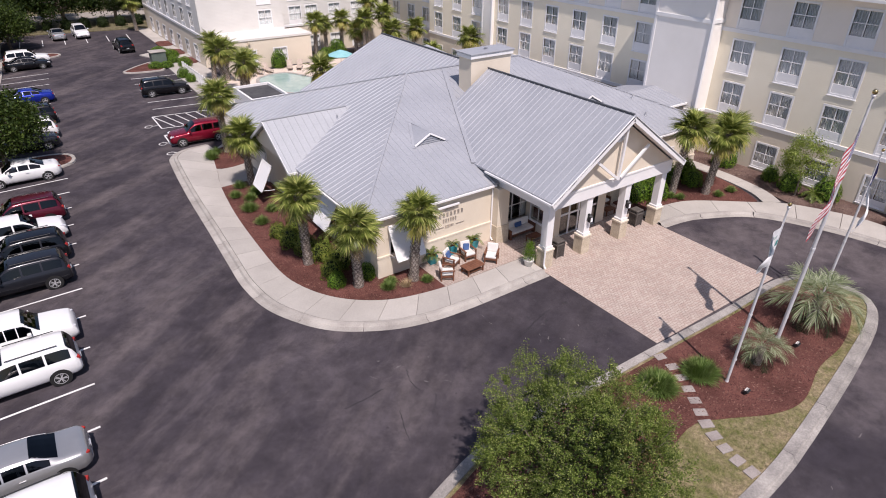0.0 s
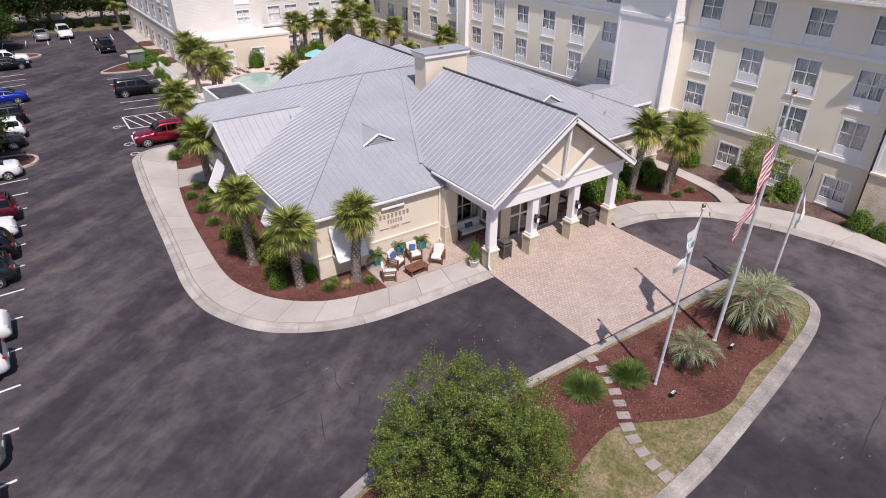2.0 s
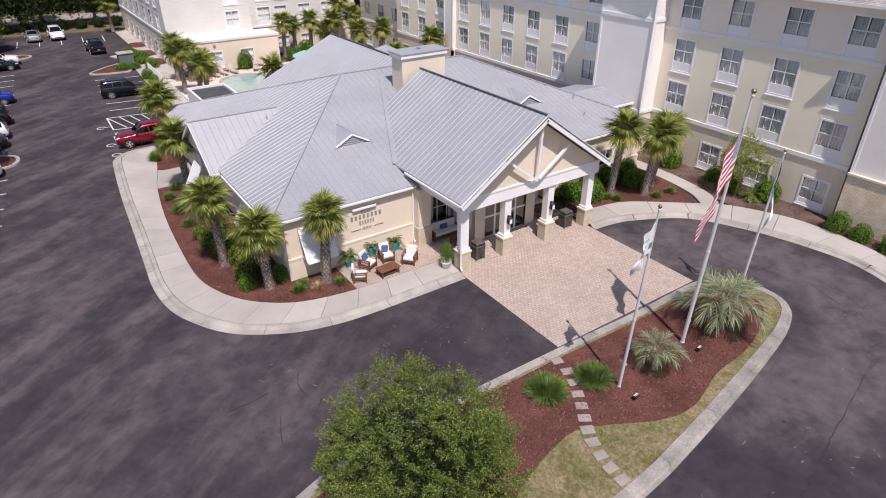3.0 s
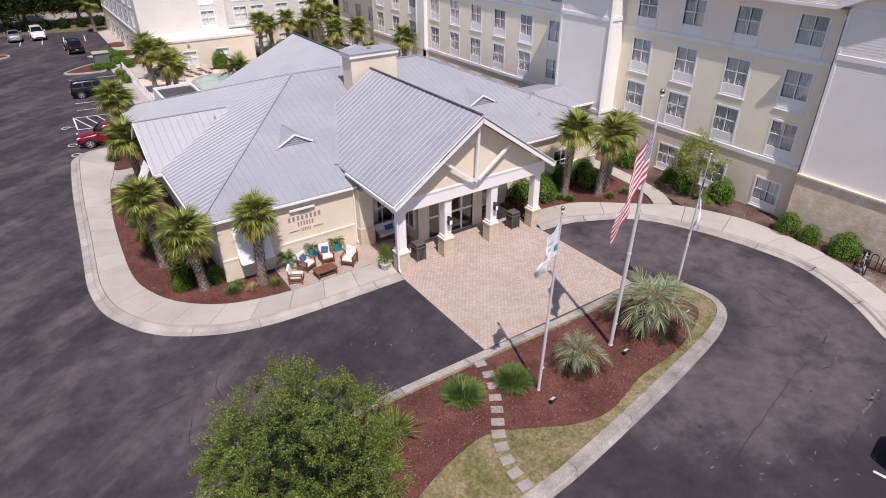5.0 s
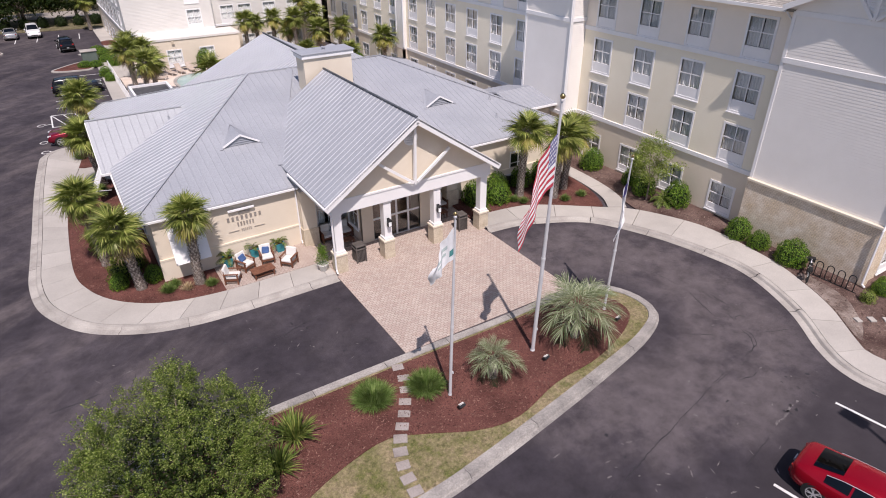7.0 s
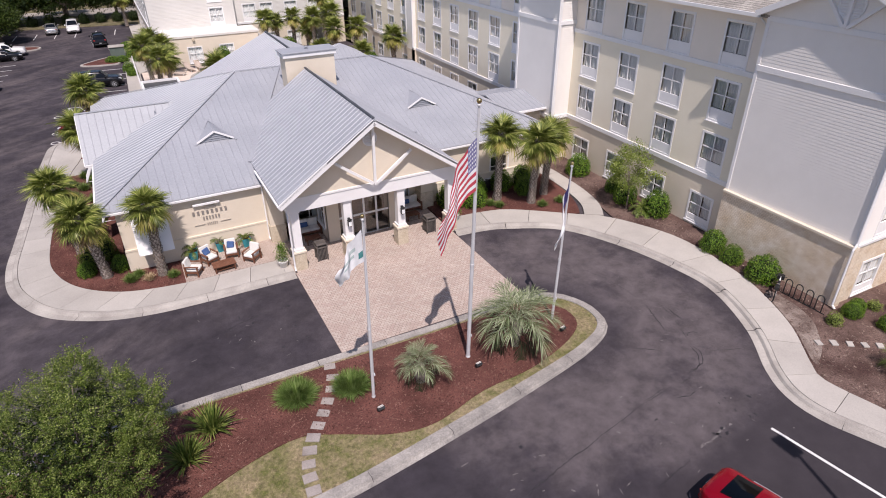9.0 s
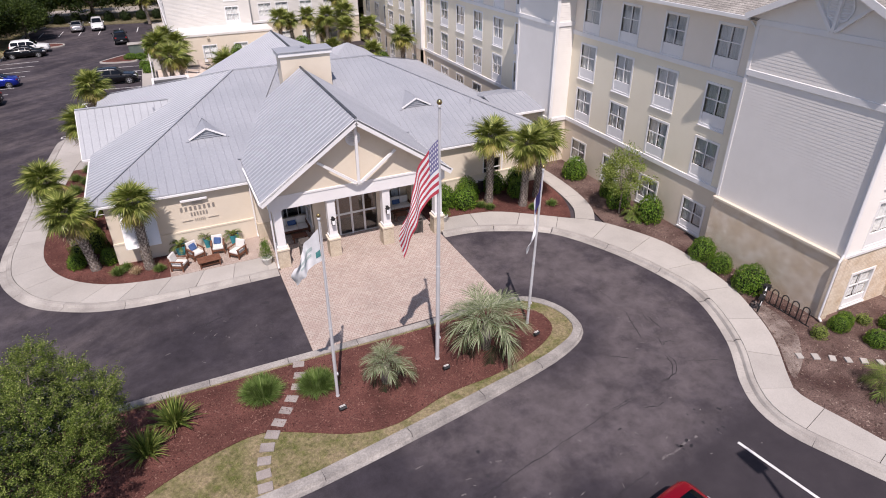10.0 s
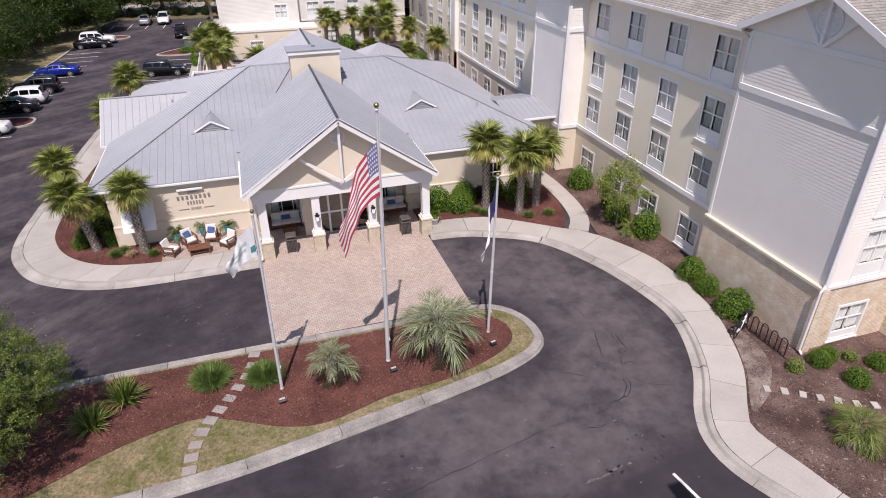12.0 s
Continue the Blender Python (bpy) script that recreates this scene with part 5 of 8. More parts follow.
for a, b in (((BX - 0.09, _pk, 12.88), (BX - 0.09, _pk, 14.7)), ((BX - 0.08, _pk - 0.1, 12.9), (BX - 0.08, _pk - 1.45, 14.1)), ((BX - 0.08, _pk + 0.1, 12.9), (BX - 0.08, _pk + 1.2, 14.15))):
    bar("gable_strut", a, b, 0.14, 0.2, TRIM, hotel, (1, 0, 0))
_bm = lathe(bmesh.new(), [(0.62, 0), (0.62, 0.05), (0.55, 0.05), (0.55, 0.02)], 24)
for k in range(9):
    boxm(_bm, pose(0, -0.46 + k * 0.115, 0.03, 35), 0.95, 0.08, 0.012)
_v = part("round_vent", _bm, TRIM, hotel, "round white louvred gable vent")
_v.matrix_basis = pose(BX - 0.01, _pk + 0.02, 13.85, 90, 0, -90)


def shingle(poly, thick=0.16):
    P = [Vector(p) for p in poly]
    bm = bmesh.new()
    top = [bm.verts.new(p) for p in P]
    low = [bm.verts.new(p - Vector((0, 0, thick))) for p in P]
    n = (P[1] - P[0]).cross(P[2] - P[0])
    bm.faces.new(top if n.z > 0 else top[::-1])
    bm.faces.new(low)
    for i in range(len(P)):
        bm.faces.new((top[i], low[i], low[(i + 1) % len(P)], top[(i + 1) % len(P)]))
    bmesh.ops.recalc_face_normals(bm, faces=bm.faces[:])
    part("roof", bm, SHINGLE, hotel)


# roofs: main slope and the bay's cross gable
shingle([(18.0, 62, 12.9), (18.0, -15.0, 12.9), (26.5, -15.0, 16.6), (26.5, 62, 16.6)])
shingle([(35.0, 62, 12.9), (35.0, -15.0, 12.9), (26.5, -15.0, 16.6), (26.5, 62, 16.6)])
shingle([(17.52, _pk, 15.08), (26.0, _pk, 15.08), (26.0, -7.5, 13.12), (17.52, -7.5, 13.12)])
shingle([(17.52, _pk, 15.08), (26.0, _pk, 15.08), (26.0, -16.0, 13.12), (17.52, -16.0, 13.12)])
shingle([(16.6, 10.0, 14.2), (24.0, 10.0, 14.2), (24.0, 6.9, 12.9), (16.6, 6.9, 12.9)])
shingle([(16.6, 10.0, 14.2), (24.0, 10.0, 14.2), (24.0, 13.1, 12.9), (16.6, 13.1, 12.9)])
for ey in (-7.48, -16.02):
    bar("rake_board", (17.5, _pk, 14.93), (17.5, ey, 12.97), 0.06, 0.28, TRIM, hotel)
    bar("rake_soffit", (17.76, _pk, 14.84), (17.76, ey, 12.88), 0.46, 0.03, TRIM, hotel)
bar("gutter", (17.95, 7.0, 12.8), (17.95, -7.4, 12.8), 0.14, 0.18, TRIM, hotel)
bar("gutter", (17.95, 33.0, 12.8), (17.95, 13.0, 12.8), 0.14, 0.18, TRIM, hotel)
bar("soffit", (18.28, 7.0, 12.72), (18.28, -7.0, 12.72), 0.62, 0.04, TRIM, hotel)
_bm = pipe(bmesh.new(), [(17.92, -15.4, 12.8), (17.92, -15.4, 3.75), (17.72, -15.42, 3.4), (17.72, -15.42, 0.3), (17.7, -15.6, 0.18)], 0.055)
part("downpipe", _bm, TRIM, hotel)
_bm = pipe(bmesh.new(), [(17.95, -7.5, 12.7), (18.3, -7.7, 12.3), (18.5, -7.8, 12.0), (18.5, -7.8, 4.0)], 0.05)
part("downpipe", _bm, TRIM, hotel)
_bm = pipe(bmesh.new(), [(17.05, 7.42, 12.8), (17.05, 7.42, 3.7), (17.02, 7.42, 0.3)], 0.05)
part("downpipe", _bm, TRIM, hotel)

# north wing beyond the pool
NWZ = ((0.0, 3.6, STUCCO, 0), (3.6, 12.8, BOARD_N, 1))
facade(-6.6, 58.5, 0, 10.4, [8.1], (1, 2, 3), NWZ)
band(-6.6, 58.5, 0, 10.4, 3.7)
facade(3.8, 59.6, 0, 15.2, [2.1, 4.4, 7.7, 11.0], (0, 1, 2, 3), NWZ)
band(3.8, 59.6, 0, 15.2, 3.7)
part("recess_return", new_box(3.55, 3.8, 58.76, 59.59, 0.0, 12.8), BOARD_N, hotel)
facade(-6.6, 90.0, -90, 31.246, [4, 8, 12, 16, 20, 24, 28], (0, 1, 2, 3), NWZ)
band(-6.6, 90.0, -90, 31.5, 3.7)
facade(-5.6, 54.6, 0, 11.2, [3.25, 7.1], (0,), ((0.0, 3.35, STUCCO, 0),), 3.3)
facade(-5.6, 58.49, -90, 3.636, [], (), ((0.0, 3.35, STUCCO, 0),), 3.3)
facade(5.6, 54.85, 90, 3.65, [], (), ((0.0, 3.35, STUCCO, 0),), 3.3)
part("parapet", new_box(-5.75, 5.75, 54.5, 58.49, 3.35, 3.62, bevel=0.03), BOARD_N, hotel)
part("wall_lamp", new_box(-2.5, -2.2, 54.38, 54.5, 2.95, 3.3, bevel=0.03), STONE, hotel, "small tan wall lamp")
shingle([(-7.2, 57.9, 12.9), (35, 57.9, 12.9), (35, 74, 16.6), (-7.2, 74, 16.6)])
shingle([(-7.2, 90.5, 12.9), (35, 90.5, 12.9), (35, 74, 16.6), (-7.2, 74, 16.6)])
part("back_wall", new_box(34.0, 34.4, -26.0, 90.0, 0.0, 12.8), STUCCO, hotel)
part("back_wall", new_box(-6.6, 34.0, 90.0, 90.4, 0.0, 12.8), STUCCO, hotel)

# ---- planting ----
PALM_G = leaf_mat("palm_green", (0.085, 0.115, 0.022), (0.19, 0.225, 0.048), (0.40, 0.40, 0.13), 0.40, 0.15)
PALM_Y = leaf_mat("palm_yellow", (0.22, 0.22, 0.04), (0.32, 0.29, 0.07), (0.40, 0.31, 0.13), 0.5, 0.15)
PALM_D = leaf_mat("palm_dead", (0.24, 0.17, 0.09), (0.36, 0.27, 0.16), (0.45, 0.36, 0.24), 0.8, 0.1)
PINDO = leaf_mat("grey_green_frond", (0.07, 0.10, 0.035), (0.21, 0.25, 0.135), (0.45, 0.47, 0.32), 0.5, 0.1)
SAGO = leaf_mat("sago_green", (0.05, 0.085, 0.018), (0.13, 0.18, 0.038), (0.30, 0.32, 0.09), 0.38, 0.12)
OAKLEAF = leaf_mat("oak_leaf", (0.033, 0.060, 0.007), (0.112, 0.162, 0.024), (0.29, 0.33, 0.10), 0.45, 0.08)
HEDGE = leaf_mat("hedge_leaf", (0.032, 0.085, 0.008), (0.085, 0.175, 0.016), (0.24, 0.35, 0.045), 0.45, 0.2)
SHRUB = leaf_mat("shrub_leaf", (0.06, 0.10, 0.015), (0.14, 0.185, 0.03), (0.28, 0.28, 0.06), 0.5, 0.2)
GRASSY = leaf_mat("grass_blade", (0.05, 0.10, 0.022), (0.125, 0.20, 0.045), (0.28, 0.35, 0.13), 0.5, 0.2)
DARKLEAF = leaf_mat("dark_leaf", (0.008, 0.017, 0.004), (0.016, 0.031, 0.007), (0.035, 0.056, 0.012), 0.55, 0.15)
YOUNG = leaf_mat("young_leaf", (0.12, 0.17, 0.03), (0.22, 0.28, 0.06), (0.36, 0.40, 0.13), 0.5, 0.3)
# near black: shade deep inside foliage, put into a colour
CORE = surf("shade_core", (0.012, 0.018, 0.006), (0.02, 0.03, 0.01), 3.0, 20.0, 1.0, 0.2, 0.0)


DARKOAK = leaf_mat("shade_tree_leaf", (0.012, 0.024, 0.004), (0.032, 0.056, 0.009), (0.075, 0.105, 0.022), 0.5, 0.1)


def rnd(a, b):
    return random.uniform(a, b)


def fan_leaf(rad, droop, segs=34, stalk=0.68):
    """One fan leaf: a bent stalk along +x and a pleated blade of pointed segments whose tips hang."""
    bm = bmesh.new()
    pts = [Vector((stalk * t, 0, -0.12 * stalk * t * t * (0.5 + droop))) for t in (0, 0.5, 1.0)]
    for a, b in zip(pts, pts[1:]):
        tube(bm, a, b, 0.018, 0.014, 4, False)
    hub = pts[-1]
    for i in range(segs):
        ang = radians(-125 + 250 * (i + 0.5) / segs) + rnd(-0.05, 0.05)
        L = rad * (0.74 + 0.26 * math.cos(ang * 0.7)) * rnd(0.82, 1.08)
        d = Vector((math.cos(ang), math.sin(ang), 0))
        s = Vector((-d.y, d.x, 0))
        base = hub + Vector((0.16 * math.cos(ang) - 0.1, 0, -0.03))
        wilt = rnd(0.7, 1.3)
        rows = []
        for t, w in ((0.04, 0.014), (0.36, 0.040), (0.70, 0.026), (1.0, 0.002)):
            z = 0.22 * abs(math.sin(ang)) * t - droop * (t ** 2.2) * L * 0.8 * wilt - 0.12 * t * L
            p = base + d * L * t + Vector((0, 0, z))
            rows.append((bm.verts.new(p - s * w), bm.verts.new(p + s * w + Vector((0, 0, 0.012)))))
        for (a, b), (c, e) in zip(rows, rows[1:]):
            bm.faces.new((a, b, e, c))
    return bm


FANS = [mesh_of("frond", fan_leaf(r, d), PALM_G) for r, d in ((0.92, 0.35), (0.86, 0.6), (0.95, 0.5), (0.82, 0.85))]
FANS_Y = [mesh_of("frond", fan_leaf(r, d), PALM_Y) for r, d in ((0.85, 0.8), (0.8, 1.0))]
FANS_D = [mesh_of("dead_frond", fan_leaf(r, d, 18, 0.6), PALM_D) for r, d in ((0.75, 1.3), (0.65, 1.6))]


def palm_trunk(h, lean):
    """A tapered trunk with the criss-cross stubs of old leaf bases."""
    bm = bmesh.new()
    n, k = 12, 9
    rings = []
    axis = lambda t: Vector((lean[0] * t ** 1.3, lean[1] * t ** 1.3, h * t))
    rad = lambda t: 0.235 - 0.03 * t + 0.07 * math.exp(-t * h / 0.25)
    for i in range(n + 1):
        t = i / n
        c = axis(t)
        rings.append([bm.verts.new(c + Vector((math.cos(2 * math.pi * j / k), math.sin(2 * math.pi * j / k), 0)) * rad(t)) for j in range(k)])
    for a, b in zip(rings, rings[1:]):
        for j in range(k):
            bm.faces.new((a[j], a[(j + 1) % k], b[(j + 1) % k], b[j]))
    m = int(h / 0.15)
    for i in range(m):
        t = (i + 0.5) / m
        c, r = axis(t), rad(t)
        for j in range(8):
            a = 2 * math.pi * (j + 0.5 * (i % 2)) / 8 + rnd(-0.12, 0.12)
            d = Vector((math.cos(a), math.sin(a), 0))
            s = Vector((-d.y, d.x, 0))
            up = rnd(0.14, 0.22)
            out = rnd(0.06, 0.12) * (0.7 + 0.6 * t)
            p = c + d * (r - 0.02)
            v = [bm.verts.new(q) for q in (p - s * 0.07, p + s * 0.07, p + d * out + s * 0.035 + Vector((0, 0, up)), p + d * out - s * 0.035 + Vector((0, 0, up)), p + Vector((0, 0, up * 0.9)))]
            bm.faces.new((v[0], v[1], v[2], v[3])).material_index = 1
            bm.faces.new((v[3], v[2], v[4]))
    return bm


def palm(x, y, h, lean=(0, 0), size=1.0, dead=5, leaves=36, label="", grp="palms", z=0.1):
    root = holder("palm_tree", label or "cabbage palm with a rough grey trunk and fan leaves", "palm tree", grp, at=(x, y, z))
    part("trunk", palm_trunk(h, lean), BARK, root).data.materials.append(BOOT)
    top = Vector((lean[0], lean[1], h - 0.05))
    for i in range(leaves):
        f = i / (leaves - 1)
        az = i * 137.5 + rnd(-12, 12)
        el = 80 - 112 * f ** 0.95 + rnd(-9, 9)
        yellow = f > 0.74 and random.random() < 0.5
        me = random.choice(FANS_Y if yellow else (FANS[:3] if f < 0.6 else FANS))
        o = part("frond", me, PALM_G, root)
        s = size * rnd(0.80, 1.02) * (0.80 + 0.26 * min(1, f * 2.2))
        o.matrix_basis = Matrix.Translation(top + Vector((0, 0, 0.12 - 0.3 * f))) @ pose(0, 0, 0, rnd(-20, 20), -el, az) @ Matrix.Diagonal((s, s, s, 1))
    for i in range(dead + 3):
        o = part("dead_frond", random.choice(FANS_D), PALM_D, root)
        s = size * rnd(0.8, 1.05)
        o.matrix_basis = Matrix.Translation(top + Vector((0, 0, -0.25))) @ pose(0, 0, 0, rnd(-25, 25), rnd(48, 78), rnd(0, 360)) @ Matrix.Diagonal((s, s, s, 1))
    return root


def feather(length, pairs, leaf, arch, mat_name):
    """One feather leaf: an arching midrib along +x with two rows of narrow leaflets."""
    bm = bmesh.new()
    P = lambda t: Vector((length * (t - 0.18 * t * t * arch), 0, length * (0.55 * t - arch * 0.85 * t * t)))
    for i in range(8):
        tube(bm, P(i / 8), P((i + 1) / 8), 0.018 * (1 - i / 9), 0.018 * (1 - (i + 1) / 9), 4, False)
    for i in range(pairs):
        t = 0.16 + 0.84 * (i + 0.5) / pairs
        p = P(t)
        tan = (P(min(1, t + 0.02)) - P(t - 0.02)).normalized()
        L = leaf * math.sin(math.pi * (0.15 + 0.8 * (1 - t) ** 0.7)) * rnd(0.85, 1.1)
        for sy in (-1, 1):
            d = (tan * rnd(0.45, 0.95) + Vector((0, sy, rnd(0.15, 0.6)))).normalized()
            w = tan * 0.011
            tip = p + d * L * rnd(0.85, 1.1) + Vector((0, 0, -rnd(0.2, 0.6) * L))
            mid = p + d * L * 0.55 + Vector((0, 0, -0.04 * L))
            v = [bm.verts.new(q) for q in (p - w, p + w, mid + w * 0.9, mid - w * 0.9, tip)]
            bm.faces.new((v[0], v[1], v[2], v[3]))
            bm.faces.new((v[3], v[2], v[4]))
    return bm




def arched_fan(length, pairs, leaf, bend):
    """One arching leaf: a bare stalk, then a strongly bent midrib with long narrow leaflets that spread like a fan and hang."""
    bm = bmesh.new()
    pts, p, n = [Vector((0, 0, 0))], Vector((0, 0, 0)), 14
    for i in range(n):
        a = radians(24 - bend * ((i + 0.5) / n) ** 1.5)
        p = p + Vector((math.cos(a), 0, math.sin(a))) * length / n
        pts.append(p)
    for i in range(n):
        tube(bm, pts[i], pts[i + 1], 0.026 * (1 - 0.7 * i / n), 0.026 * (1 - 0.7 * (i + 1) / n), 4, False)
    for i in range(pairs):
        t = 0.36 + 0.63 * (i + 0.5) / pairs
        k = min(n - 1, int(t * n))
        p = pts[k].lerp(pts[k + 1], t * n - k)
        tan = (pts[k + 1] - pts[k]).normalized()
        up = Vector((-tan.z, 0, tan.x))
        q = (t - 0.36) / 0.63
        phi = radians(66 - 52 * q)
        for sy in (-1, 1):
            ph = phi + rnd(-0.14, 0.14)
            d = (tan * math.cos(ph) + Vector((0, sy * math.sin(ph), 0)) + up * rnd(0.08, 0.42)).normalized()
            L = leaf * (0.72 + 0.5 * math.sin(math.pi * min(1, q * 0.8 + 0.15))) * rnd(0.85, 1.1)
            s = d.cross(up).normalized()
            rows = []
            fall = rnd(0.30, 0.55)
            for u, w in ((0, 0.006), (0.35, 0.0115), (0.7, 0.009), (1.0, 0.001)):
                c = p + d * L * u + Vector((0, 0, -fall * L * u ** 2.2))
                rows.append((bm.verts.new(c - s * w), bm.verts.new(c + s * w)))
            for (a, b), (c, e) in zip(rows, rows[1:]):
                bm.faces.new((a, b, e, c))
    return bm


PIN = [mesh_of("frond", arched_fan(2.15, 30, 0.70, b), PINDO) for b in (78, 96, 114)]
# near-black fronds: the hollow under the pindo crowns, its shade put into colour
PIN_SHADE = [mesh_of("dead_frond", arched_fan(1.7, 22, 0.55, b), CORE) for b in (100, 120)]
SAG = [mesh_of("frond", feather(1.1, 30, 0.26, a, ""), SAGO) for a in (0.7, 1.0)]


def rosette(name, x, y, z, size, fronds, meshes, mat, label, category, grp="", stem=0.5, lo=-5, hi=80):
    root = holder(name, label, category, grp, at=(x, y, z))
    bm = lathe(bmesh.new(), [(0.20, -0.05), (0.24, stem * 0.4), (0.20, stem), (0.06, stem + 0.1)], 10)
    part("stem", bm, BARK, root)
    for i in range(fronds):
        f = (i + 0.5) / fronds
        o = part("frond", random.choice(meshes), mat, root)
        s = size * rnd(0.85, 1.1) * (0.75 + 0.3 * f)
        o.matrix_basis = Matrix.Translation((0, 0, stem)) @ pose(0, 0, 0, rnd(-15, 15), -(hi + (lo - hi) * f) + 28, i * 137.5 + rnd(-10, 10)) @ Matrix.Diagonal((s, s, s, 1))
    return root


def leaf_quads(bm, centre, spread, count, size, flat=0.0):
    for _ in range(count):
        p = Vector(centre) + Vector((random.gauss(0, spread), random.gauss(0, spread), random.gauss(0, spread * 0.8)))
        n = Vector((rnd(-1, 1), rnd(-1, 1), rnd(-0.3 + flat, 1))).normalized()
        a = n.orthogonal().normalized()
        b = n.cross(a)
        th = rnd(0, 6.28)
        u = a * math.cos(th) + b * math.sin(th)
        w = n.cross(u)
        s = size * rnd(0.7, 1.3)
        v = [bm.verts.new(q) for q in (p - u * s, p + w * s * 0.45, p + u * s, p - w * s * 0.45)]
        bm.faces.new(v)


def shrub_mesh(name, mat, leaves, size, rough=0.12, core=0.80):
    """A round clipped shrub of radius 1: an uneven leafy shell round an added solid core whose dark colour paints the
    shade inside.
    """
    bm = bmesh.new()
    for i in range(leaves):
        u = rnd(-0.35, 1)
        th = rnd(0, 6.2832)
        r = math.sqrt(max(0, 1 - u * u))
        d = Vector((r * math.cos(th), r * math.sin(th), u))
        k = 1 + rough * noise.noise(d * 2.6 + Vector((leaves, 0, 0))) * 1.6 + rnd(-0.13, 0.05)
        n = (d + Vector((rnd(-1, 1), rnd(-1, 1), rnd(-1, 1))) * 0.75).normalized()
        a = n.orthogonal().normalized()
        b = n.cross(a)
        t = rnd(0, 6.28)
        u2 = a * math.cos(t) + b * math.sin(t)
        w = n.cross(u2)
        s = size * rnd(0.7, 1.35)
        p = d * k
        bm.faces.new([bm.verts.new(q) for q in (p - u2 * s, p + w * s * 0.5, p + u2 * s, p - w * s * 0.5)])
    me = mesh_of(name, bm, mat)
    # solid dark core, no plant part: painted shade behind the leaves
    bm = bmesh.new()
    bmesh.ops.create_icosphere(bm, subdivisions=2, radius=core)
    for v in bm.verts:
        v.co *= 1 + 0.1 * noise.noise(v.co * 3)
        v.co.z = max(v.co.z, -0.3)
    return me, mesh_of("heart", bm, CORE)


SHRUBS = {k: shrub_mesh("foliage", m, n, s, r) for k, (m, n, s, r) in {
    "hedge": (HEDGE, 2600, 0.055, 0.10), "shrub": (SHRUB, 1900, 0.07, 0.25), "dark": (DARKLEAF, 1300, 0.09, 0.2), "young": (YOUNG, 1300, 0.075, 0.25)}.items()}


def shrub(kind, x, y, r, h, label, grp, name="shrub", z=0.1):
    root = holder(name, label, "shrub", grp, at=(x, y, z), rz=rnd(0, 360))
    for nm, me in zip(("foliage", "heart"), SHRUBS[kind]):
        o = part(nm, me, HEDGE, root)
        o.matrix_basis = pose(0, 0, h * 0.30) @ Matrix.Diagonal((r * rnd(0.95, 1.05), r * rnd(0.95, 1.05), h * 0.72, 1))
    return root


def clump_mesh(blades, length, width, mat, spread=0.15, arch=1.0):
    bm = bmesh.new()
    for i in range(blades):
        az = rnd(0, 6.2832)
        out = rnd(0.15, 1.0)
        d = Vector((math.cos(az), math.sin(az), 0))
        s = Vector((-d.y, d.x, 0)) * width
        o = d * spread * rnd(0, 1)
        L = length * rnd(0.7, 1.1)
        rows = []
        for t, w in ((0, 1), (0.4, 0.9), (0.75, 0.6), (1.0, 0.1)):
            p = o + d * L * out * t * (0.45 + 0.4 * t) + Vector((0, 0, L * (1.15 - 0.45 * out) * (t - 0.5 * arch * out * t * t)))
            rows.append((bm.verts.new(p - s * w), bm.verts.new(p + s * w)))
        for (a, b), (c, e) in zip(rows, rows[1:]):
            bm.faces.new((a, b, e, c))
    return mesh_of("blades", bm, mat)


CLUMP = clump_mesh(2800, 0.9, 0.0125, GRASSY, 0.5, 1.1)
SMALL_CLUMP = clump_mesh(700, 0.6, 0.0075, GRASSY, 0.2, 1.1)
DRY_CLUMP = clump_mesh(200, 0.5, 0.007, PALM_D, 0.12)
STRAP = clump_mesh(190, 1.0, 0.022, SAGO, 0.22, 1.2)


def clump(me, x, y, s, label, cat="grass clump", grp="", name="grass_clump", z=0.1):
    o = part(name, me, GRASSY)
    o.matrix_basis = pose(x, y, z, 0, 0, rnd(0, 360)) @ Matrix.Diagonal((s, s, s, 1))
    return tagged(o, label, cat, grp)


# palms round the lobby
palm(-14.25, 5.05, 4.1, (-0.45, -0.75), 0.92, 9, 36)
palm(-15.5, 8.7, 4.5, (-0.3, -0.5), 0.92, 8, 36)
palm(-11.5, 3.9, 4.4, (0.1, -0.45), 0.88, 8, 34)
palm(-14.3, 21.2, 4.2, (-0.4, -1.0), 1.05, 6)
palm(-13.7, 28.6, 5.0, (-0.3, -1.0), 1.1, 6)
palm(9.75, 3.2, 5.1, (-0.4, -0.8), 1.02, 5)
palm(11.55, 1.75, 4.7, (-0.3, -0.8), 1.05, 9)
palm(13.1, 2.5, 4.7, (-0.4, -0.9), 1.0, 6)
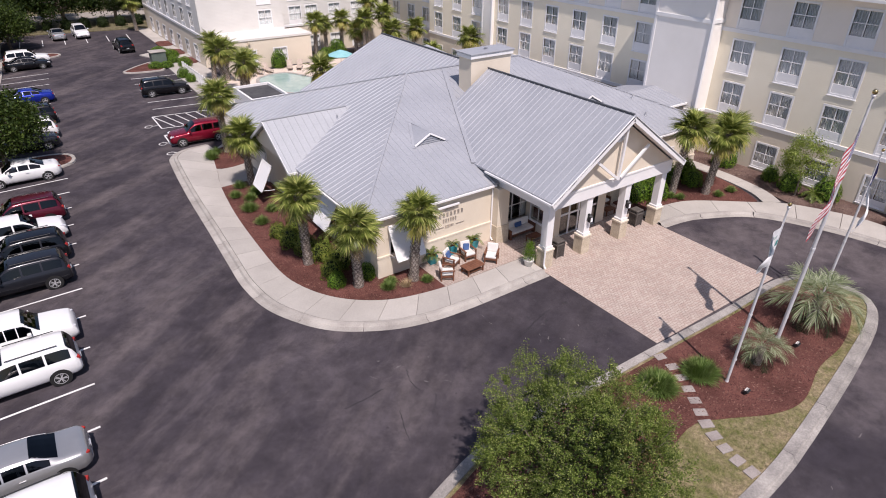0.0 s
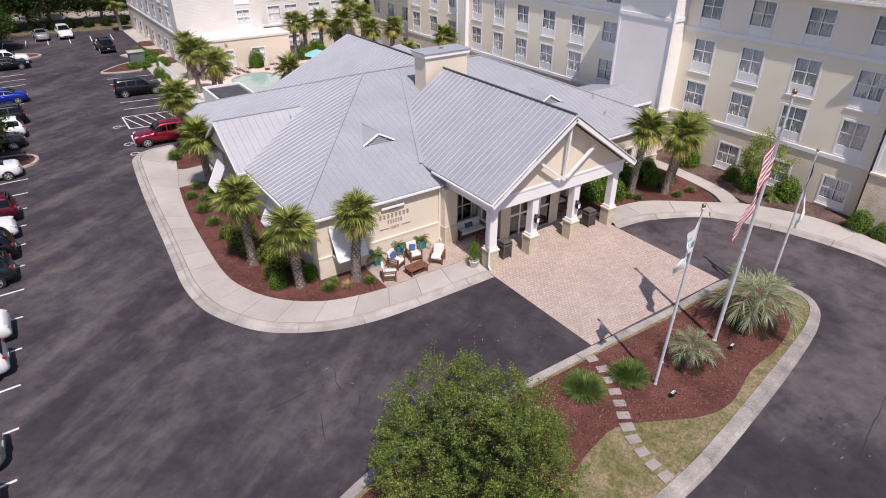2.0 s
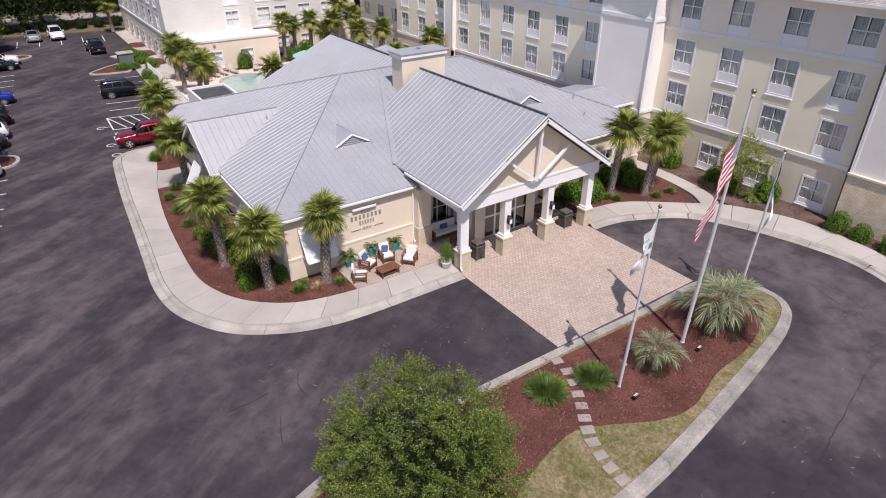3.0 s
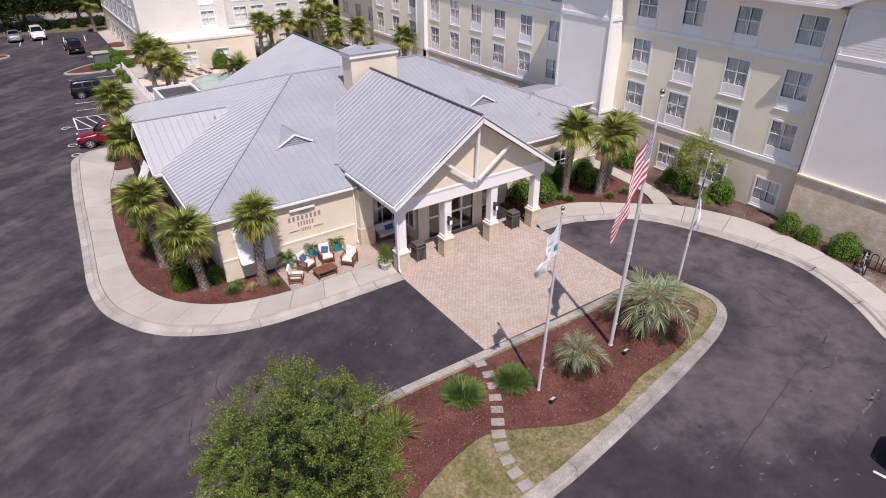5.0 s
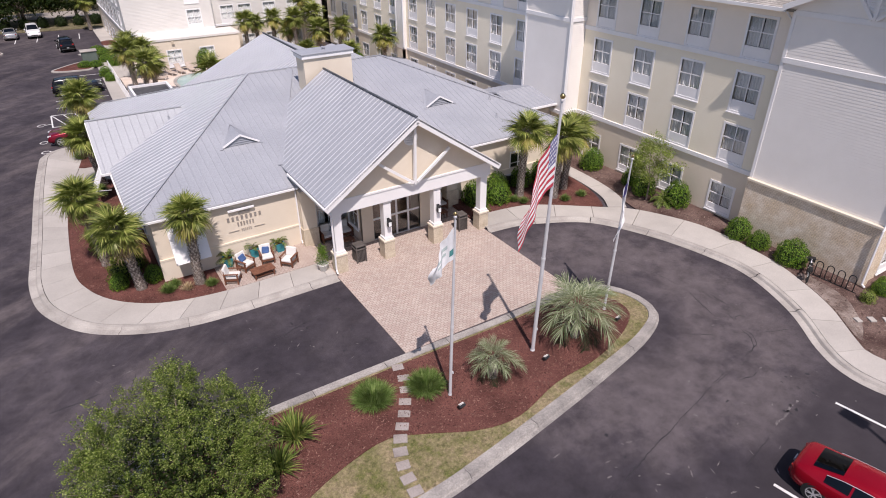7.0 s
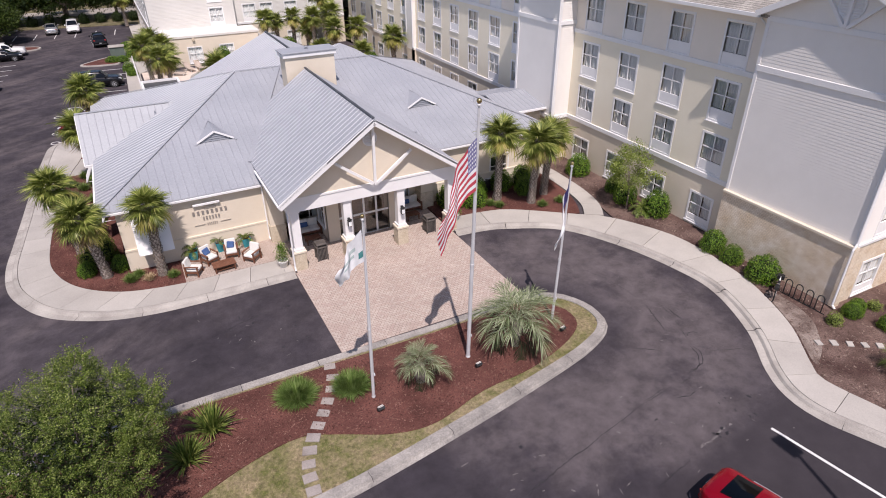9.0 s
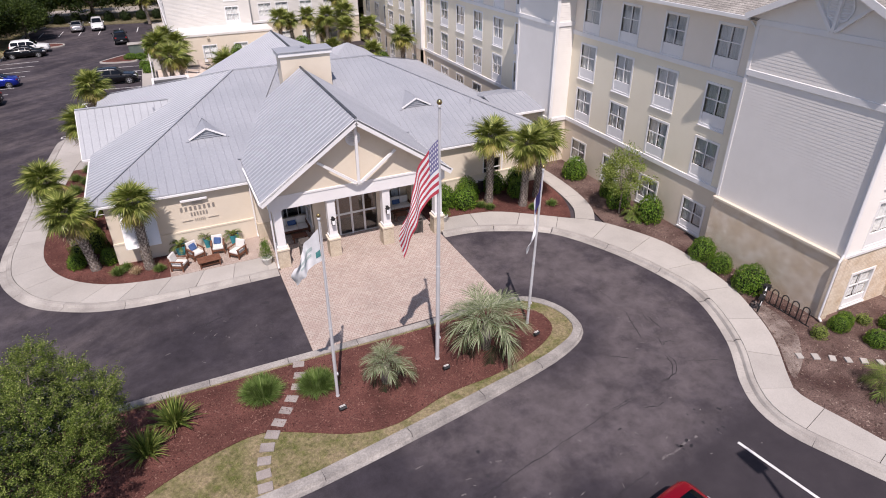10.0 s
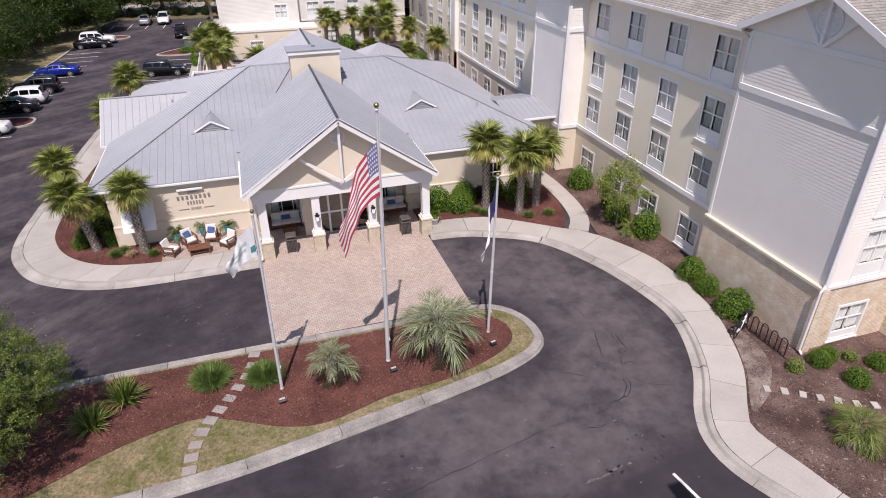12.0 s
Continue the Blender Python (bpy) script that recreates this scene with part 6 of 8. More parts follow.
# pool court and far palms
for x, y, h, s in ((-2.6, 33.0, 4.5, 1.15), (-7.7, 42.0, 4.0, 1.1), (-6.6, 43.6, 3.6, 1.1), (-8.2, 46.0, 4.6, 1.1), (-7.6, 52.0, 4.2, 1.15), (-6.4, 51.0, 3.6, 1.1), (16.7, 36.4, 4.9, 1.1),
                   (6.9, 56.3, 4.6, 1.05), (8.6, 56.6, 4.2, 0.95), (10.6, 56.2, 4.6, 1.05), (12.6, 53.5, 4.8, 1.15), (14.6, 52.0, 5.4, 1.1), (13.4, 48.0, 4.2, 1.15), (15.8, 47.0, 4.4, 1.1), (15.2, 57.0, 6.6, 1.15), (12.2, 55.2, 3.2, 1.1),
                   (-8.6, 88.6, 4.6, 1.2), (14.5, 40.5, 2.6, 1.05), (11.0, 45.5, 2.4, 1.1)):
    palm(x, y, h, (rnd(-0.4, 0.4), rnd(-0.5, 0.1)), s, 5, 26, "cabbage palm beside the hotel court", "court palms")

# island plants
_big = rosette("pindo_palm", 2.2, -10.4, 0.15, 0.95, 26, PIN, PINDO, "large arching grey-green pindo palm on the island", "palm", "island palms", 1.4, 30, 96)
_young = rosette("pindo_palm", -2.68, -10.55, 0.15, 0.56, 20, PIN, PINDO, "young grey-green pindo palm on the island", "palm", "island palms", 0.9, 26, 94)
# low dark ring of fronds paints the shade round each stem
for _r, _s, _n in ((_big, 0.9, 9), (_young, 0.55, 6)):
    for i in range(_n):
        part("dead_frond", random.choice(PIN_SHADE), CORE, _r).matrix_basis = pose(0, 0, 0.8 * _s, rnd(-20, 20), rnd(5, 25), i * 360 / _n + rnd(-15, 15)) @ Matrix.Diagonal((_s, _s, _s, 1))
clump(CLUMP, -7.65, -9.1, 0.98, "rounded tuft of ornamental grass in mulch", grp="island grass")
clump(CLUMP, -5.45, -9.6, 0.92, "rounded tuft of ornamental grass in mulch", grp="island grass")
clump(STRAP, -11.05, -9.25, 1.35, "strap-leaved lily clump in mulch", "plant", name="lily_clump")
clump(STRAP, -12.1, -10.4, 1.25, "strap-leaved lily clump in mulch", "plant", name="lily_clump")


def tree(name, x, y, h, crown_r, crown_h, clumps, per, leaf, mat, label, trunk_r=0.16, spread=0.34, z=0.1, grp="", limbs=7, share=None, size=1.0):
    """A broad tree: a forked tapered trunk and a crown of leaf clumps with gaps."""
    root = holder(name, label, "tree", grp, at=(x, y, z), rz=rnd(0, 360) if share else 0)
    if share:
        for nm, me in zip(("trunk", "crown"), share):
            part(nm, me, mat, root).matrix_basis = Matrix.Diagonal((size, size, size, 1))
        return share
    bt, bc = bmesh.new(), bmesh.new()
    c0 = Vector((0, 0, h - crown_h / 2))
    fork = Vector((0, 0, (h - crown_h) * 0.9 + 0.25))
    tube(bt, (0, 0, -0.1), fork, trunk_r * 1.25, trunk_r * 0.9, 9)
    tips = []
    for i in range(limbs):
        a = 6.2832 * i / limbs + rnd(-0.3, 0.3)
        e = c0 + Vector((math.cos(a) * crown_r * rnd(0.35, 0.75), math.sin(a) * crown_r * rnd(0.35, 0.75), crown_h * rnd(-0.15, 0.35)))
        mid = fork.lerp(e, 0.5) + Vector((rnd(-0.2, 0.2), rnd(-0.2, 0.2), 0.2))
        tube(bt, fork, mid, trunk_r * 0.6, trunk_r * 0.38, 7)
        tube(bt, mid, e, trunk_r * 0.38, trunk_r * 0.12, 6)
        tips += [mid, e]
    for i in range(clumps):
        u = rnd(-0.75, 1)
        th = rnd(0, 6.2832)
        r = math.sqrt(max(0, 1 - u * u))
        d = Vector((r * math.cos(th), r * math.sin(th), u))
        k = (0.60 + 0.4 * random.random() ** 0.5) * (1 + 0.42 * noise.noise(d * 1.9 + Vector((x, y, 0))))
        p = c0 + Vector((d.x * crown_r * k, d.y * crown_r * k, d.z * crown_h / 2 * k))
        leaf_quads(bc, p, spread * rnd(0.6, 1.2), per, leaf, 0.3)
        if i % 5 == 0:
            q = min(tips, key=lambda t: (t - p).length)
            tube(bt, q, p, trunk_r * 0.10, trunk_r * 0.03, 4, False)
    a = part("trunk", bt, WOODY, root)
    b = part("crown", bc, mat, root)
    return a.data, b.data




def live_oak(x, y, h, crown, crown_h, label):
    """A broad dense oak: lobes of leafy twigs round inner leaves coloured near black to paint the shade inside, with
    loose sprays standing out of the top.
    """
    root = holder("oak_tree", label, "tree", at=(x, y, 0.1))
    bt, bw, vs, fs = bmesh.new(), bmesh.new(), [], []
    c0 = Vector((0, 0, h - crown_h / 2))
    fork = Vector((0, 0, 1.0))
    tube(bt, (0, 0, -0.1), fork, 0.21, 0.16, 9)

    def leaf(p, s):
        a = Vector((rnd(-1, 1), rnd(-1, 1), rnd(-0.5, 0.7))).normalized()
        b = a.cross(Vector((rnd(-1, 1), rnd(-1, 1), rnd(-0.2, 1)))).normalized()
        a, b = a * s, b * s * 0.42
        n = len(vs)
        vs.extend((p - a, p + b, p + a, p - b))
        fs.append((n, n + 1, n + 2, n + 3))

    lobes = []
    for i in range(54):
        u = 1 - 1.55 * (i + 0.5) / 54
        th = i * 2.39996 + rnd(-0.25, 0.25)
        r = math.sqrt(max(0, 1 - u * u))
        k = rnd(0.58, 0.86)
        d = Vector((r * math.cos(th), r * math.sin(th), u))
        lobes.append((c0 + Vector((d.x * crown[0] * k, d.y * crown[1] * k, d.z * crown_h / 2 * k)), rnd(0.5, 0.98), d))
    for q, r in (((-2.4, 0.95, 3.5), 0.62), ((-2.1, 1.7, 2.8), 0.6), ((-2.5, 0.4, 2.6), 0.6), ((-0.6, 2.9, 3.7), 0.65), ((0.7, 1.5, 5.0), 0.55)):
        lobes.append((Vector(q), r, Vector((q[0], q[1], 0.4)).normalized()))
    for i, (c, r, d) in enumerate(lobes):
        if i % 3 == 0:
            mid = fork.lerp(c, 0.5) + Vector((rnd(-0.2, 0.2), rnd(-0.2, 0.2), 0.15))
            tube(bt, fork, mid, 0.08, 0.05, 6)
            tube(bt, mid, c, 0.05, 0.02, 5)
        for j in range(30):
            e = (Vector((random.gauss(0, 1), random.gauss(0, 1), random.gauss(0, 1))) + d * 0.7 + Vector((0, 0, 0.25))).normalized()
            base = c + e * r * rnd(0.35, 0.75)
            tip = c + e * r * rnd(0.85, 1.28) + Vector((0, 0, rnd(-0.05, 0.1)))
            if j % 5 == 0:
                tube(bw, base, tip, 0.008, 0.003, 3, False)
            for m in range(68):
                t = random.random() ** 0.7
                leaf(base.lerp(tip, t) + Vector((random.gauss(0, 0.055), random.gauss(0, 0.055), random.gauss(0, 0.045))), rnd(0.020, 0.038))
    for i in range(120):
        c, r, d = random.choice(lobes[:40])
        e = (d + Vector((rnd(-0.4, 0.4), rnd(-0.4, 0.4), rnd(0.3, 1.0)))).normalized()
        a, b = c + e * r * 0.8, c + e * (r + rnd(0.15, 0.6))
        tube(bw, a, b, 0.010, 0.003, 3, False)
        for m in range(46):
            leaf(a.lerp(b, random.random()) + Vector((random.gauss(0, 0.05), random.gauss(0, 0.05), random.gauss(0, 0.05))), rnd(0.026, 0.045))
    # inner leaves: the crown's shade is put into their near-black colour
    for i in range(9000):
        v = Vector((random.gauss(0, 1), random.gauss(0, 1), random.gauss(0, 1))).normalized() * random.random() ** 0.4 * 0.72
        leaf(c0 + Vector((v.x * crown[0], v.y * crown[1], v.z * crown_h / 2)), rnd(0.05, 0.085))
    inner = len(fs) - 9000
    part("trunk", bt, WOODY, root)
    part("twig_mass", bw, WOODY, root)["kind"] = "stuff"
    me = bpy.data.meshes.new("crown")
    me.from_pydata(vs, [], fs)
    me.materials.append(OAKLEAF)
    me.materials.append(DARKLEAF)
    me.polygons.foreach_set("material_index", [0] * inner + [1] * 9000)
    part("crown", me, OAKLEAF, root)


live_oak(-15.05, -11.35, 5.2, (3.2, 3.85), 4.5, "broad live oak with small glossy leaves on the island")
tree("young_tree", 16.55, -2.0, 4.2, 1.35, 2.9, 64, 110, 0.06, YOUNG, "slim young tree with airy bright leaves", 0.05, 0.22, limbs=5)
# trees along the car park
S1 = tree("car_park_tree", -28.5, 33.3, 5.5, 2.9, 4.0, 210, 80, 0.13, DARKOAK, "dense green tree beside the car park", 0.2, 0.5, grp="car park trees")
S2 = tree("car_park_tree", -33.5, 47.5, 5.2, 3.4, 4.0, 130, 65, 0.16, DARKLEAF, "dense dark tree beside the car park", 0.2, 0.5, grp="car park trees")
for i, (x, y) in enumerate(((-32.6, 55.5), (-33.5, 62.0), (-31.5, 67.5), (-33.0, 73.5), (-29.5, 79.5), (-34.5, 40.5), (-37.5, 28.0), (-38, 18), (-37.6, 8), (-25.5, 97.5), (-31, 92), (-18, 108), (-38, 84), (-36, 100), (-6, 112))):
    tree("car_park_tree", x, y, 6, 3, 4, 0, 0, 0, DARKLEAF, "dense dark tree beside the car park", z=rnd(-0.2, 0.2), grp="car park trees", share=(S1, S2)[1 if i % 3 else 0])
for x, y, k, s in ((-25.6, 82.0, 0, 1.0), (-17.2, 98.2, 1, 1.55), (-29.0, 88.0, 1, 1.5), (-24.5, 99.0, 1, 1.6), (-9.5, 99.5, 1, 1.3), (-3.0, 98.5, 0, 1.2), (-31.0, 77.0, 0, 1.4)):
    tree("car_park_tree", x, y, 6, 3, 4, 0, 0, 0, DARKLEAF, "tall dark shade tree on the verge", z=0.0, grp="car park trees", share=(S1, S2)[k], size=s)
# far woods as one mass
_bw = bmesh.new()
for i in range(900):
    x = rnd(-120, 70)
    y = 116 + abs(random.gauss(0, 10)) + 0.02 * abs(x)
    leaf_quads(_bw, (x, y, abs(random.gauss(0, 5.5)) + 1.0), 1.3, 26, 0.55, 0.2)
for i in range(260):
    leaf_quads(_bw, (-62 - abs(random.gauss(0, 8)), rnd(-40, 118), abs(random.gauss(0, 4.5)) + 1.0), 1.3, 26, 0.55, 0.2)
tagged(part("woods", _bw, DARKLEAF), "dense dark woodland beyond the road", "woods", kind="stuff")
# verge, far road, hedge row
structure("verge", prism(bmesh.new(), [(-60, 96.5), (-24.5, 93.7), (-6.8, 90.7), (60, 90.7), (60, 103), (-60, 106)], -0.04, 0.06), FIELD, "dry mown verge behind the car park", "lawn")
structure("road_far", prism(bmesh.new(), [(-120, 107), (70, 103), (70, 111), (-120, 115)], -0.05, 0.02), FARPAVE, "pale concrete road beyond the verge", "road")
structure("road_west", prism(bmesh.new(), [(-58, -60), (-38.5, -60), (-37.5, 20), (-35.8, 70), (-39, 106), (-62, 108)], -0.05, 0.02), FARPAVE, "pale concrete road beside the car park", "road")
structure("verge_west", prism(bmesh.new(), [(-36.9, -50), (-33.0, -1), (-30.2, 40), (-27.6, 66), (-26.6, 88), (-24.5, 93.5), (-39, 97), (-35.8, 70), (-37.5, 20), (-38.5, -60)], -0.05, 0.09), LAWN, "mown grass strip beside the car park", "lawn")
structure("kerb_west", sweep(spline([(-33.2, -4), (-30.2, 40), (-27.6, 66), (-26.6, 88), (-24.5, 93.5)], 2.0), [(-0.15, 0.0), (-0.15, 0.13), (0.1, 0.13), (0.1, 0.0)][::-1]), KERB, "plain concrete kerb", "kerb")
for i in range(14):
    shrub("dark", -25 + i * 2.55, 96.4 - i * 0.28, 0.8, 1.55, "round dark clipped hedge shrub on the verge", "verge hedge")

# shrubs in the beds
for x, y, r, h in ((-15.5, 11.2, 0.62, 1.1), (-15.1, 9.9, 0.66, 1.2), (-14.6, 8.6, 0.62, 1.3), (-15.0, 6.7, 0.6, 1.1), (-14.6, 12.5, 0.6, 1.2), (-15.7, 12.6, 0.5, 0.9), (-14.2, 7.3, 0.6, 1.4)):
    shrub("shrub", x, y, r, h, "loose green shrub in mulch below the lobby wall", "lobby shrubs")
for x, y, r, h in ((-13.5, 5.5, 0.45, 0.9), (-15.2, 5.7, 0.5, 0.8)):
    shrub("hedge", x, y, r, h, "glossy green shrub under the palms", "lobby shrubs")
for x, y in ((-15.9, 17.0), (-15.3, 18.6), (-15.9, 14.8), (-14.7, 16.2), (-16.0, 19.6), (-14.6, 19.4), (-15.1, 28.4), (-15.2, 27.6), (-14.6, 28.6), (-15.2, 21.0)):
    clump(SMALL_CLUMP, x, y, rnd(1.0, 1.4), "tufted green grass in mulch", grp="bed grass")
for x, y in ((-12.7, 4.3), (-11.0, 3.35), (-13.1, 3.9)):
    clump(SMALL_CLUMP, x, y, rnd(0.75, 0.95), "tufted green grass in mulch", grp="bed grass")
for x, y in ((9.3, 2.2), (11.9, 0.95), (13.3, 0.9), (8.9, 2.7)):
    clump(SMALL_CLUMP, x, y, rnd(0.7, 0.9), "tufted green grass under the palms", grp="bed grass")
clump(DRY_CLUMP, -12.2, 3.55, 1.15, "dry straw-coloured grass tuft", grp="bed grass")
for x, y, r, h in ((6.6, 4.0, 0.95, 1.5), (7.9, 3.3, 0.9, 1.4), (8.6, 4.3, 0.85, 1.5), (10.9, 4.6, 0.8, 1.4), (12.6, 4.4, 0.8, 1.5), (12.0, 3.2, 0.7, 1.2)):
    shrub("hedge", x, y, r, h, "glossy rounded hedge shrub below the lobby wall", "entrance shrubs")
for x, y, r, h in ((17.4, 4.15, 0.9, 1.5), (17.6, -3.55, 0.85, 1.6), (17.1, -1.2, 0.75, 1.5), (17.1, -8.55, 0.70, 1.25), (17.03, -9.95, 0.58, 1.0), (16.98, -11.95, 0.86, 1.35), (17.6, 0.5, 0.6, 1.1)):
    shrub("hedge", x, y, r, h, "bright green clipped shrub along the hotel wall", "hotel shrubs")
for x, y, r, h, k in ((18.62, -16.1, 0.42, 0.65, "hedge"), (18.0, -16.25, 0.46, 0.7, "hedge"), (18.5, -17.75, 0.50, 0.75, "hedge"), (16.65, -16.25, 0.34, 0.6, "young"), (19.6, -16.4, 0.36, 0.4, "young"), (20.3, -17.2, 0.45, 0.7, "hedge")):
    shrub(k, x, y, r, h, "small green shrub in the faded mulch bed", "hotel shrubs")
rosette("sago_palm", 16.95, -3.0, 0.12, 1.0, 30, SAG, SAGO, "low dark-green sago palm in mulch", "plant", "", 0.3, 0, 75)
PIN_G = [mesh_of("frond", arched_fan(1.5, 24, 0.62, a), SAGO) for a in (70, 95)]
rosette("pindo_palm", 15.9, -20.0, 0.12, 0.78, 22, PIN_G, SAGO, "young green palm in the faded mulch bed", "palm", "", 0.5, 0, 85)
for x, y, r, h in ((-8.6, 60.5, 0.8, 1.1), (-9.4, 63.5, 0.9, 0.8), (-8.9, 67, 1.2, 0.9), (-11.8, 61.6, 0.8, 0.7), (-10.6, 61.2, 0.8, 0.7), (-9.6, 69.5, 1.0, 0.9), (-10.2, 55, 0.7, 1.1), (-10.0, 52.6, 0.6, 0.9), (0.8, 53.6, 1.0, 2.0), (9.6, 55.6, 1.1, 2.0), (7.6, 54.6, 1.0, 1.4), (12.0, 46.0, 1.2, 1.6), (16.6, 44.0, 1.2, 1.5), (-8.2, 38.6, 0.7, 1.2), (-9.7, 33.0, 0.7, 1.0)):
    shrub("hedge", x, y, r, h, "green shrub beside the pool court", "court shrubs")

# ---- flag poles ----
RED = surf("flag_red", (0.46, 0.05, 0.075), (0.54, 0.07, 0.095), 4.0, 60.0, 0.85, 0.1, 0.0)
WHITE_C = surf("flag_white", (0.74, 0.74, 0.74), (0.82, 0.82, 0.82), 4.0, 60.0, 0.85, 0.06, 0.0)
NAVY = surf("flag_navy", (0.035, 0.03, 0.12), (0.05, 0.045, 0.16), 4.0, 60.0, 0.85, 0.1, 0.0)
# paled blue: light coming through the cloth is put into the colour
CANTON = surf("flag_backlit_blue", (0.15, 0.14, 0.28), (0.22, 0.21, 0.36), 6.0, 30.0, 0.85, 0.2, 0.0)
SEAGREEN = surf("flag_teal", (0.05, 0.22, 0.22), (0.08, 0.28, 0.27), 4.0, 60.0, 0.85, 0.1, 0.0)

PALE_G = surf("flag_pale_green", (0.42, 0.50, 0.48), (0.48, 0.56, 0.54), 4.0, 60.0, 0.85, 0.06, 0.0)


def flag_pole(x, y, h, r, label):
    root = holder("flag_pole", label, "flag pole", "flag poles", at=(x, y, 0.14))
    root.matrix_basis = pose(x, y, 0.14, 1.3, 0.6, 0)
    bm = lathe(bmesh.new(), [(r, -0.05), (r * 0.95, h * 0.35), (r * 0.5, h)], 18)
    part("pole", bm, STEEL, root)
    part("collar", lathe(bmesh.new(), [(r * 1.25, 0), (r * 1.22, 0.05), (r * 1.02, 0.07)], 16), STEEL, root)
    bm = bmesh.new()
    bmesh.ops.create_uvsphere(bm, u_segments=14, v_segments=10, radius=r * 1.15, matrix=pose(0, 0, h + 0.11 + r))
    smooth(part("finial", bm, GOLD, root, "gold ball"))
    part("truck", lathe(bmesh.new(), [(r * 0.5, 0), (r * 0.95, 0.02), (r * 0.95, 0.07), (r * 0.4, 0.11)], 12, (0, 0, h)), STEEL, root)
    part("halyard", tube(bmesh.new(), (r * 1.1, 0.01, 1.2), (r * 0.8, 0.01, h - 0.1), 0.008, 0.008, 5), TRIM, root)
    part("joint_band", lathe(bmesh.new(), [(r * 0.98, 0), (r * 1.06, 0.01), (r * 1.06, 0.11), (r * 0.95, 0.12)], 16, (0, 0, h * 0.42)), STEEL, root)
    part("cleat", new_box(r * 0.9, r * 0.9 + 0.05, -0.06, 0.06, 1.15, 1.25, bevel=0.01), STEEL, root)
    return root


def flag(x, y, z, fly, hoist, way, pattern, label, sag=1.9, name="flag", spread=0.42, early=0.6, late=0.55, gather=0.35):
    """A slack flag: it hangs from the pole in folds, its fly end trailing down the way the light wind blows."""
    root = holder(name, label, "flag", "flags", at=(x, y, z))
    d = Vector((way[0], way[1], 0)).normalized()
    s = Vector((-d.y, d.x, 0))

    def P(u, v):
        fold = math.sin(u * 9.0 + v * 2.2) * 0.16 * u + math.sin(u * 21 + 1.0) * 0.06 * u
        return d * (0.06 + u * fly * spread + 0.10 * math.sin(v * 5 + u * 6) * u) + s * fold + Vector((0, 0, -v * hoist * (1 - gather * u) - u * u * sag * late - u * sag * early))

    for name2, mat, u0, u1, v0, v1, *lay in pattern:
        bm = bmesh.new()
        nu, nv = max(2, int((u1 - u0) * 28)), max(2, int((v1 - v0) * 16))
        off = s * lay[0] if lay else Vector((0, 0, 0))
        g = [[bm.verts.new(P(u0 + (u1 - u0) * i / nu, v0 + (v1 - v0) * j / nv) + off) for j in range(nv + 1)] for i in range(nu + 1)]
        for i in range(nu):
            for j in range(nv):
                bm.faces.new((g[i][j], g[i + 1][j], g[i + 1][j + 1], g[i][j + 1]))
        smooth(part(name2, bm, mat, root))
    return root


flag_pole(-4.81, -10.49, 8.28, 0.066, "brushed metal flag pole with a gold ball")
flag_pole(-0.11, -10.12, 11.5, 0.088, "tall brushed metal flag pole with a gold ball")
flag_pole(4.9, -9.6, 8.0, 0.066, "brushed metal flag pole with a gold ball")
STRIPES = [("stripe", RED if k % 2 == 0 else WHITE_C, 0.24 if k < 7 else 0.0, 1.0, k / 13, (k + 1) / 13) for k in range(13)] + [("canton", CANTON, 0.0, 0.24, 0.0, 7 / 13)] + [("star", WHITE_C, 0.02 + 0.045 * i, 0.042 + 0.045 * i, 0.03 + 0.085 * j, 0.068 + 0.085 * j, o) for i in range(5) for j in range(6) for o in (-0.006, 0.006)]
us = flag(0.0, -10.4, 10.5, 2.9, 2.1, (-1.0, -0.12), STRIPES, "slack national flag of red and white stripes and a blue canton", 2.9, spread=0.56, early=0.28, late=0.72, gather=0.2)
flag(-4.74, -10.68, 8.1, 1.75, 1.3, (-0.95, -0.2), [("cloth", WHITE_C, 0, 1, 0, 1)] + [("mark", m_, a_, b_, c_, d_, o_) for m_, a_, b_, c_, d_ in ((SEAGREEN, 0.02, 0.2, 0.62, 0.82), (PALE_G, 0.3, 0.8, 0.30, 0.42), (PALE_G, 0.36, 0.74, 0.52, 0.62)) for o_ in (-0.012, 0.012)], "slack white flag with a faint green mark", 1.05, spread=0.62)
flag(4.97, -9.78, 7.9, 1.7, 1.2, (-0.8, -0.5), [("band", NAVY, 0, 0.42, 0, 1), ("cloth", WHITE_C, 0.42, 1, 0, 1)], "slack flag, dark blue at the hoist and white beyond", 2.4)

for x, y, rz in ((-4.85, -11.4, 8), (-0.06, -10.98, 8), (4.75, -10.65, 12)):
    u = holder("spotlight", "small black ground spotlight in the mulch", "light", "ground spotlights", at=(x, y, 0.15), rz=rz)
    part("head", boxm(bmesh.new(), pose(0, 0, 0.16, 40), 0.3, 0.14, 0.16), BLACK, u)
    part("stake", tube(bmesh.new(), (0, 0, -0.05), (0, 0, 0.14), 0.02), BLACK, u)
    part("lens", boxm(bmesh.new(), pose(0, 0.02, 0.245, -12), 0.24, 0.10, 0.012), CUSHION, u)


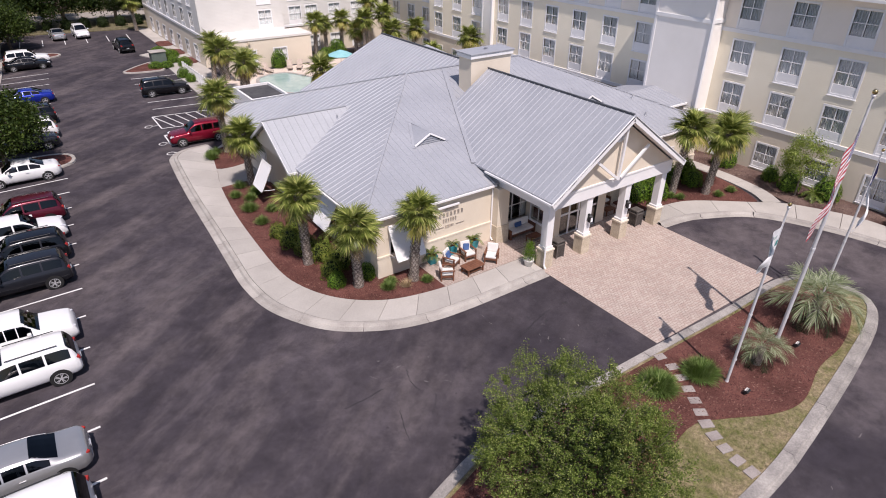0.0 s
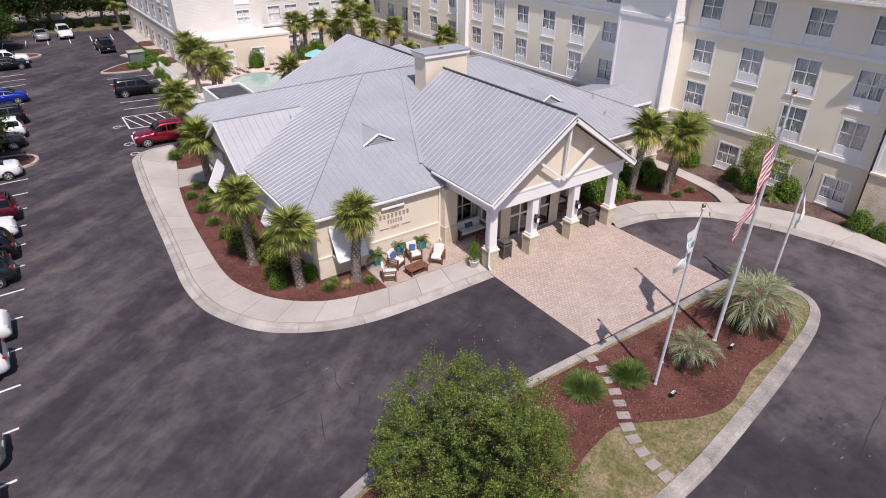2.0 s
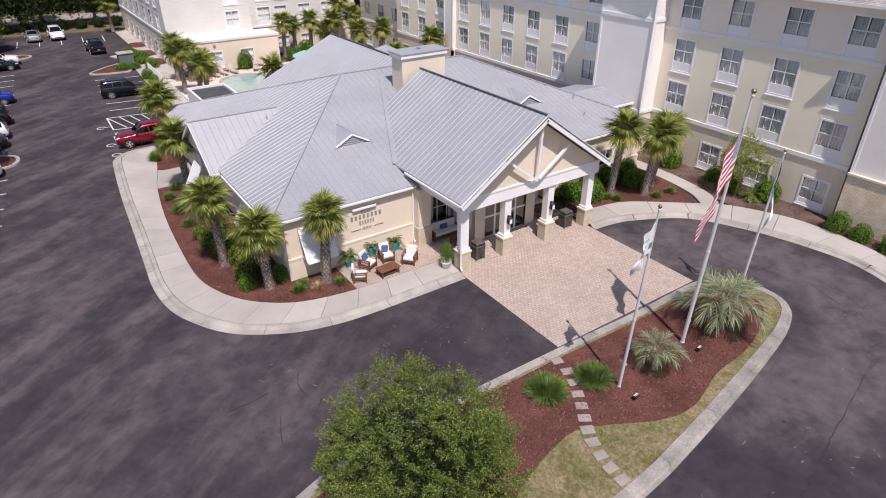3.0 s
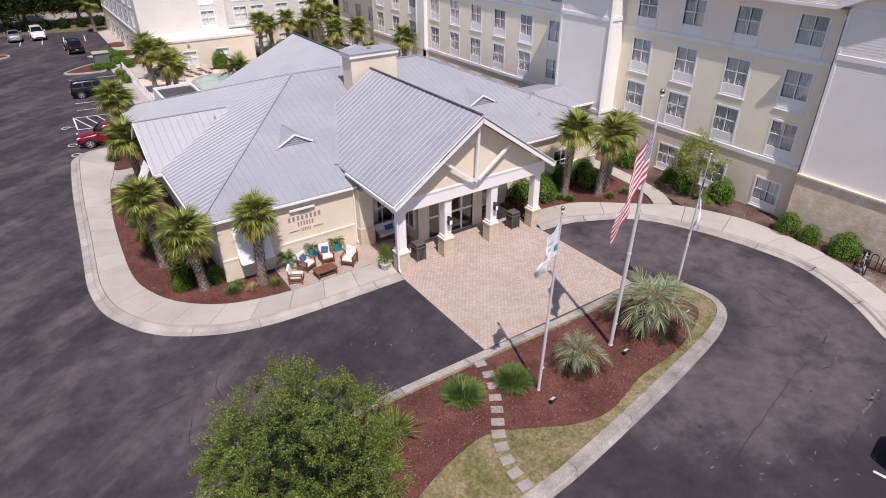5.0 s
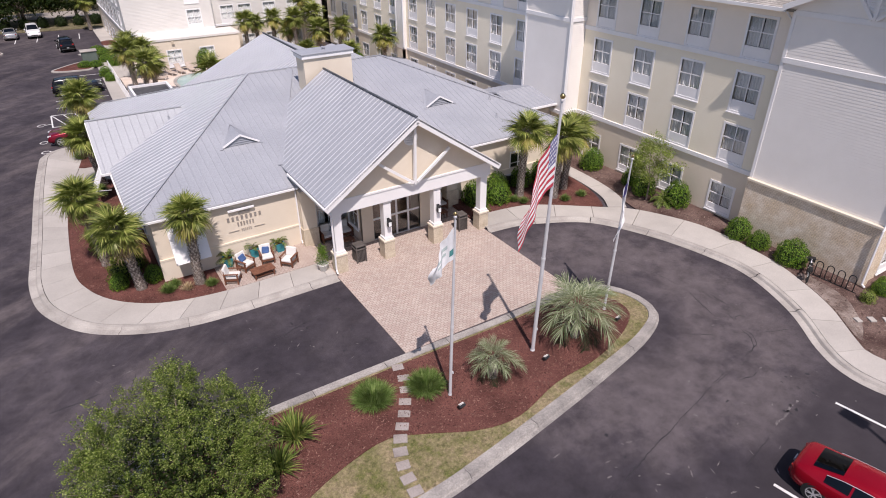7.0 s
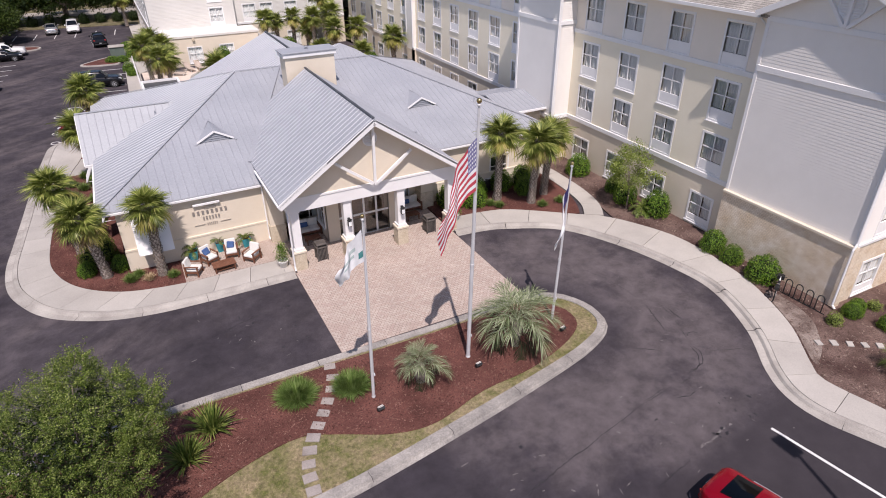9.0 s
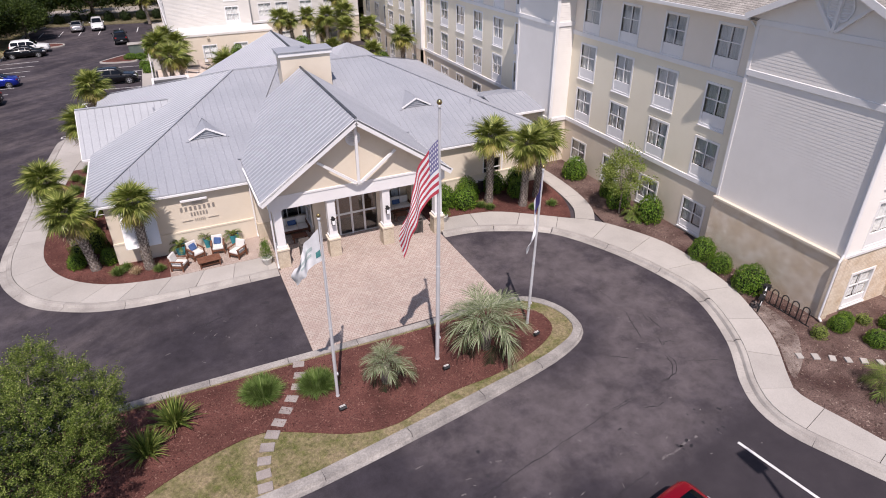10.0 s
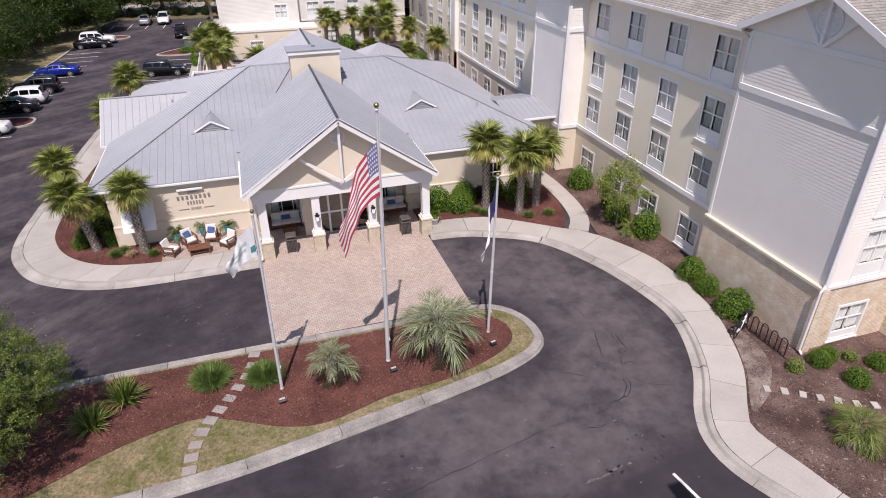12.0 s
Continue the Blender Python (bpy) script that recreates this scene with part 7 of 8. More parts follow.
# ---- porch and patio ----
def armchair(x, y, rz, blue, label):
    c = holder("armchair", label, "chair", "patio armchairs", at=(x, y, 0.135), rz=rz)
    for sx in (-0.34, 0.34):
        for sy in (-0.32, 0.34):
            part("leg", new_box(sx - 0.035, sx + 0.035, sy - 0.035, sy + 0.035, 0, 0.6 if sy < 0 else 0.62), WOOD, c)
        part("armrest", new_box(sx - 0.055, sx + 0.055, -0.40, 0.40, 0.6, 0.64, bevel=0.012), WOOD, c)
        part("side_rail", new_box(sx - 0.02, sx + 0.02, -0.3, 0.33, 0.22, 0.32), WOOD, c)
    part("front_rail", new_box(-0.32, 0.32, -0.36, -0.32, 0.22, 0.33), WOOD, c)
    part("back_rail", new_box(-0.32, 0.32, 0.34, 0.38, 0.22, 0.82), WOOD, c)
    part("seat_cushion", new_box(-0.31, 0.31, -0.36, 0.30, 0.32, 0.46, bevel=0.045), CUSHION, c)
    b = part("back_cushion", new_box(-0.31, 0.31, -0.07, 0.07, 0.0, 0.52, bevel=0.05), CUSHION, c)
    b.matrix_basis = pose(0, 0.27, 0.44, -14)
    if blue:
        p = part("throw_pillow", new_box(-0.2, 0.2, -0.06, 0.06, 0.0, 0.38, bevel=0.05), BLUE, c, "blue pillow")
        p.matrix_basis = pose(rnd(-0.04, 0.04), 0.14, 0.47, -18, rnd(-14, 14), 0)


armchair(-9.95, 3.0, 62, False, "wooden patio armchair with white cushions")
armchair(-9.0, 3.9, 28, True, "wooden patio armchair with white cushions and a blue pillow")
armchair(-7.75, 4.05, -6, True, "wooden patio armchair with white cushions and a blue pillow")
armchair(-6.8, 3.05, -48, False, "wooden patio armchair with white cushions")
tb = holder("coffee_table", "low red-brown wooden coffee table on the patio", "table", at=(-8.4, 2.75, 0.135), rz=4)
for k in range(5):
    part("top_board", new_box(-0.62, 0.62, -0.36 + k * 0.145, -0.36 + k * 0.145 + 0.135, 0.38, 0.42, bevel=0.006), WOOD, tb)
for sx in (-0.52, 0.52):
    for sy in (-0.28, 0.28):
        part("leg", new_box(sx - 0.035, sx + 0.035, sy - 0.035, sy + 0.035, 0, 0.38), WOOD, tb)
part("shelf", new_box(-0.5, 0.5, -0.26, 0.26, 0.12, 0.15), WOOD, tb)


def planter(x, y, r, h, plant):
    p = holder("planter", "square teal glazed planter with a leafy plant", "planter", "teal planters", at=(x, y, 0.135), rz=rnd(-12, 12))
    bm = bmesh.new()
    lo, hi, inn = r * 0.72, r, r * 0.86
    rings = [[bm.verts.new((sx * k, sy * k, z)) for sx, sy in ((-1, -1), (1, -1), (1, 1), (-1, 1))] for k, z in ((lo, 0), (hi, h), (inn, h), (inn * 0.95, h - 0.08))]
    for a, b in zip(rings, rings[1:]):
        for j in range(4):
            bm.faces.new((a[j], a[(j + 1) % 4], b[(j + 1) % 4], b[j]))
    bm.faces.new(rings[-1])
    part("pot", bm, TEAL, p)
    part("soil", new_box(-inn * 0.93, inn * 0.93, -inn * 0.93, inn * 0.93, h - 0.09, h - 0.06), MULCH, p)
    for i in range(18):
        f = part("frond", random.choice(SAG), SAGO, p)
        s = 0.66 * rnd(0.8, 1.1)
        f.matrix_basis = pose(0, 0, h - 0.05, rnd(-15, 15), -rnd(25, 85) + 25, i * 137.5) @ Matrix.Diagonal((s, s, s, 1))


planter(-9.75, 4.75, 0.26, 0.55, 0)
planter(-8.2, 5.0, 0.27, 0.6, 0)
planter(-6.75, 4.85, 0.26, 0.55, 0)


def topiary(x, y, h, label):
    p = holder("potted_shrub", label, "potted plant", "entrance pots", at=(x, y, 0.14))
    smooth(part("pot", lathe(bmesh.new(), [(0.17, 0), (0.2, 0.03), (0.27, 0.34), (0.30, 0.36), (0.30, 0.42), (0.25, 0.42), (0.24, 0.36)], 20), CUSHION, p, "white round pot"))
    bm = bmesh.new()
    for i in range(54):
        t = i / 53
        rr = 0.34 * (1 - t) + 0.07
        a = i * 2.4
        leaf_quads(bm, (math.cos(a) * rr * 0.7, math.sin(a) * rr * 0.7, 0.5 + t * h), 0.10, 30, 0.035)
    part("foliage", bm, HEDGE, p)
    part("stem", tube(bmesh.new(), (0, 0, 0.3), (0, 0, 0.5 + h * 0.8), 0.02, 0.01, 6), WOODY, p)


topiary(-5.42, 1.45, 0.95, "small conifer in a white pot beside the porch")
topiary(5.75, 1.9, 0.6, "small shrub in a white pot beside the porch")


BIN = surf("bronze_metal", (0.085, 0.075, 0.068), (0.12, 0.107, 0.098), 3.0, 30.0, 0.5, 0.15, 0.0)


def litter_bin(x, y, rz):
    b = holder("litter_bin", "dark bronze slatted metal litter bin with a hooded top", "litter bin", "porch bins", at=(x, y, 0.012), rz=rz)
    for sx in (-0.28, 0.28):
        for sy in (-0.28, 0.28):
            part("corner_post", new_box(sx - 0.03, sx + 0.03, sy - 0.03, sy + 0.03, 0, 1.0), BIN, b)
    slat = mesh_of("slat", boxm(bmesh.new(), Matrix(), 0.045, 0.02, 0.72), BIN)
    for side in range(4):
        for k in range(6):
            o = part("slat", slat, BIN, b)
            o.matrix_basis = pose(0, 0, 0, 0, 0, side * 90) @ pose(-0.2 + k * 0.08, -0.28, 0.45)
    part("liner", new_box(-0.24, 0.24, -0.24, 0.24, 0.05, 0.8), RUBBER, b)
    part("rim", new_box(-0.33, 0.33, -0.33, 0.33, 0.82, 0.88, bevel=0.01), BIN, b)
    part("hood", new_box(-0.31, 0.31, -0.31, 0.31, 0.98, 1.1, bevel=0.05), BIN, b)


litter_bin(-3.2, 1.5, 0)
litter_bin(3.75, 1.55, 0)


def bench(x, y):
    b = holder("porch_sofa", "dark wooden porch sofa with white cushions", "sofa", "porch sofas", at=(x, y, 0.02))
    for sx in (-0.95, 0.95):
        part("arm", new_box(sx - 0.05, sx + 0.05, -0.4, 0.4, 0, 0.62, bevel=0.01), WOOD, b)
    part("frame", new_box(-0.9, 0.9, -0.36, 0.38, 0.18, 0.32), WOOD, b)
    part("back", new_box(-0.9, 0.9, 0.32, 0.38, 0.32, 0.85), WOOD, b)
    for k in range(3):
        x0 = -0.89 + k * 0.595
        part("seat_cushion", new_box(x0, x0 + 0.585, -0.38, 0.26, 0.32, 0.47, bevel=0.04), CUSHION, b)
        part("back_cushion", new_box(x0, x0 + 0.585, 0.16, 0.32, 0.47, 0.95, bevel=0.05), CUSHION, b)
    p = part("throw_pillow", new_box(-0.26, 0.26, -0.07, 0.07, 0, 0.3, bevel=0.05), BLUE, b, "blue pillow")
    p.matrix_basis = pose(0, 0.08, 0.48, -18)


bench(-3.25, 4.75)
bench(3.65, 4.75)
for x in (-3.1, 3.5):
    t = holder("side_table", "low red-brown slatted porch table", "table", "porch tables", at=(x, 3.55, 0.02))
    part("top", new_box(-0.45, 0.45, -0.28, 0.28, 0.36, 0.40, bevel=0.008), WOOD, t)
    for sx in (-0.38, 0.38):
        for sy in (-0.22, 0.22):
            part("leg", new_box(sx - 0.03, sx + 0.03, sy - 0.03, sy + 0.03, 0, 0.36), WOOD, t)
for cx in COLS[1:3]:
    l = holder("wall_lantern", "black wall lantern on a white column", "lantern", "porch lanterns", at=(cx, 0.86, 2.25))
    part("backplate", new_box(-0.06, 0.06, -0.03, 0.02, -0.1, 0.3), BLACK, l)
    part("cage", new_box(-0.10, 0.10, -0.26, -0.06, -0.16, 0.2, bevel=0.01), BLACK, l)
    part("glass", new_box(-0.085, 0.085, -0.264, -0.25, -0.12, 0.15), CURTAIN, l)
    part("cap", lathe(bmesh.new(), [(0.17, 0), (0.05, 0.12), (0.02, 0.18)], 4, (0, -0.16, 0.2)), BLACK, l)
for x, y in ((8.9, 5.0), (10.1, 5.05), (9.5, 4.9)):
    a = holder("air_conditioner", "dark grey air-conditioning unit behind shrubs", "air conditioner", "air conditioners", at=(x, y, 0.1))
    part("casing", new_box(-0.4, 0.4, -0.3, 0.3, 0, 0.85, bevel=0.03), BLACK, a)
    part("fan_grille", lathe(bmesh.new(), [(0.27, 0), (0.27, 0.03), (0.22, 0.03)], 16, (0, 0, 0.85)), ALLOY, a)

# bicycle and rack
rack = holder("bike_rack", "black tubular wave bike rack", "bike rack", at=(16.85, -14.35, 0.1), rz=-88)
pts = []
for k in range(4):
    x0 = -0.95 + k * 0.56
    arc = [(x0 + 0.17 - 0.17 * math.cos(a), 0, 0.75 + 0.17 * math.sin(a)) for a in [math.pi * i / 6 for i in range(7)]]
    part("hoop", pipe(bmesh.new(), [(x0, 0, 0)] + arc + [(x0 + 0.34, 0, 0)], 0.028), BLACK, rack)
part("foot_rail", tube(bmesh.new(), (-1.1, 0, 0.02), (1.25, 0, 0.02), 0.025), BLACK, rack)
bike = holder("bicycle", "white bicycle with dark tyres parked at the rack", "bicycle", at=(16.28, -13.35, 0.1), rz=28)
for x in (-0.52, 0.52):
    w, rings = bmesh.new(), []
    for i in range(24):
        a = 2 * math.pi * i / 24
        rings.append([w.verts.new((x + (0.33 + 0.032 * math.cos(q)) * math.cos(a), 0.032 * math.sin(q), 0.34 + (0.33 + 0.032 * math.cos(q)) * math.sin(a))) for q in (0, 1.57, 3.14, 4.71)])
    for i in range(24):
        for j in range(4):
            w.faces.new((rings[i][j], rings[(i + 1) % 24][j], rings[(i + 1) % 24][(j + 1) % 4], rings[i][(j + 1) % 4]))
    wh = part("wheel", w, RUBBER, bike)
    part("hub", tube(bmesh.new(), (x, -0.04, 0.34), (x, 0.04, 0.34), 0.03), ALLOY, wh)
part("frame", pipe(bmesh.new(), [(-0.52, 0, 0.34), (-0.08, 0, 0.32), (0.34, 0, 0.85), (-0.2, 0, 0.8), (-0.52, 0, 0.34), (-0.2, 0, 0.8), (-0.08, 0, 0.32)], 0.034), TRIM, bike)
part("basket", new_box(0.34, 0.62, -0.17, 0.17, 0.78, 1.0, bevel=0.02), BLACK, bike)
part("rack_bag", new_box(-0.75, -0.4, -0.11, 0.11, 0.72, 0.92, bevel=0.03), BLACK, bike)
part("fork", pipe(bmesh.new(), [(0.52, 0, 0.34), (0.34, 0, 0.85), (0.30, 0, 1.0)], 0.02), TRIM, bike)
part("handlebar", tube(bmesh.new(), (0.3, -0.28, 1.02), (0.3, 0.28, 1.02), 0.018), BLACK, bike)
part("saddle", new_box(-0.34, -0.1, -0.07, 0.07, 0.92, 0.98, bevel=0.02), BLACK, bike)
part("seat_post", tube(bmesh.new(), (-0.2, 0, 0.8), (-0.22, 0, 0.93), 0.015), ALLOY, bike)


# ---- pool court ----
structure("pool_deck", prism(bmesh.new(), [(-9.0, 29.8), (14.4, 29.8), (16, 36), (16, 50), (9, 54), (6, 54), (-4, 52.8), (-9.0, 53.5)], 0.0, 0.10), surf("pool_deck_concrete", (0.60, 0.50, 0.42), (0.68, 0.585, 0.50), 0.5, 20.0, 0.85, 0.15, 0.1),
          "warm pale concrete pool deck", "pavement")
POOL = spline([(-4.2, 47.6), (-3.4, 49.9), (-1.4, 51.0), (0.6, 50.6), (1.6, 48.6), (2.6, 46.6), (4.6, 45.6), (4.8, 43.0), (2.4, 41.2), (-0.8, 40.6), (-3.0, 42.2), (-4.0, 44.6)], 0.5, True)
structure("pool_water", prism(bmesh.new(), POOL[::-1], 0.05, 0.112), WATER, "pale turquoise pool water", "water")
structure("pool_coping", sweep(POOL, [(-0.35, 0.10), (-0.35, 0.16), (0.02, 0.16), (0.02, 0.10)], True), KERB, "grey stone pool coping", "kerb")
structure("walk_north", prism(bmesh.new(), [(-14.4, 29.6), (-12.6, 31.6), (-11.5, 36), (-10.9, 44), (-10.6, 59.4), (-10.5, 66), (-12, 70), (-10.2, 71), (-8.4, 66), (-8.4, 54), (-9.2, 53), (-9.2, 29.6)], 0.0, 0.125), CONCRETE, "pale concrete walk beside the parking bays", "pavement")
box_ = holder("equipment_enclosure", "white-walled pool equipment enclosure with a dark screened top", "enclosure")
for a in ((-9.65, -6.15, 33.3, 33.5), (-9.65, -6.15, 38.2, 38.4), (-9.65, -9.45, 33.5, 38.2), (-6.35, -6.15, 33.5, 38.2)):
    part("wall", new_box(*a, 0.1, 2.6), TRIM, box_)
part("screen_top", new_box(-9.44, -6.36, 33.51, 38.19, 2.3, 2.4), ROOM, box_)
for k in range(20):
    y = 39.0 + k * 0.95
    part_ = holder("fence_panel", "white rail fence panel beside the pool", "fence", "pool fence", at=(-9.55, y, 0.12), rz=90)
    part("post", new_box(-0.05, 0.05, -0.05, 0.05, 0, 1.3), TRIM, part_)
    part("rail", new_box(0.05, 0.9, -0.02, 0.02, 0.15, 0.22), TRIM, part_)
    part("rail", new_box(0.05, 0.9, -0.02, 0.02, 1.1, 1.18), TRIM, part_)
    for j in range(6):
        part("picket", unit_box(TRIM), TRIM, part_).matrix_basis = pose(0.13 + j * 0.14, 0, 0.66) @ Matrix.Diagonal((0.05, 0.02, 0.95, 1))
STRAPS = surf("lounger_straps", (0.42, 0.34, 0.28), (0.52, 0.43, 0.36), 3.0, 30.0, 0.8, 0.2, 0.0)
for x, y, rz in ((-3.8, 52.0, 20), (-2.6, 52.3, 12), (-1.3, 52.5, 6), (1.6, 52.4, -20), (2.7, 51.9, -30), (-5.6, 50.2, 60)):
    l = holder("sun_lounger", "beige strapped pool lounger with a raised back", "lounger", "pool loungers", at=(x, y, 0.1), rz=rz)
    part("seat", new_box(-0.33, 0.33, -1.3, 0.1, 0.3, 0.36), STRAPS, l)
    b = part("back", new_box(-0.33, 0.33, 0, 0.75, -0.03, 0.03), STRAPS, l)
    b.matrix_basis = pose(0, 0.1, 0.34, 52)
    for sx in (-0.3, 0.3):
        for sy in (-1.2, 0.0):
            part("leg", new_box(sx - 0.02, sx + 0.02, sy - 0.02, sy + 0.02, 0, 0.3), TRIM, l)
for x, y in ((5.7, 46.6),):
    um = holder("parasol", "pale turquoise market parasol by the pool", "parasol", "parasols", at=(x, y, 0.1))
    part("canopy", lathe(bmesh.new(), [(1.5, 2.15), (1.45, 2.2), (0.8, 2.5), (0.05, 2.75)], 8), surf("parasol_cloth", (0.22, 0.48, 0.50), (0.28, 0.54, 0.55), 2.0, 40.0, 0.9, 0.08, 0.0), um)
    part("pole", tube(bmesh.new(), (0, 0, 0), (0, 0, 2.7), 0.025), WOOD, um)
    part("table", lathe(bmesh.new(), [(0.55, 0.70), (0.55, 0.74)], 20), BLACK, um)
pav = holder("pool_pavilion", "small open pavilion with a grey metal hip roof", "pavilion", at=(9.7, 34.4, 0.1))
for _q in range(4):
    _c, _s = ((1, 1), (-1, 1), (-1, -1), (1, -1))[_q], ((-1, 1), (-1, -1), (1, -1), (1, 1))[_q]
    metal_roof(pav, [(0, 0, 4.95), (_c[0] * 2.7, _c[1] * 2.7, 3.55), (_s[0] * 2.7, _s[1] * 2.7, 3.55)], ROOF)
    part("post", new_box(_c[0] * 2.3 - 0.12, _c[0] * 2.3 + 0.12, _c[1] * 2.3 - 0.12, _c[1] * 2.3 + 0.12, 0, 3.5, bevel=0.015), TRIM, pav)
tr = holder("transformer_box", "grey-green electrical transformer box on a slab", "utility box", at=(-11.0, 63.4, 0.1))
part("casing", new_box(-0.85, 0.85, -0.7, 0.7, 0.1, 1.5, bevel=0.04), surf("utility_green", (0.10, 0.13, 0.11), (0.13, 0.16, 0.14), 2.0, 20.0, 0.6, 0.1, 0.0), tr)
part("lid", new_box(-0.95, 0.95, -0.8, 0.8, 1.5, 1.6, bevel=0.03), KERB, tr)
part("plinth", new_box(-1.1, 1.1, -0.95, 0.95, -0.02, 0.1), KERB, tr)


def lot_island(name, pts, label):
    line = spline(pts, 0.4, True)
    structure(name, sweep(line, [(0.0, -0.02), (0.02, 0.13), (0.28, 0.14), (0.30, 0.04)], True), KERB, "rounded concrete kerb of a car park island", "kerb")
    structure(name + "_mulch", prism(bmesh.new(), offset_line(line, 0.27, True), 0.0, 0.11), MULCH, label, "mulch bed")


lot_island("lot_island_1", [(-30.6, 32.2), (-27, 32.2), (-25.0, 32.5), (-24.1, 33.4), (-24.1, 34.8), (-25.0, 35.7), (-27, 36.0), (-30.3, 36.2)], "bark mulch in a car park island under a tree")
lot_island("lot_island_2", [(-11.2, 60.1), (-10.8, 62.5), (-11.3, 65.2), (-12.9, 64.4), (-14.6, 62.8), (-15.6, 61.4), (-15.0, 60.5), (-13.2, 60.0)], "bark mulch in a car park island")
lot_island("lot_island_3", [(-26.8, 74.4), (-22.5, 74.6), (-20.8, 75.2), (-20.4, 76.3), (-21.2, 77.4), (-23.0, 77.8), (-26.6, 77.6)], "bark mulch in a car park island under a tree")

# lamp post south of the drive, whose shadow falls by the parking line
lp = holder("lamp_post", "dark metal car park lamp post with a box head", "lamp post", at=(5.8, -27.85, 0))
part("post", tube(bmesh.new(), (0, 0, 0), (0, 0, 13.0), 0.10, 0.07, 10), BLACK, lp)
part("base", lathe(bmesh.new(), [(0.3, 0), (0.3, 0.6), (0.26, 0.62)], 16), KERB, lp)
part("head", new_box(-0.28, 0.28, -0.1, 0.85, 12.95, 13.15, bevel=0.02), BLACK, lp)

# ---- vehicles ----
def car_paint(name, c, metal=0.3):
    m, nt, b = mat_base(name, 0.25, metal, 0.35)
    v = pos_of(nt)
    col = mixc(nt, ramp(nt, noise_of(nt, v, 1.2), 0.3, 0.7), c, tuple(min(1, k * 1.12) for k in c))
    nt.links.new(col, b.inputs["Base Color"])
    b.inputs["Coat Weight"].default_value = 0.35
    b.inputs["Coat Roughness"].default_value = 0.08
    return m


PAINTS = {k: car_paint("car_" + k, c, mt) for k, (c, mt) in {"white": ((0.72, 0.72, 0.71), 0.0), "silver": ((0.42, 0.42, 0.42), 0.6), "black": ((0.006, 0.006, 0.008), 0.1), "grey": ((0.018, 0.019, 0.024), 0.3),
                                                            "maroon": ((0.10, 0.008, 0.020), 0.4), "wine": ((0.20, 0.006, 0.022), 0.4), "red": ((0.33, 0.002, 0.013), 0.45), "blue": ((0.012, 0.03, 0.30), 0.4)}.items()}
TAIL = surf("tail_light", (0.32, 0.02, 0.02), (0.40, 0.04, 0.03), 4.0, 30.0, 0.2, 0.1, 0.0)
LAMP = surf("head_light", (0.55, 0.56, 0.58), (0.65, 0.66, 0.68), 4.0, 30.0, 0.15, 0.1, 0.0)
AMBER = surf("amber_light", (0.55, 0.20, 0.03), (0.6, 0.26, 0.05), 4.0, 30.0, 0.2, 0.1, 0.0)
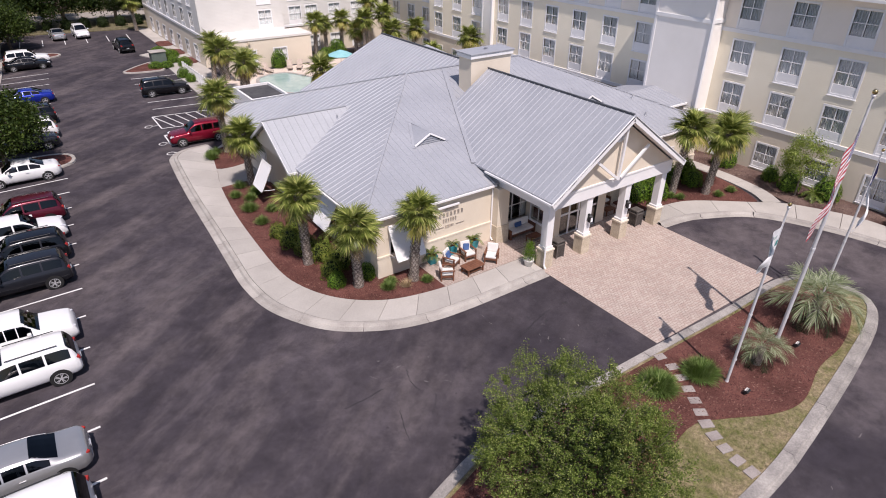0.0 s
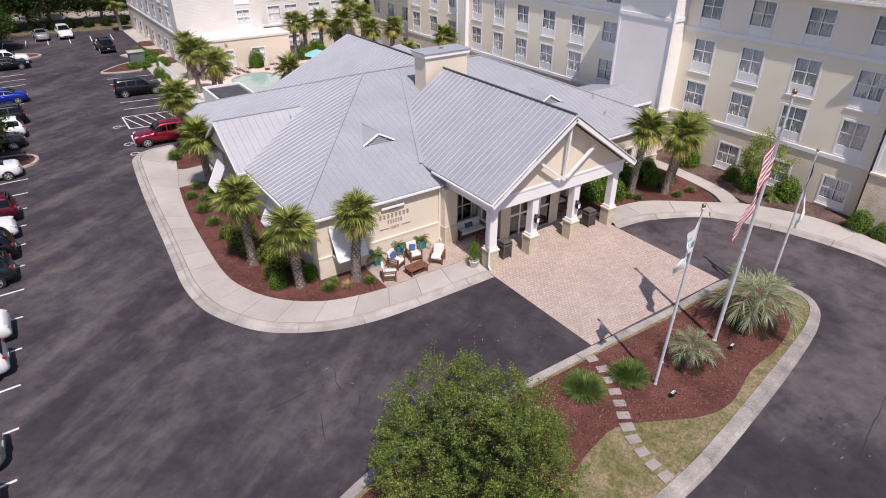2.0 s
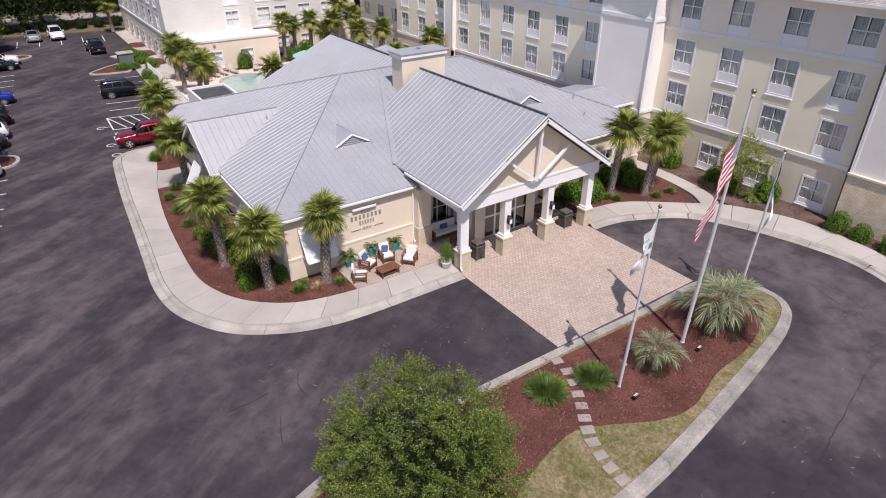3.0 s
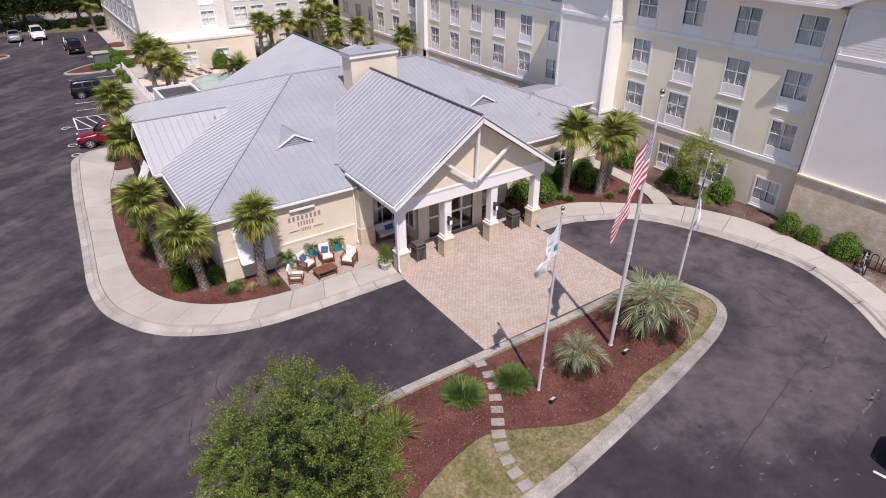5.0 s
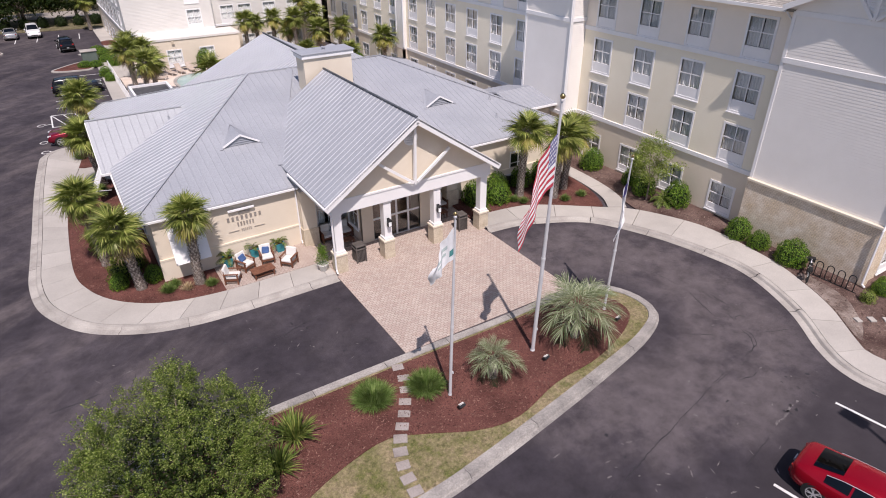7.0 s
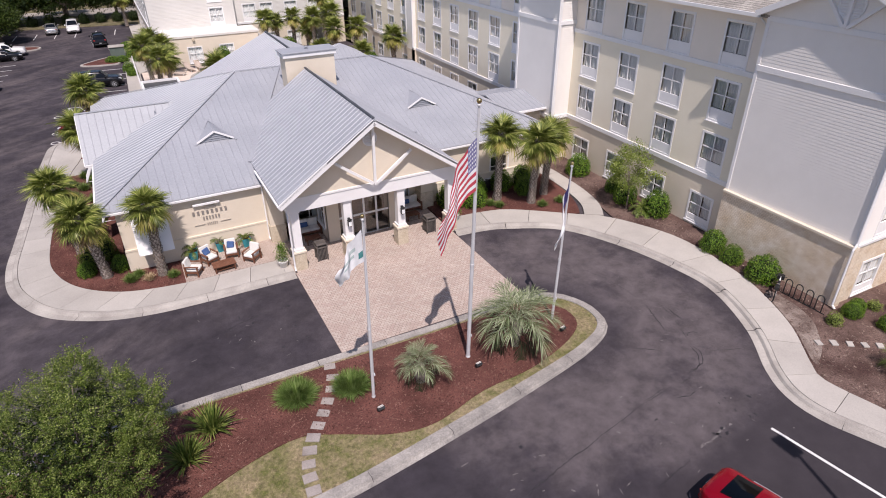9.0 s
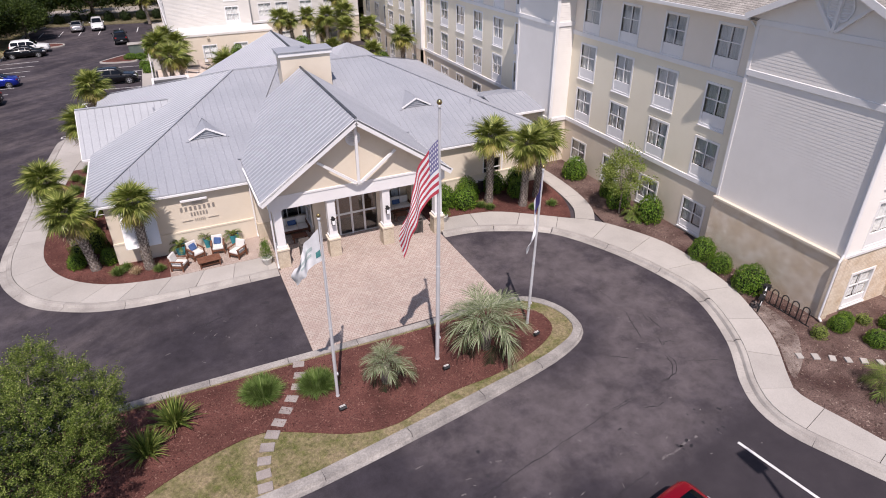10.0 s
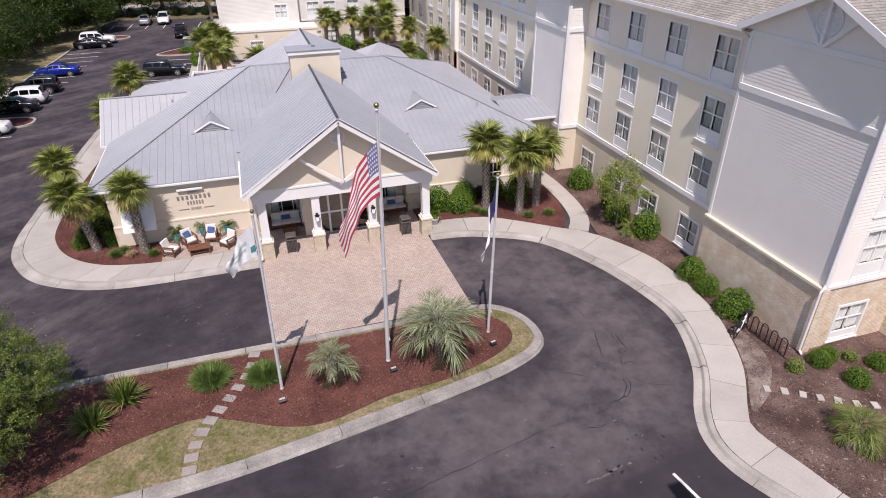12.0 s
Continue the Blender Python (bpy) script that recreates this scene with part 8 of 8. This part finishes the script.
# along the car from tail to nose: share of length, belt height, top height, half width, half width of the top
SHAPES = {
    "sedan": (4.85, [(0.0, 0.66, 0.68, 0.60, 0.50), (0.018, 0.84, 0.90, 0.76, 0.63), (0.06, 0.95, 1.02, 0.87, 0.70), (0.17, 0.97, 1.07, 0.91, 0.70), (0.24, 0.98, 1.20, 0.915, 0.66), (0.35, 0.98, 1.41, 0.915, 0.60), (0.50, 0.97, 1.46, 0.915, 0.61),
                      (0.60, 0.96, 1.40, 0.915, 0.62), (0.68, 0.95, 1.20, 0.91, 0.68), (0.745, 0.94, 1.00, 0.91, 0.74), (0.88, 0.86, 0.92, 0.89, 0.70), (0.96, 0.74, 0.80, 0.84, 0.62), (0.99, 0.60, 0.64, 0.78, 0.58), (1.0, 0.50, 0.52, 0.72, 0.55)], 0.33, (0.20, 0.36), (0.60, 0.735), (0.25, 0.70)),
    "fastback": (5.1, [(0.0, 0.70, 0.72, 0.52, 0.44), (0.015, 0.95, 1.00, 0.70, 0.58), (0.05, 1.04, 1.11, 0.84, 0.67), (0.10, 1.04, 1.17, 0.90, 0.68), (0.20, 0.99, 1.27, 0.925, 0.64), (0.32, 0.97, 1.40, 0.93, 0.60), (0.46, 0.96, 1.45, 0.93, 0.60), (0.58, 0.95, 1.40, 0.93, 0.61),
                         (0.68, 0.94, 1.18, 0.925, 0.68), (0.76, 0.93, 1.00, 0.92, 0.74), (0.88, 0.86, 0.92, 0.90, 0.70), (0.96, 0.72, 0.78, 0.82, 0.60), (0.99, 0.58, 0.62, 0.70, 0.50), (1.0, 0.50, 0.52, 0.58, 0.42)], 0.36, (0.12, 0.29), (0.585, 0.735), (0.21, 0.70)),
    "suv": (4.75, [(0.0, 0.72, 0.74, 0.78, 0.66), (0.015, 0.95, 1.05, 0.88, 0.72), (0.05, 1.08, 1.50, 0.92, 0.66), (0.09, 1.10, 1.68, 0.93, 0.66), (0.18, 1.10, 1.73, 0.935, 0.67), (0.40, 1.09, 1.75, 0.935, 0.68), (0.54, 1.07, 1.71, 0.935, 0.68),
                   (0.63, 1.06, 1.48, 0.93, 0.70), (0.715, 1.05, 1.14, 0.93, 0.76), (0.85, 1.00, 1.07, 0.92, 0.74), (0.95, 0.92, 0.98, 0.88, 0.68), (0.985, 0.72, 0.76, 0.82, 0.62), (1.0, 0.56, 0.58, 0.76, 0.58)], 0.37, (0.02, 0.085), (0.545, 0.705), (0.07, 0.67)),
    "truck": (5.3, [(0.0, 0.98, 1.0, 0.86, 0.78), (0.01, 1.05, 1.08, 0.92, 0.84), (0.10, 1.07, 1.10, 0.94, 0.86), (0.34, 1.07, 1.10, 0.94, 0.86), (0.36, 1.08, 1.45, 0.94, 0.70), (0.39, 1.09, 1.74, 0.94, 0.68), (0.50, 1.09, 1.79, 0.94, 0.69), (0.62, 1.07, 1.74, 0.94, 0.69),
                    (0.68, 1.06, 1.45, 0.935, 0.72), (0.74, 1.06, 1.18, 0.93, 0.78), (0.86, 1.04, 1.12, 0.92, 0.78), (0.96, 0.98, 1.04, 0.90, 0.72), (0.99, 0.78, 0.82, 0.86, 0.66), (1.0, 0.6, 0.62, 0.80, 0.62)], 0.40, (0.355, 0.39), (0.625, 0.735), (0.41, 0.68)),
}


def monotone(xs, ys):
    """Slopes for a smooth curve through points that never overshoots them."""
    d = [(ys[i + 1] - ys[i]) / (xs[i + 1] - xs[i]) for i in range(len(xs) - 1)]
    m = [d[0]] + [0.0 if d[i - 1] * d[i] <= 0 else 2 * d[i - 1] * d[i] / (d[i - 1] + d[i]) for i in range(1, len(d))] + [d[-1]]
    return m


SLOPES = {k: [monotone([p[0] for p in v[1]], [p[i] for p in v[1]]) for i in range(1, 5)] for k, v in SHAPES.items()}


def car_section(shape, t):
    st = SHAPES[shape][1]
    k = 0
    while k < len(st) - 2 and st[k + 1][0] < t:
        k += 1
    a, b = st[k], st[k + 1]
    h = b[0] - a[0]
    f = min(1, max(0, (t - a[0]) / h))
    c0, c1, c2, c3 = 2 * f ** 3 - 3 * f ** 2 + 1, f ** 3 - 2 * f ** 2 + f, 3 * f ** 2 - 2 * f ** 3, f ** 3 - f ** 2
    belt, top, w, wt = (c0 * a[i] + c1 * h * SLOPES[shape][i - 1][k] + c2 * b[i] + c3 * h * SLOPES[shape][i - 1][k + 1] for i in range(1, 5))
    zb = 0.24 if shape in ("sedan", "fastback") else 0.32
    zb += 0.10 * max(0, (0.06 - t) / 0.06) + 0.08 * max(0, (t - 0.95) / 0.05)
    return [(w * 0.86, zb), (w * 0.97, zb + 0.12), (w, zb + (belt - zb) * 0.5), (w * 0.985, belt - 0.05), (w * 0.945, belt), (wt + (w * 0.945 - wt) * 0.12, belt + (top - belt) * 0.88), (wt * 0.92, top), (wt * 0.5, top + 0.022), (0, top + 0.03)]


PROTO = {}


def car_meshes(shape, paint):
    if (shape, paint) in PROTO:
        return PROTO[shape, paint]
    L, st, wr, rear, front, side = SHAPES[shape]
    ts = sorted({*[s[0] for s in st], *[i / 64 for i in range(65)], 0.006, 0.012, 0.988, 0.994})
    bm = bmesh.new()
    rows = []
    for t in ts:
        sec = car_section(shape, t)
        x = (t - 0.5) * L
        full = [(-y, z) for y, z in sec] + [(y, z) for y, z in sec[-2::-1]]
        rows.append([bm.verts.new((x, y, z)) for y, z in full])
    for a, b in zip(rows, rows[1:]):
        for i in range(len(a) - 1):
            bm.faces.new((a[i], b[i], b[i + 1], a[i + 1]))
        bm.faces.new((a[-1], b[-1], b[0], a[0]))
    bm.faces.new(rows[0])
    bm.faces.new(rows[-1][::-1])
    bmesh.ops.recalc_face_normals(bm, faces=bm.faces[:])
    body = mesh_of("body", bm, PAINTS[paint])
    for p in body.polygons:
        p.use_smooth = True
    out = {"body": body}

    def glass(t0, t1, pts, sides, n=6):
        """A pane laid just proud of the shell between two points of the section."""
        bm = bmesh.new()
        for sgn in sides:
            g = []
            for i in range(n + 1):
                t = t0 + (t1 - t0) * i / n
                sec = car_section(shape, t)
                row = []
                for k, f in pts(i / n):
                    a, b = sec[k], sec[k + 1]
                    y, z = a[0] + (b[0] - a[0]) * f, a[1] + (b[1] - a[1]) * f
                    row.append(bm.verts.new(((t - 0.5) * L, sgn * (y + 0.008), z + 0.008)))
                g.append(row)
            for a, b in zip(g, g[1:]):
                for j in range(len(a) - 1):
                    bm.faces.new((a[j], b[j], b[j + 1], a[j + 1]))
        return mesh_of("glass", bm, CARGLASS)

    s0, s1 = side
    out["side"] = [glass(a, b, lambda u: ((4, 0.12), (4, 0.5), (4, 0.9)), (sg,)) for sg in (-1, 1) for a, b in ((s0, s0 + (s1 - s0) * 0.30), (s0 + (s1 - s0) * 0.33, s0 + (s1 - s0) * 0.62), (s0 + (s1 - s0) * 0.65, s1))]

    def screen(t0, t1):
        bm = bmesh.new()
        n, g = 5, []
        for i in range(n + 1):
            t = t0 + (t1 - t0) * i / n
            sec = car_section(shape, t)
            half = [(sec[k][0] * s, sec[k][1]) for k, s in (((6, 0.90), (7, 1), (8, 1)) if shape == "fastback" and t0 < 0.5 else ((5, 0.96), (6, 0.98), (7, 1), (8, 1)))]
            row = [(-y, z) for y, z in half] + [(y, z) for y, z in half[-2::-1]]
            g.append([bm.verts.new(((t - 0.5) * L + (0.012 if t0 > 0.5 else -0.012), y, z + 0.01)) for y, z in row])
        for a, b in zip(g, g[1:]):
            for j in range(len(a) - 1):
                bm.faces.new((a[j], b[j], b[j + 1], a[j + 1]))
        return mesh_of("screen", bm, CARGLASS)

    out["front"], out["rear"] = screen(*front), screen(*rear)
    bm = bmesh.new()
    bmesh.ops.create_cone(bm, cap_ends=True, segments=24, radius1=wr, radius2=wr, depth=0.22, matrix=pose(0, 0, 0, 90))
    out["tyre"] = mesh_of("tyre", bm, RUBBER)
    bm = bmesh.new()
    for k in range(18):
        boxm(bm, pose(0, 0, 0, 0, 20 * k) @ pose(0, 0, wr * 0.68), wr * 0.25, 0.24, wr * 0.05)
    for k in range(10):
        boxm(bm, pose(0, 0, 0, 0, 36 * k + (8 if k % 2 else -8)) @ pose(0, 0, wr * 0.36), wr * 0.075, 0.246, wr * 0.58)
    bmesh.ops.create_cone(bm, cap_ends=True, segments=12, radius1=wr * 0.16, radius2=wr * 0.16, depth=0.25, matrix=pose(0, 0, 0, 90))
    out["rim"] = mesh_of("rim", bm, ALLOY)
    # no well is cut: a black disc paints the shade round the wheel
    bm = bmesh.new()
    bmesh.ops.create_cone(bm, cap_ends=True, segments=24, radius1=wr * 1.14, radius2=wr * 1.14, depth=0.02, matrix=pose(0, 0, 0, 90))
    out["arch"] = mesh_of("arch", bm, RUBBER)
    PROTO[shape, paint] = out
    return out


def car(shape, paint, x, y, heading, label, rack=False):
    L, st, wr, *_ = SHAPES[shape]
    M = car_meshes(shape, paint)
    c = holder("car" if shape != "truck" else "pickup_truck", label, "car" if shape != "truck" else "pickup truck", "parked vehicles", at=(x, y, 0), rz=heading)
    body = part("body", M["body"], None, c)
    for me in M["side"]:
        part("side_window", me, None, c)
    part("windscreen", M["front"], None, c)
    part("rear_window", M["rear"], None, c)
    hw = 0.905 if shape in ("sedan", "fastback") else 0.93
    for t in (0.19, 0.81):
        for sy in (-1, 1):
            part("wheel_well_shade", M["arch"], None, c).matrix_basis = pose((t - 0.5) * L, sy * (hw - 0.002), wr + 0.02)
            w = part("wheel", M["tyre"], None, c)
            w.matrix_basis = pose((t - 0.5) * L, sy * (hw - 0.095), wr)
            part("rim", M["rim"], None, w)
    low = shape in ("sedan", "fastback")
    zl = 0.82 if low else 0.98
    for sy in (-1, 1):
        o = part("tail_light", new_box(-0.07, 0.10, -0.11, 0.11, -0.06, 0.05 if low else 0.12, bevel=0.03), TAIL, c)
        o.matrix_basis = pose(-L / 2 + (0.13 if low else 0.09), sy * (0.62 if low else 0.69), zl + (0.04 if low else 0), 0, 0, sy * (38 if low else 18))
        o = part("headlight", new_box(-0.2, 0.12, -0.14, 0.14, -0.07, 0.07, bevel=0.03), LAMP, c)
        o.matrix_basis = pose(L / 2 - 0.20, sy * 0.66, zl - 0.1, 0, 12, -sy * 22)
        part("mirror", new_box(0.16 * L - 0.08, 0.16 * L + 0.08, sy * 1.0 - 0.1, sy * 1.0 + 0.1, zl + 0.15, zl + 0.32, bevel=0.03), PAINTS[paint], c)
    part("grille", new_box(L / 2 - 0.10, L / 2 + 0.004, -0.42, 0.42, 0.42, 0.60, bevel=0.02), BLACK, c)
    part("number_plate", new_box(-L / 2 - 0.04, -L / 2 + 0.05, -0.15, 0.15, 0.60, 0.70), ALLOY, c)
    part("bumper", new_box(-L / 2 - 0.03, -L / 2 + 0.22, -0.60 if low else -0.78, 0.60 if low else 0.78, 0.36, 0.58, bevel=0.08), PAINTS[paint] if low else BLACK, c)
    if rack:
        for sy in (-0.6, 0.6):
            part("roof_rail", tube(bmesh.new(), (-0.36 * L, sy, 1.79), (0.03 * L, sy, 1.80), 0.022), BLACK, c)
    if low:
        s0, s1 = SHAPES[shape][5]
        for sy in (-1, 1):
            edge = []
            for i in range(25):
                u = i / 24
                sec = car_section(shape, s0 + (s1 - s0) * u)
                (y0, z0), (y1, z1) = sec[4], sec[5]
                edge.append(((s0 + (s1 - s0) * u - 0.5) * L, sy * (y0 + (y1 - y0) * 0.93 + 0.012), z0 + (z1 - z0) * 0.93))
            part("window_trim", pipe(bmesh.new(), edge, 0.014, 5), ALLOY, c)
        for sy in (-1, 1):
            for u in (-0.07, 0.14):
                part("door_handle", new_box(u * L - 0.1, u * L + 0.1, sy * 0.925 - 0.015, sy * 0.925 + 0.015, 0.82, 0.85, bevel=0.008), ALLOY, c)
    if shape == "truck":
        part("cargo_bed", new_box(-L / 2 + 0.08, -L / 2 + 0.33 * L, -0.78, 0.78, 1.112, 1.135), RUBBER, c)
    return c


def stall(y, L, out=0.35):
    if y < 32:
        y = -0.78 + (y + 1.3) * 1.0145
    return lot(-out - L / 2, y)


for shape, paint, y, hd, label, rk in (("suv", "white", -2.7, 180, "white sport-utility car parked nose in", True), ("sedan", "silver", 0.15, 180, "silver saloon car parked nose in", False), ("suv", "white", 5.75, 180, "white sport-utility car with roof rails", True),
                                       ("truck", "white", 8.5, 0, "white pickup truck parked nose out", False), ("suv", "grey", 14.1, 180, "dark grey sport-utility car with roof rails", True), ("suv", "black", 16.85, 180, "black sport-utility car with roof rails", True),
                                       ("suv", "white", 19.6, 0, "white sport-utility car parked nose out", False), ("suv", "maroon", 22.3, 180, "dark red estate car parked nose in", True), ("sedan", "white", 30.3, 180, "white saloon car beside a car park island", False),
                                       ("sedan", "grey", 38.3, 180, "dark saloon car parked under a tree", False), ("suv", "white", 41.0, 180, "white car under the tree", False), ("suv", "black", 45.4, 180, "black sport-utility car with tinted windows", True), ("sedan", "blue", 53.2, 180, "bright blue saloon car", False),
                                       ("sedan", "black", 69.6, 0, "black saloon car near a car park island", False), ("suv", "white", 72.4, 0, "white car near a car park island", False)):
    x, yy = stall(y, SHAPES[shape][0], 0.3 if y < 32 else 0.15)
    car(shape, paint, x, yy, hd + rnd(-1.5, 1.5), label, rk)
car("suv", "black", -13.5, 49.4, -4, "black sport-utility car in a bay by the walk")
car("suv", "wine", -14.75, 32.75, 176, "red compact car in a bay by the walk")
car("suv", "black", -13.0, 74.6, 94, "black sport-utility car standing in the drive")
car("suv", "white", -16.4, 88.0, -88, "white car parked against the verge")
car("sedan", "silver", -19.4, 88.4, 92, "silver saloon parked against the verge")
car("fastback", "red", 4.05, -22.72, -80, "bright red saloon car in a bay by the drive")
car("suv", "black", -38.8, 82.0, 10, "dark car on the far road")

# ---- loose litter of the beds and blades of the lawn ----
def inside(x, y, poly):
    c, n = False, len(poly)
    for i in range(n):
        (x0, y0), (x1, y1) = poly[i], poly[(i + 1) % n]
        if (y0 > y) != (y1 > y) and x < (x1 - x0) * (y - y0) / (y1 - y0) + x0:
            c = not c
    return c


def scatter(name, poly, count, z, size, mat, label, category, upright=False, keep=None):
    """Many small loose flakes, or short blades, spread over a plan outline."""
    xs, ys = [p[0] for p in poly], [p[1] for p in poly]
    vs, fs, k = [], [], 0
    while k < count:
        x, y = rnd(max(min(xs), -21), max(xs)), rnd(min(ys), max(ys))
        if not inside(x, y, poly) or (keep and not keep(x, y)):
            k += 0.25
            continue
        k += 1
        a = rnd(0, 6.2832)
        s = size * rnd(0.5, 1.4)
        if upright:
            d = Vector((math.cos(a), math.sin(a), 0)) * 0.006
            t = Vector((rnd(-1, 1), rnd(-1, 1), 0)) * s * 0.7
            q = [Vector((x, y, z)) - d, Vector((x, y, z)) + d, Vector((x, y, z + s)) + t]
        else:
            u = Vector((math.cos(a), math.sin(a), rnd(-0.4, 0.4))) * s
            w = Vector((-math.sin(a), math.cos(a), rnd(-0.4, 0.4))) * s * rnd(0.2, 0.45)
            c = Vector((x, y, z + rnd(0.004, 0.02)))
            q = [c - u - w, c + u - w, c + u + w, c - u + w]
        n = len(vs)
        vs += q
        fs.append(tuple(range(n, n + len(q))))
    me = bpy.data.meshes.new(name)
    me.from_pydata(vs, [], fs)
    me.materials.append(mat)
    return tagged(new(name, me), label, category, kind="stuff")


CHIP = leaf_mat("bark_chip", (0.045, 0.017, 0.014), (0.11, 0.044, 0.036), (0.26, 0.15, 0.12), 0.95, 0.0)
STRAW = leaf_mat("pine_straw", (0.06, 0.035, 0.028), (0.13, 0.085, 0.07), (0.30, 0.23, 0.19), 0.95, 0.0)
BLADE = leaf_mat("lawn_blade", (0.09, 0.12, 0.03), (0.24, 0.22, 0.09), (0.42, 0.35, 0.19), 0.8, 0.1)
BED_W = [p for p in W_BED[:-14] if p[1] < 22.1] + [(-10.5, 5.4), (-13.0, 5.4), (-13.0, 21.8), (-14.6, 21.95)]
scatter("bark_chips", ISLE_MULCH, 15000, 0.15, 0.035, CHIP, "loose red-brown bark chips on the island", "mulch")
scatter("bark_chips", BED_W, 9000, 0.11, 0.035, CHIP, "loose red-brown bark chips below the lobby wall", "mulch")
scatter("bark_chips", [(5.05, 5.4), (5.02, 2.3), (9.69, 1.5), (13.2, -0.9), (14.3, 0.6), (15.1, 5.4)], 4000, 0.11, 0.035, CHIP, "loose red-brown bark chips by the entrance", "mulch")
scatter("pine_straw", [p for p in E_BED if -25.0 < p[1] < -2.45] + [(15.5, -25.6), (24, -25.6), (22.5, -15.5), (18.0, -15.4), (18.0, 9.0), (16.2, 5.0), (15.9, 2.0), (15.3, -0.8)], 9000, 0.10, 0.05, STRAW, "loose faded pine straw below the hotel wall", "mulch")
scatter("lawn_blades", ISLE_IN, 34000, 0.115, 0.07, BLADE, "short thin dry grass blades on the island", "grass", True, lambda x, y: x > -19 and not inside(x, y, ISLE_MULCH))

# ---- pavers of the drive ----
PW, PD = 0.225, 0.150


def paver_block(bm, x, y, w, d):
    """One paver: a low block whose top is drawn in a little."""
    a, b, z0, z1 = 0.006, 0.013, 0.0, 0.014 + random.uniform(-0.0015, 0.0015)
    lo = [bm.verts.new((x + u, y + v, z0)) for u, v in ((a, a), (w - a, a), (w - a, d - a), (a, d - a))]
    hi = [bm.verts.new((x + u, y + v, z1)) for u, v in ((b, b), (w - b, b), (w - b, d - b), (b, d - b))]
    bm.faces.new(hi)
    for i in range(4):
        bm.faces.new((lo[i], lo[(i + 1) % 4], hi[(i + 1) % 4], hi[i]))


_one = bmesh.new()
paver_block(_one, 0, 0, PW, PD)
_one = mesh_of("paver", _one, PAVER_PIECE)
_rest, _k = bmesh.new(), 0
for _j in range(69):
    _y = -7.04 + _j * PD
    _x = -4.99 - (PW / 2 if _j % 2 else 0)
    while _x < 4.98:
        _x0, _x1 = max(_x, -4.99), min(_x + PW, 4.99)
        if _x1 - _x0 > 0.06:
            if _k < 300 and _x1 - _x0 > PW - 0.002:
                part("paver", _one, None, drive).matrix_basis = pose(_x, _y, random.uniform(-0.0015, 0.0015))
                _k += 1
            else:
                paver_block(_rest, _x0, _y, _x1 - _x0, PD)
        _x += PW
part("paver_field", _rest, PAVER_REST, drive)["kind"] = "stuff"
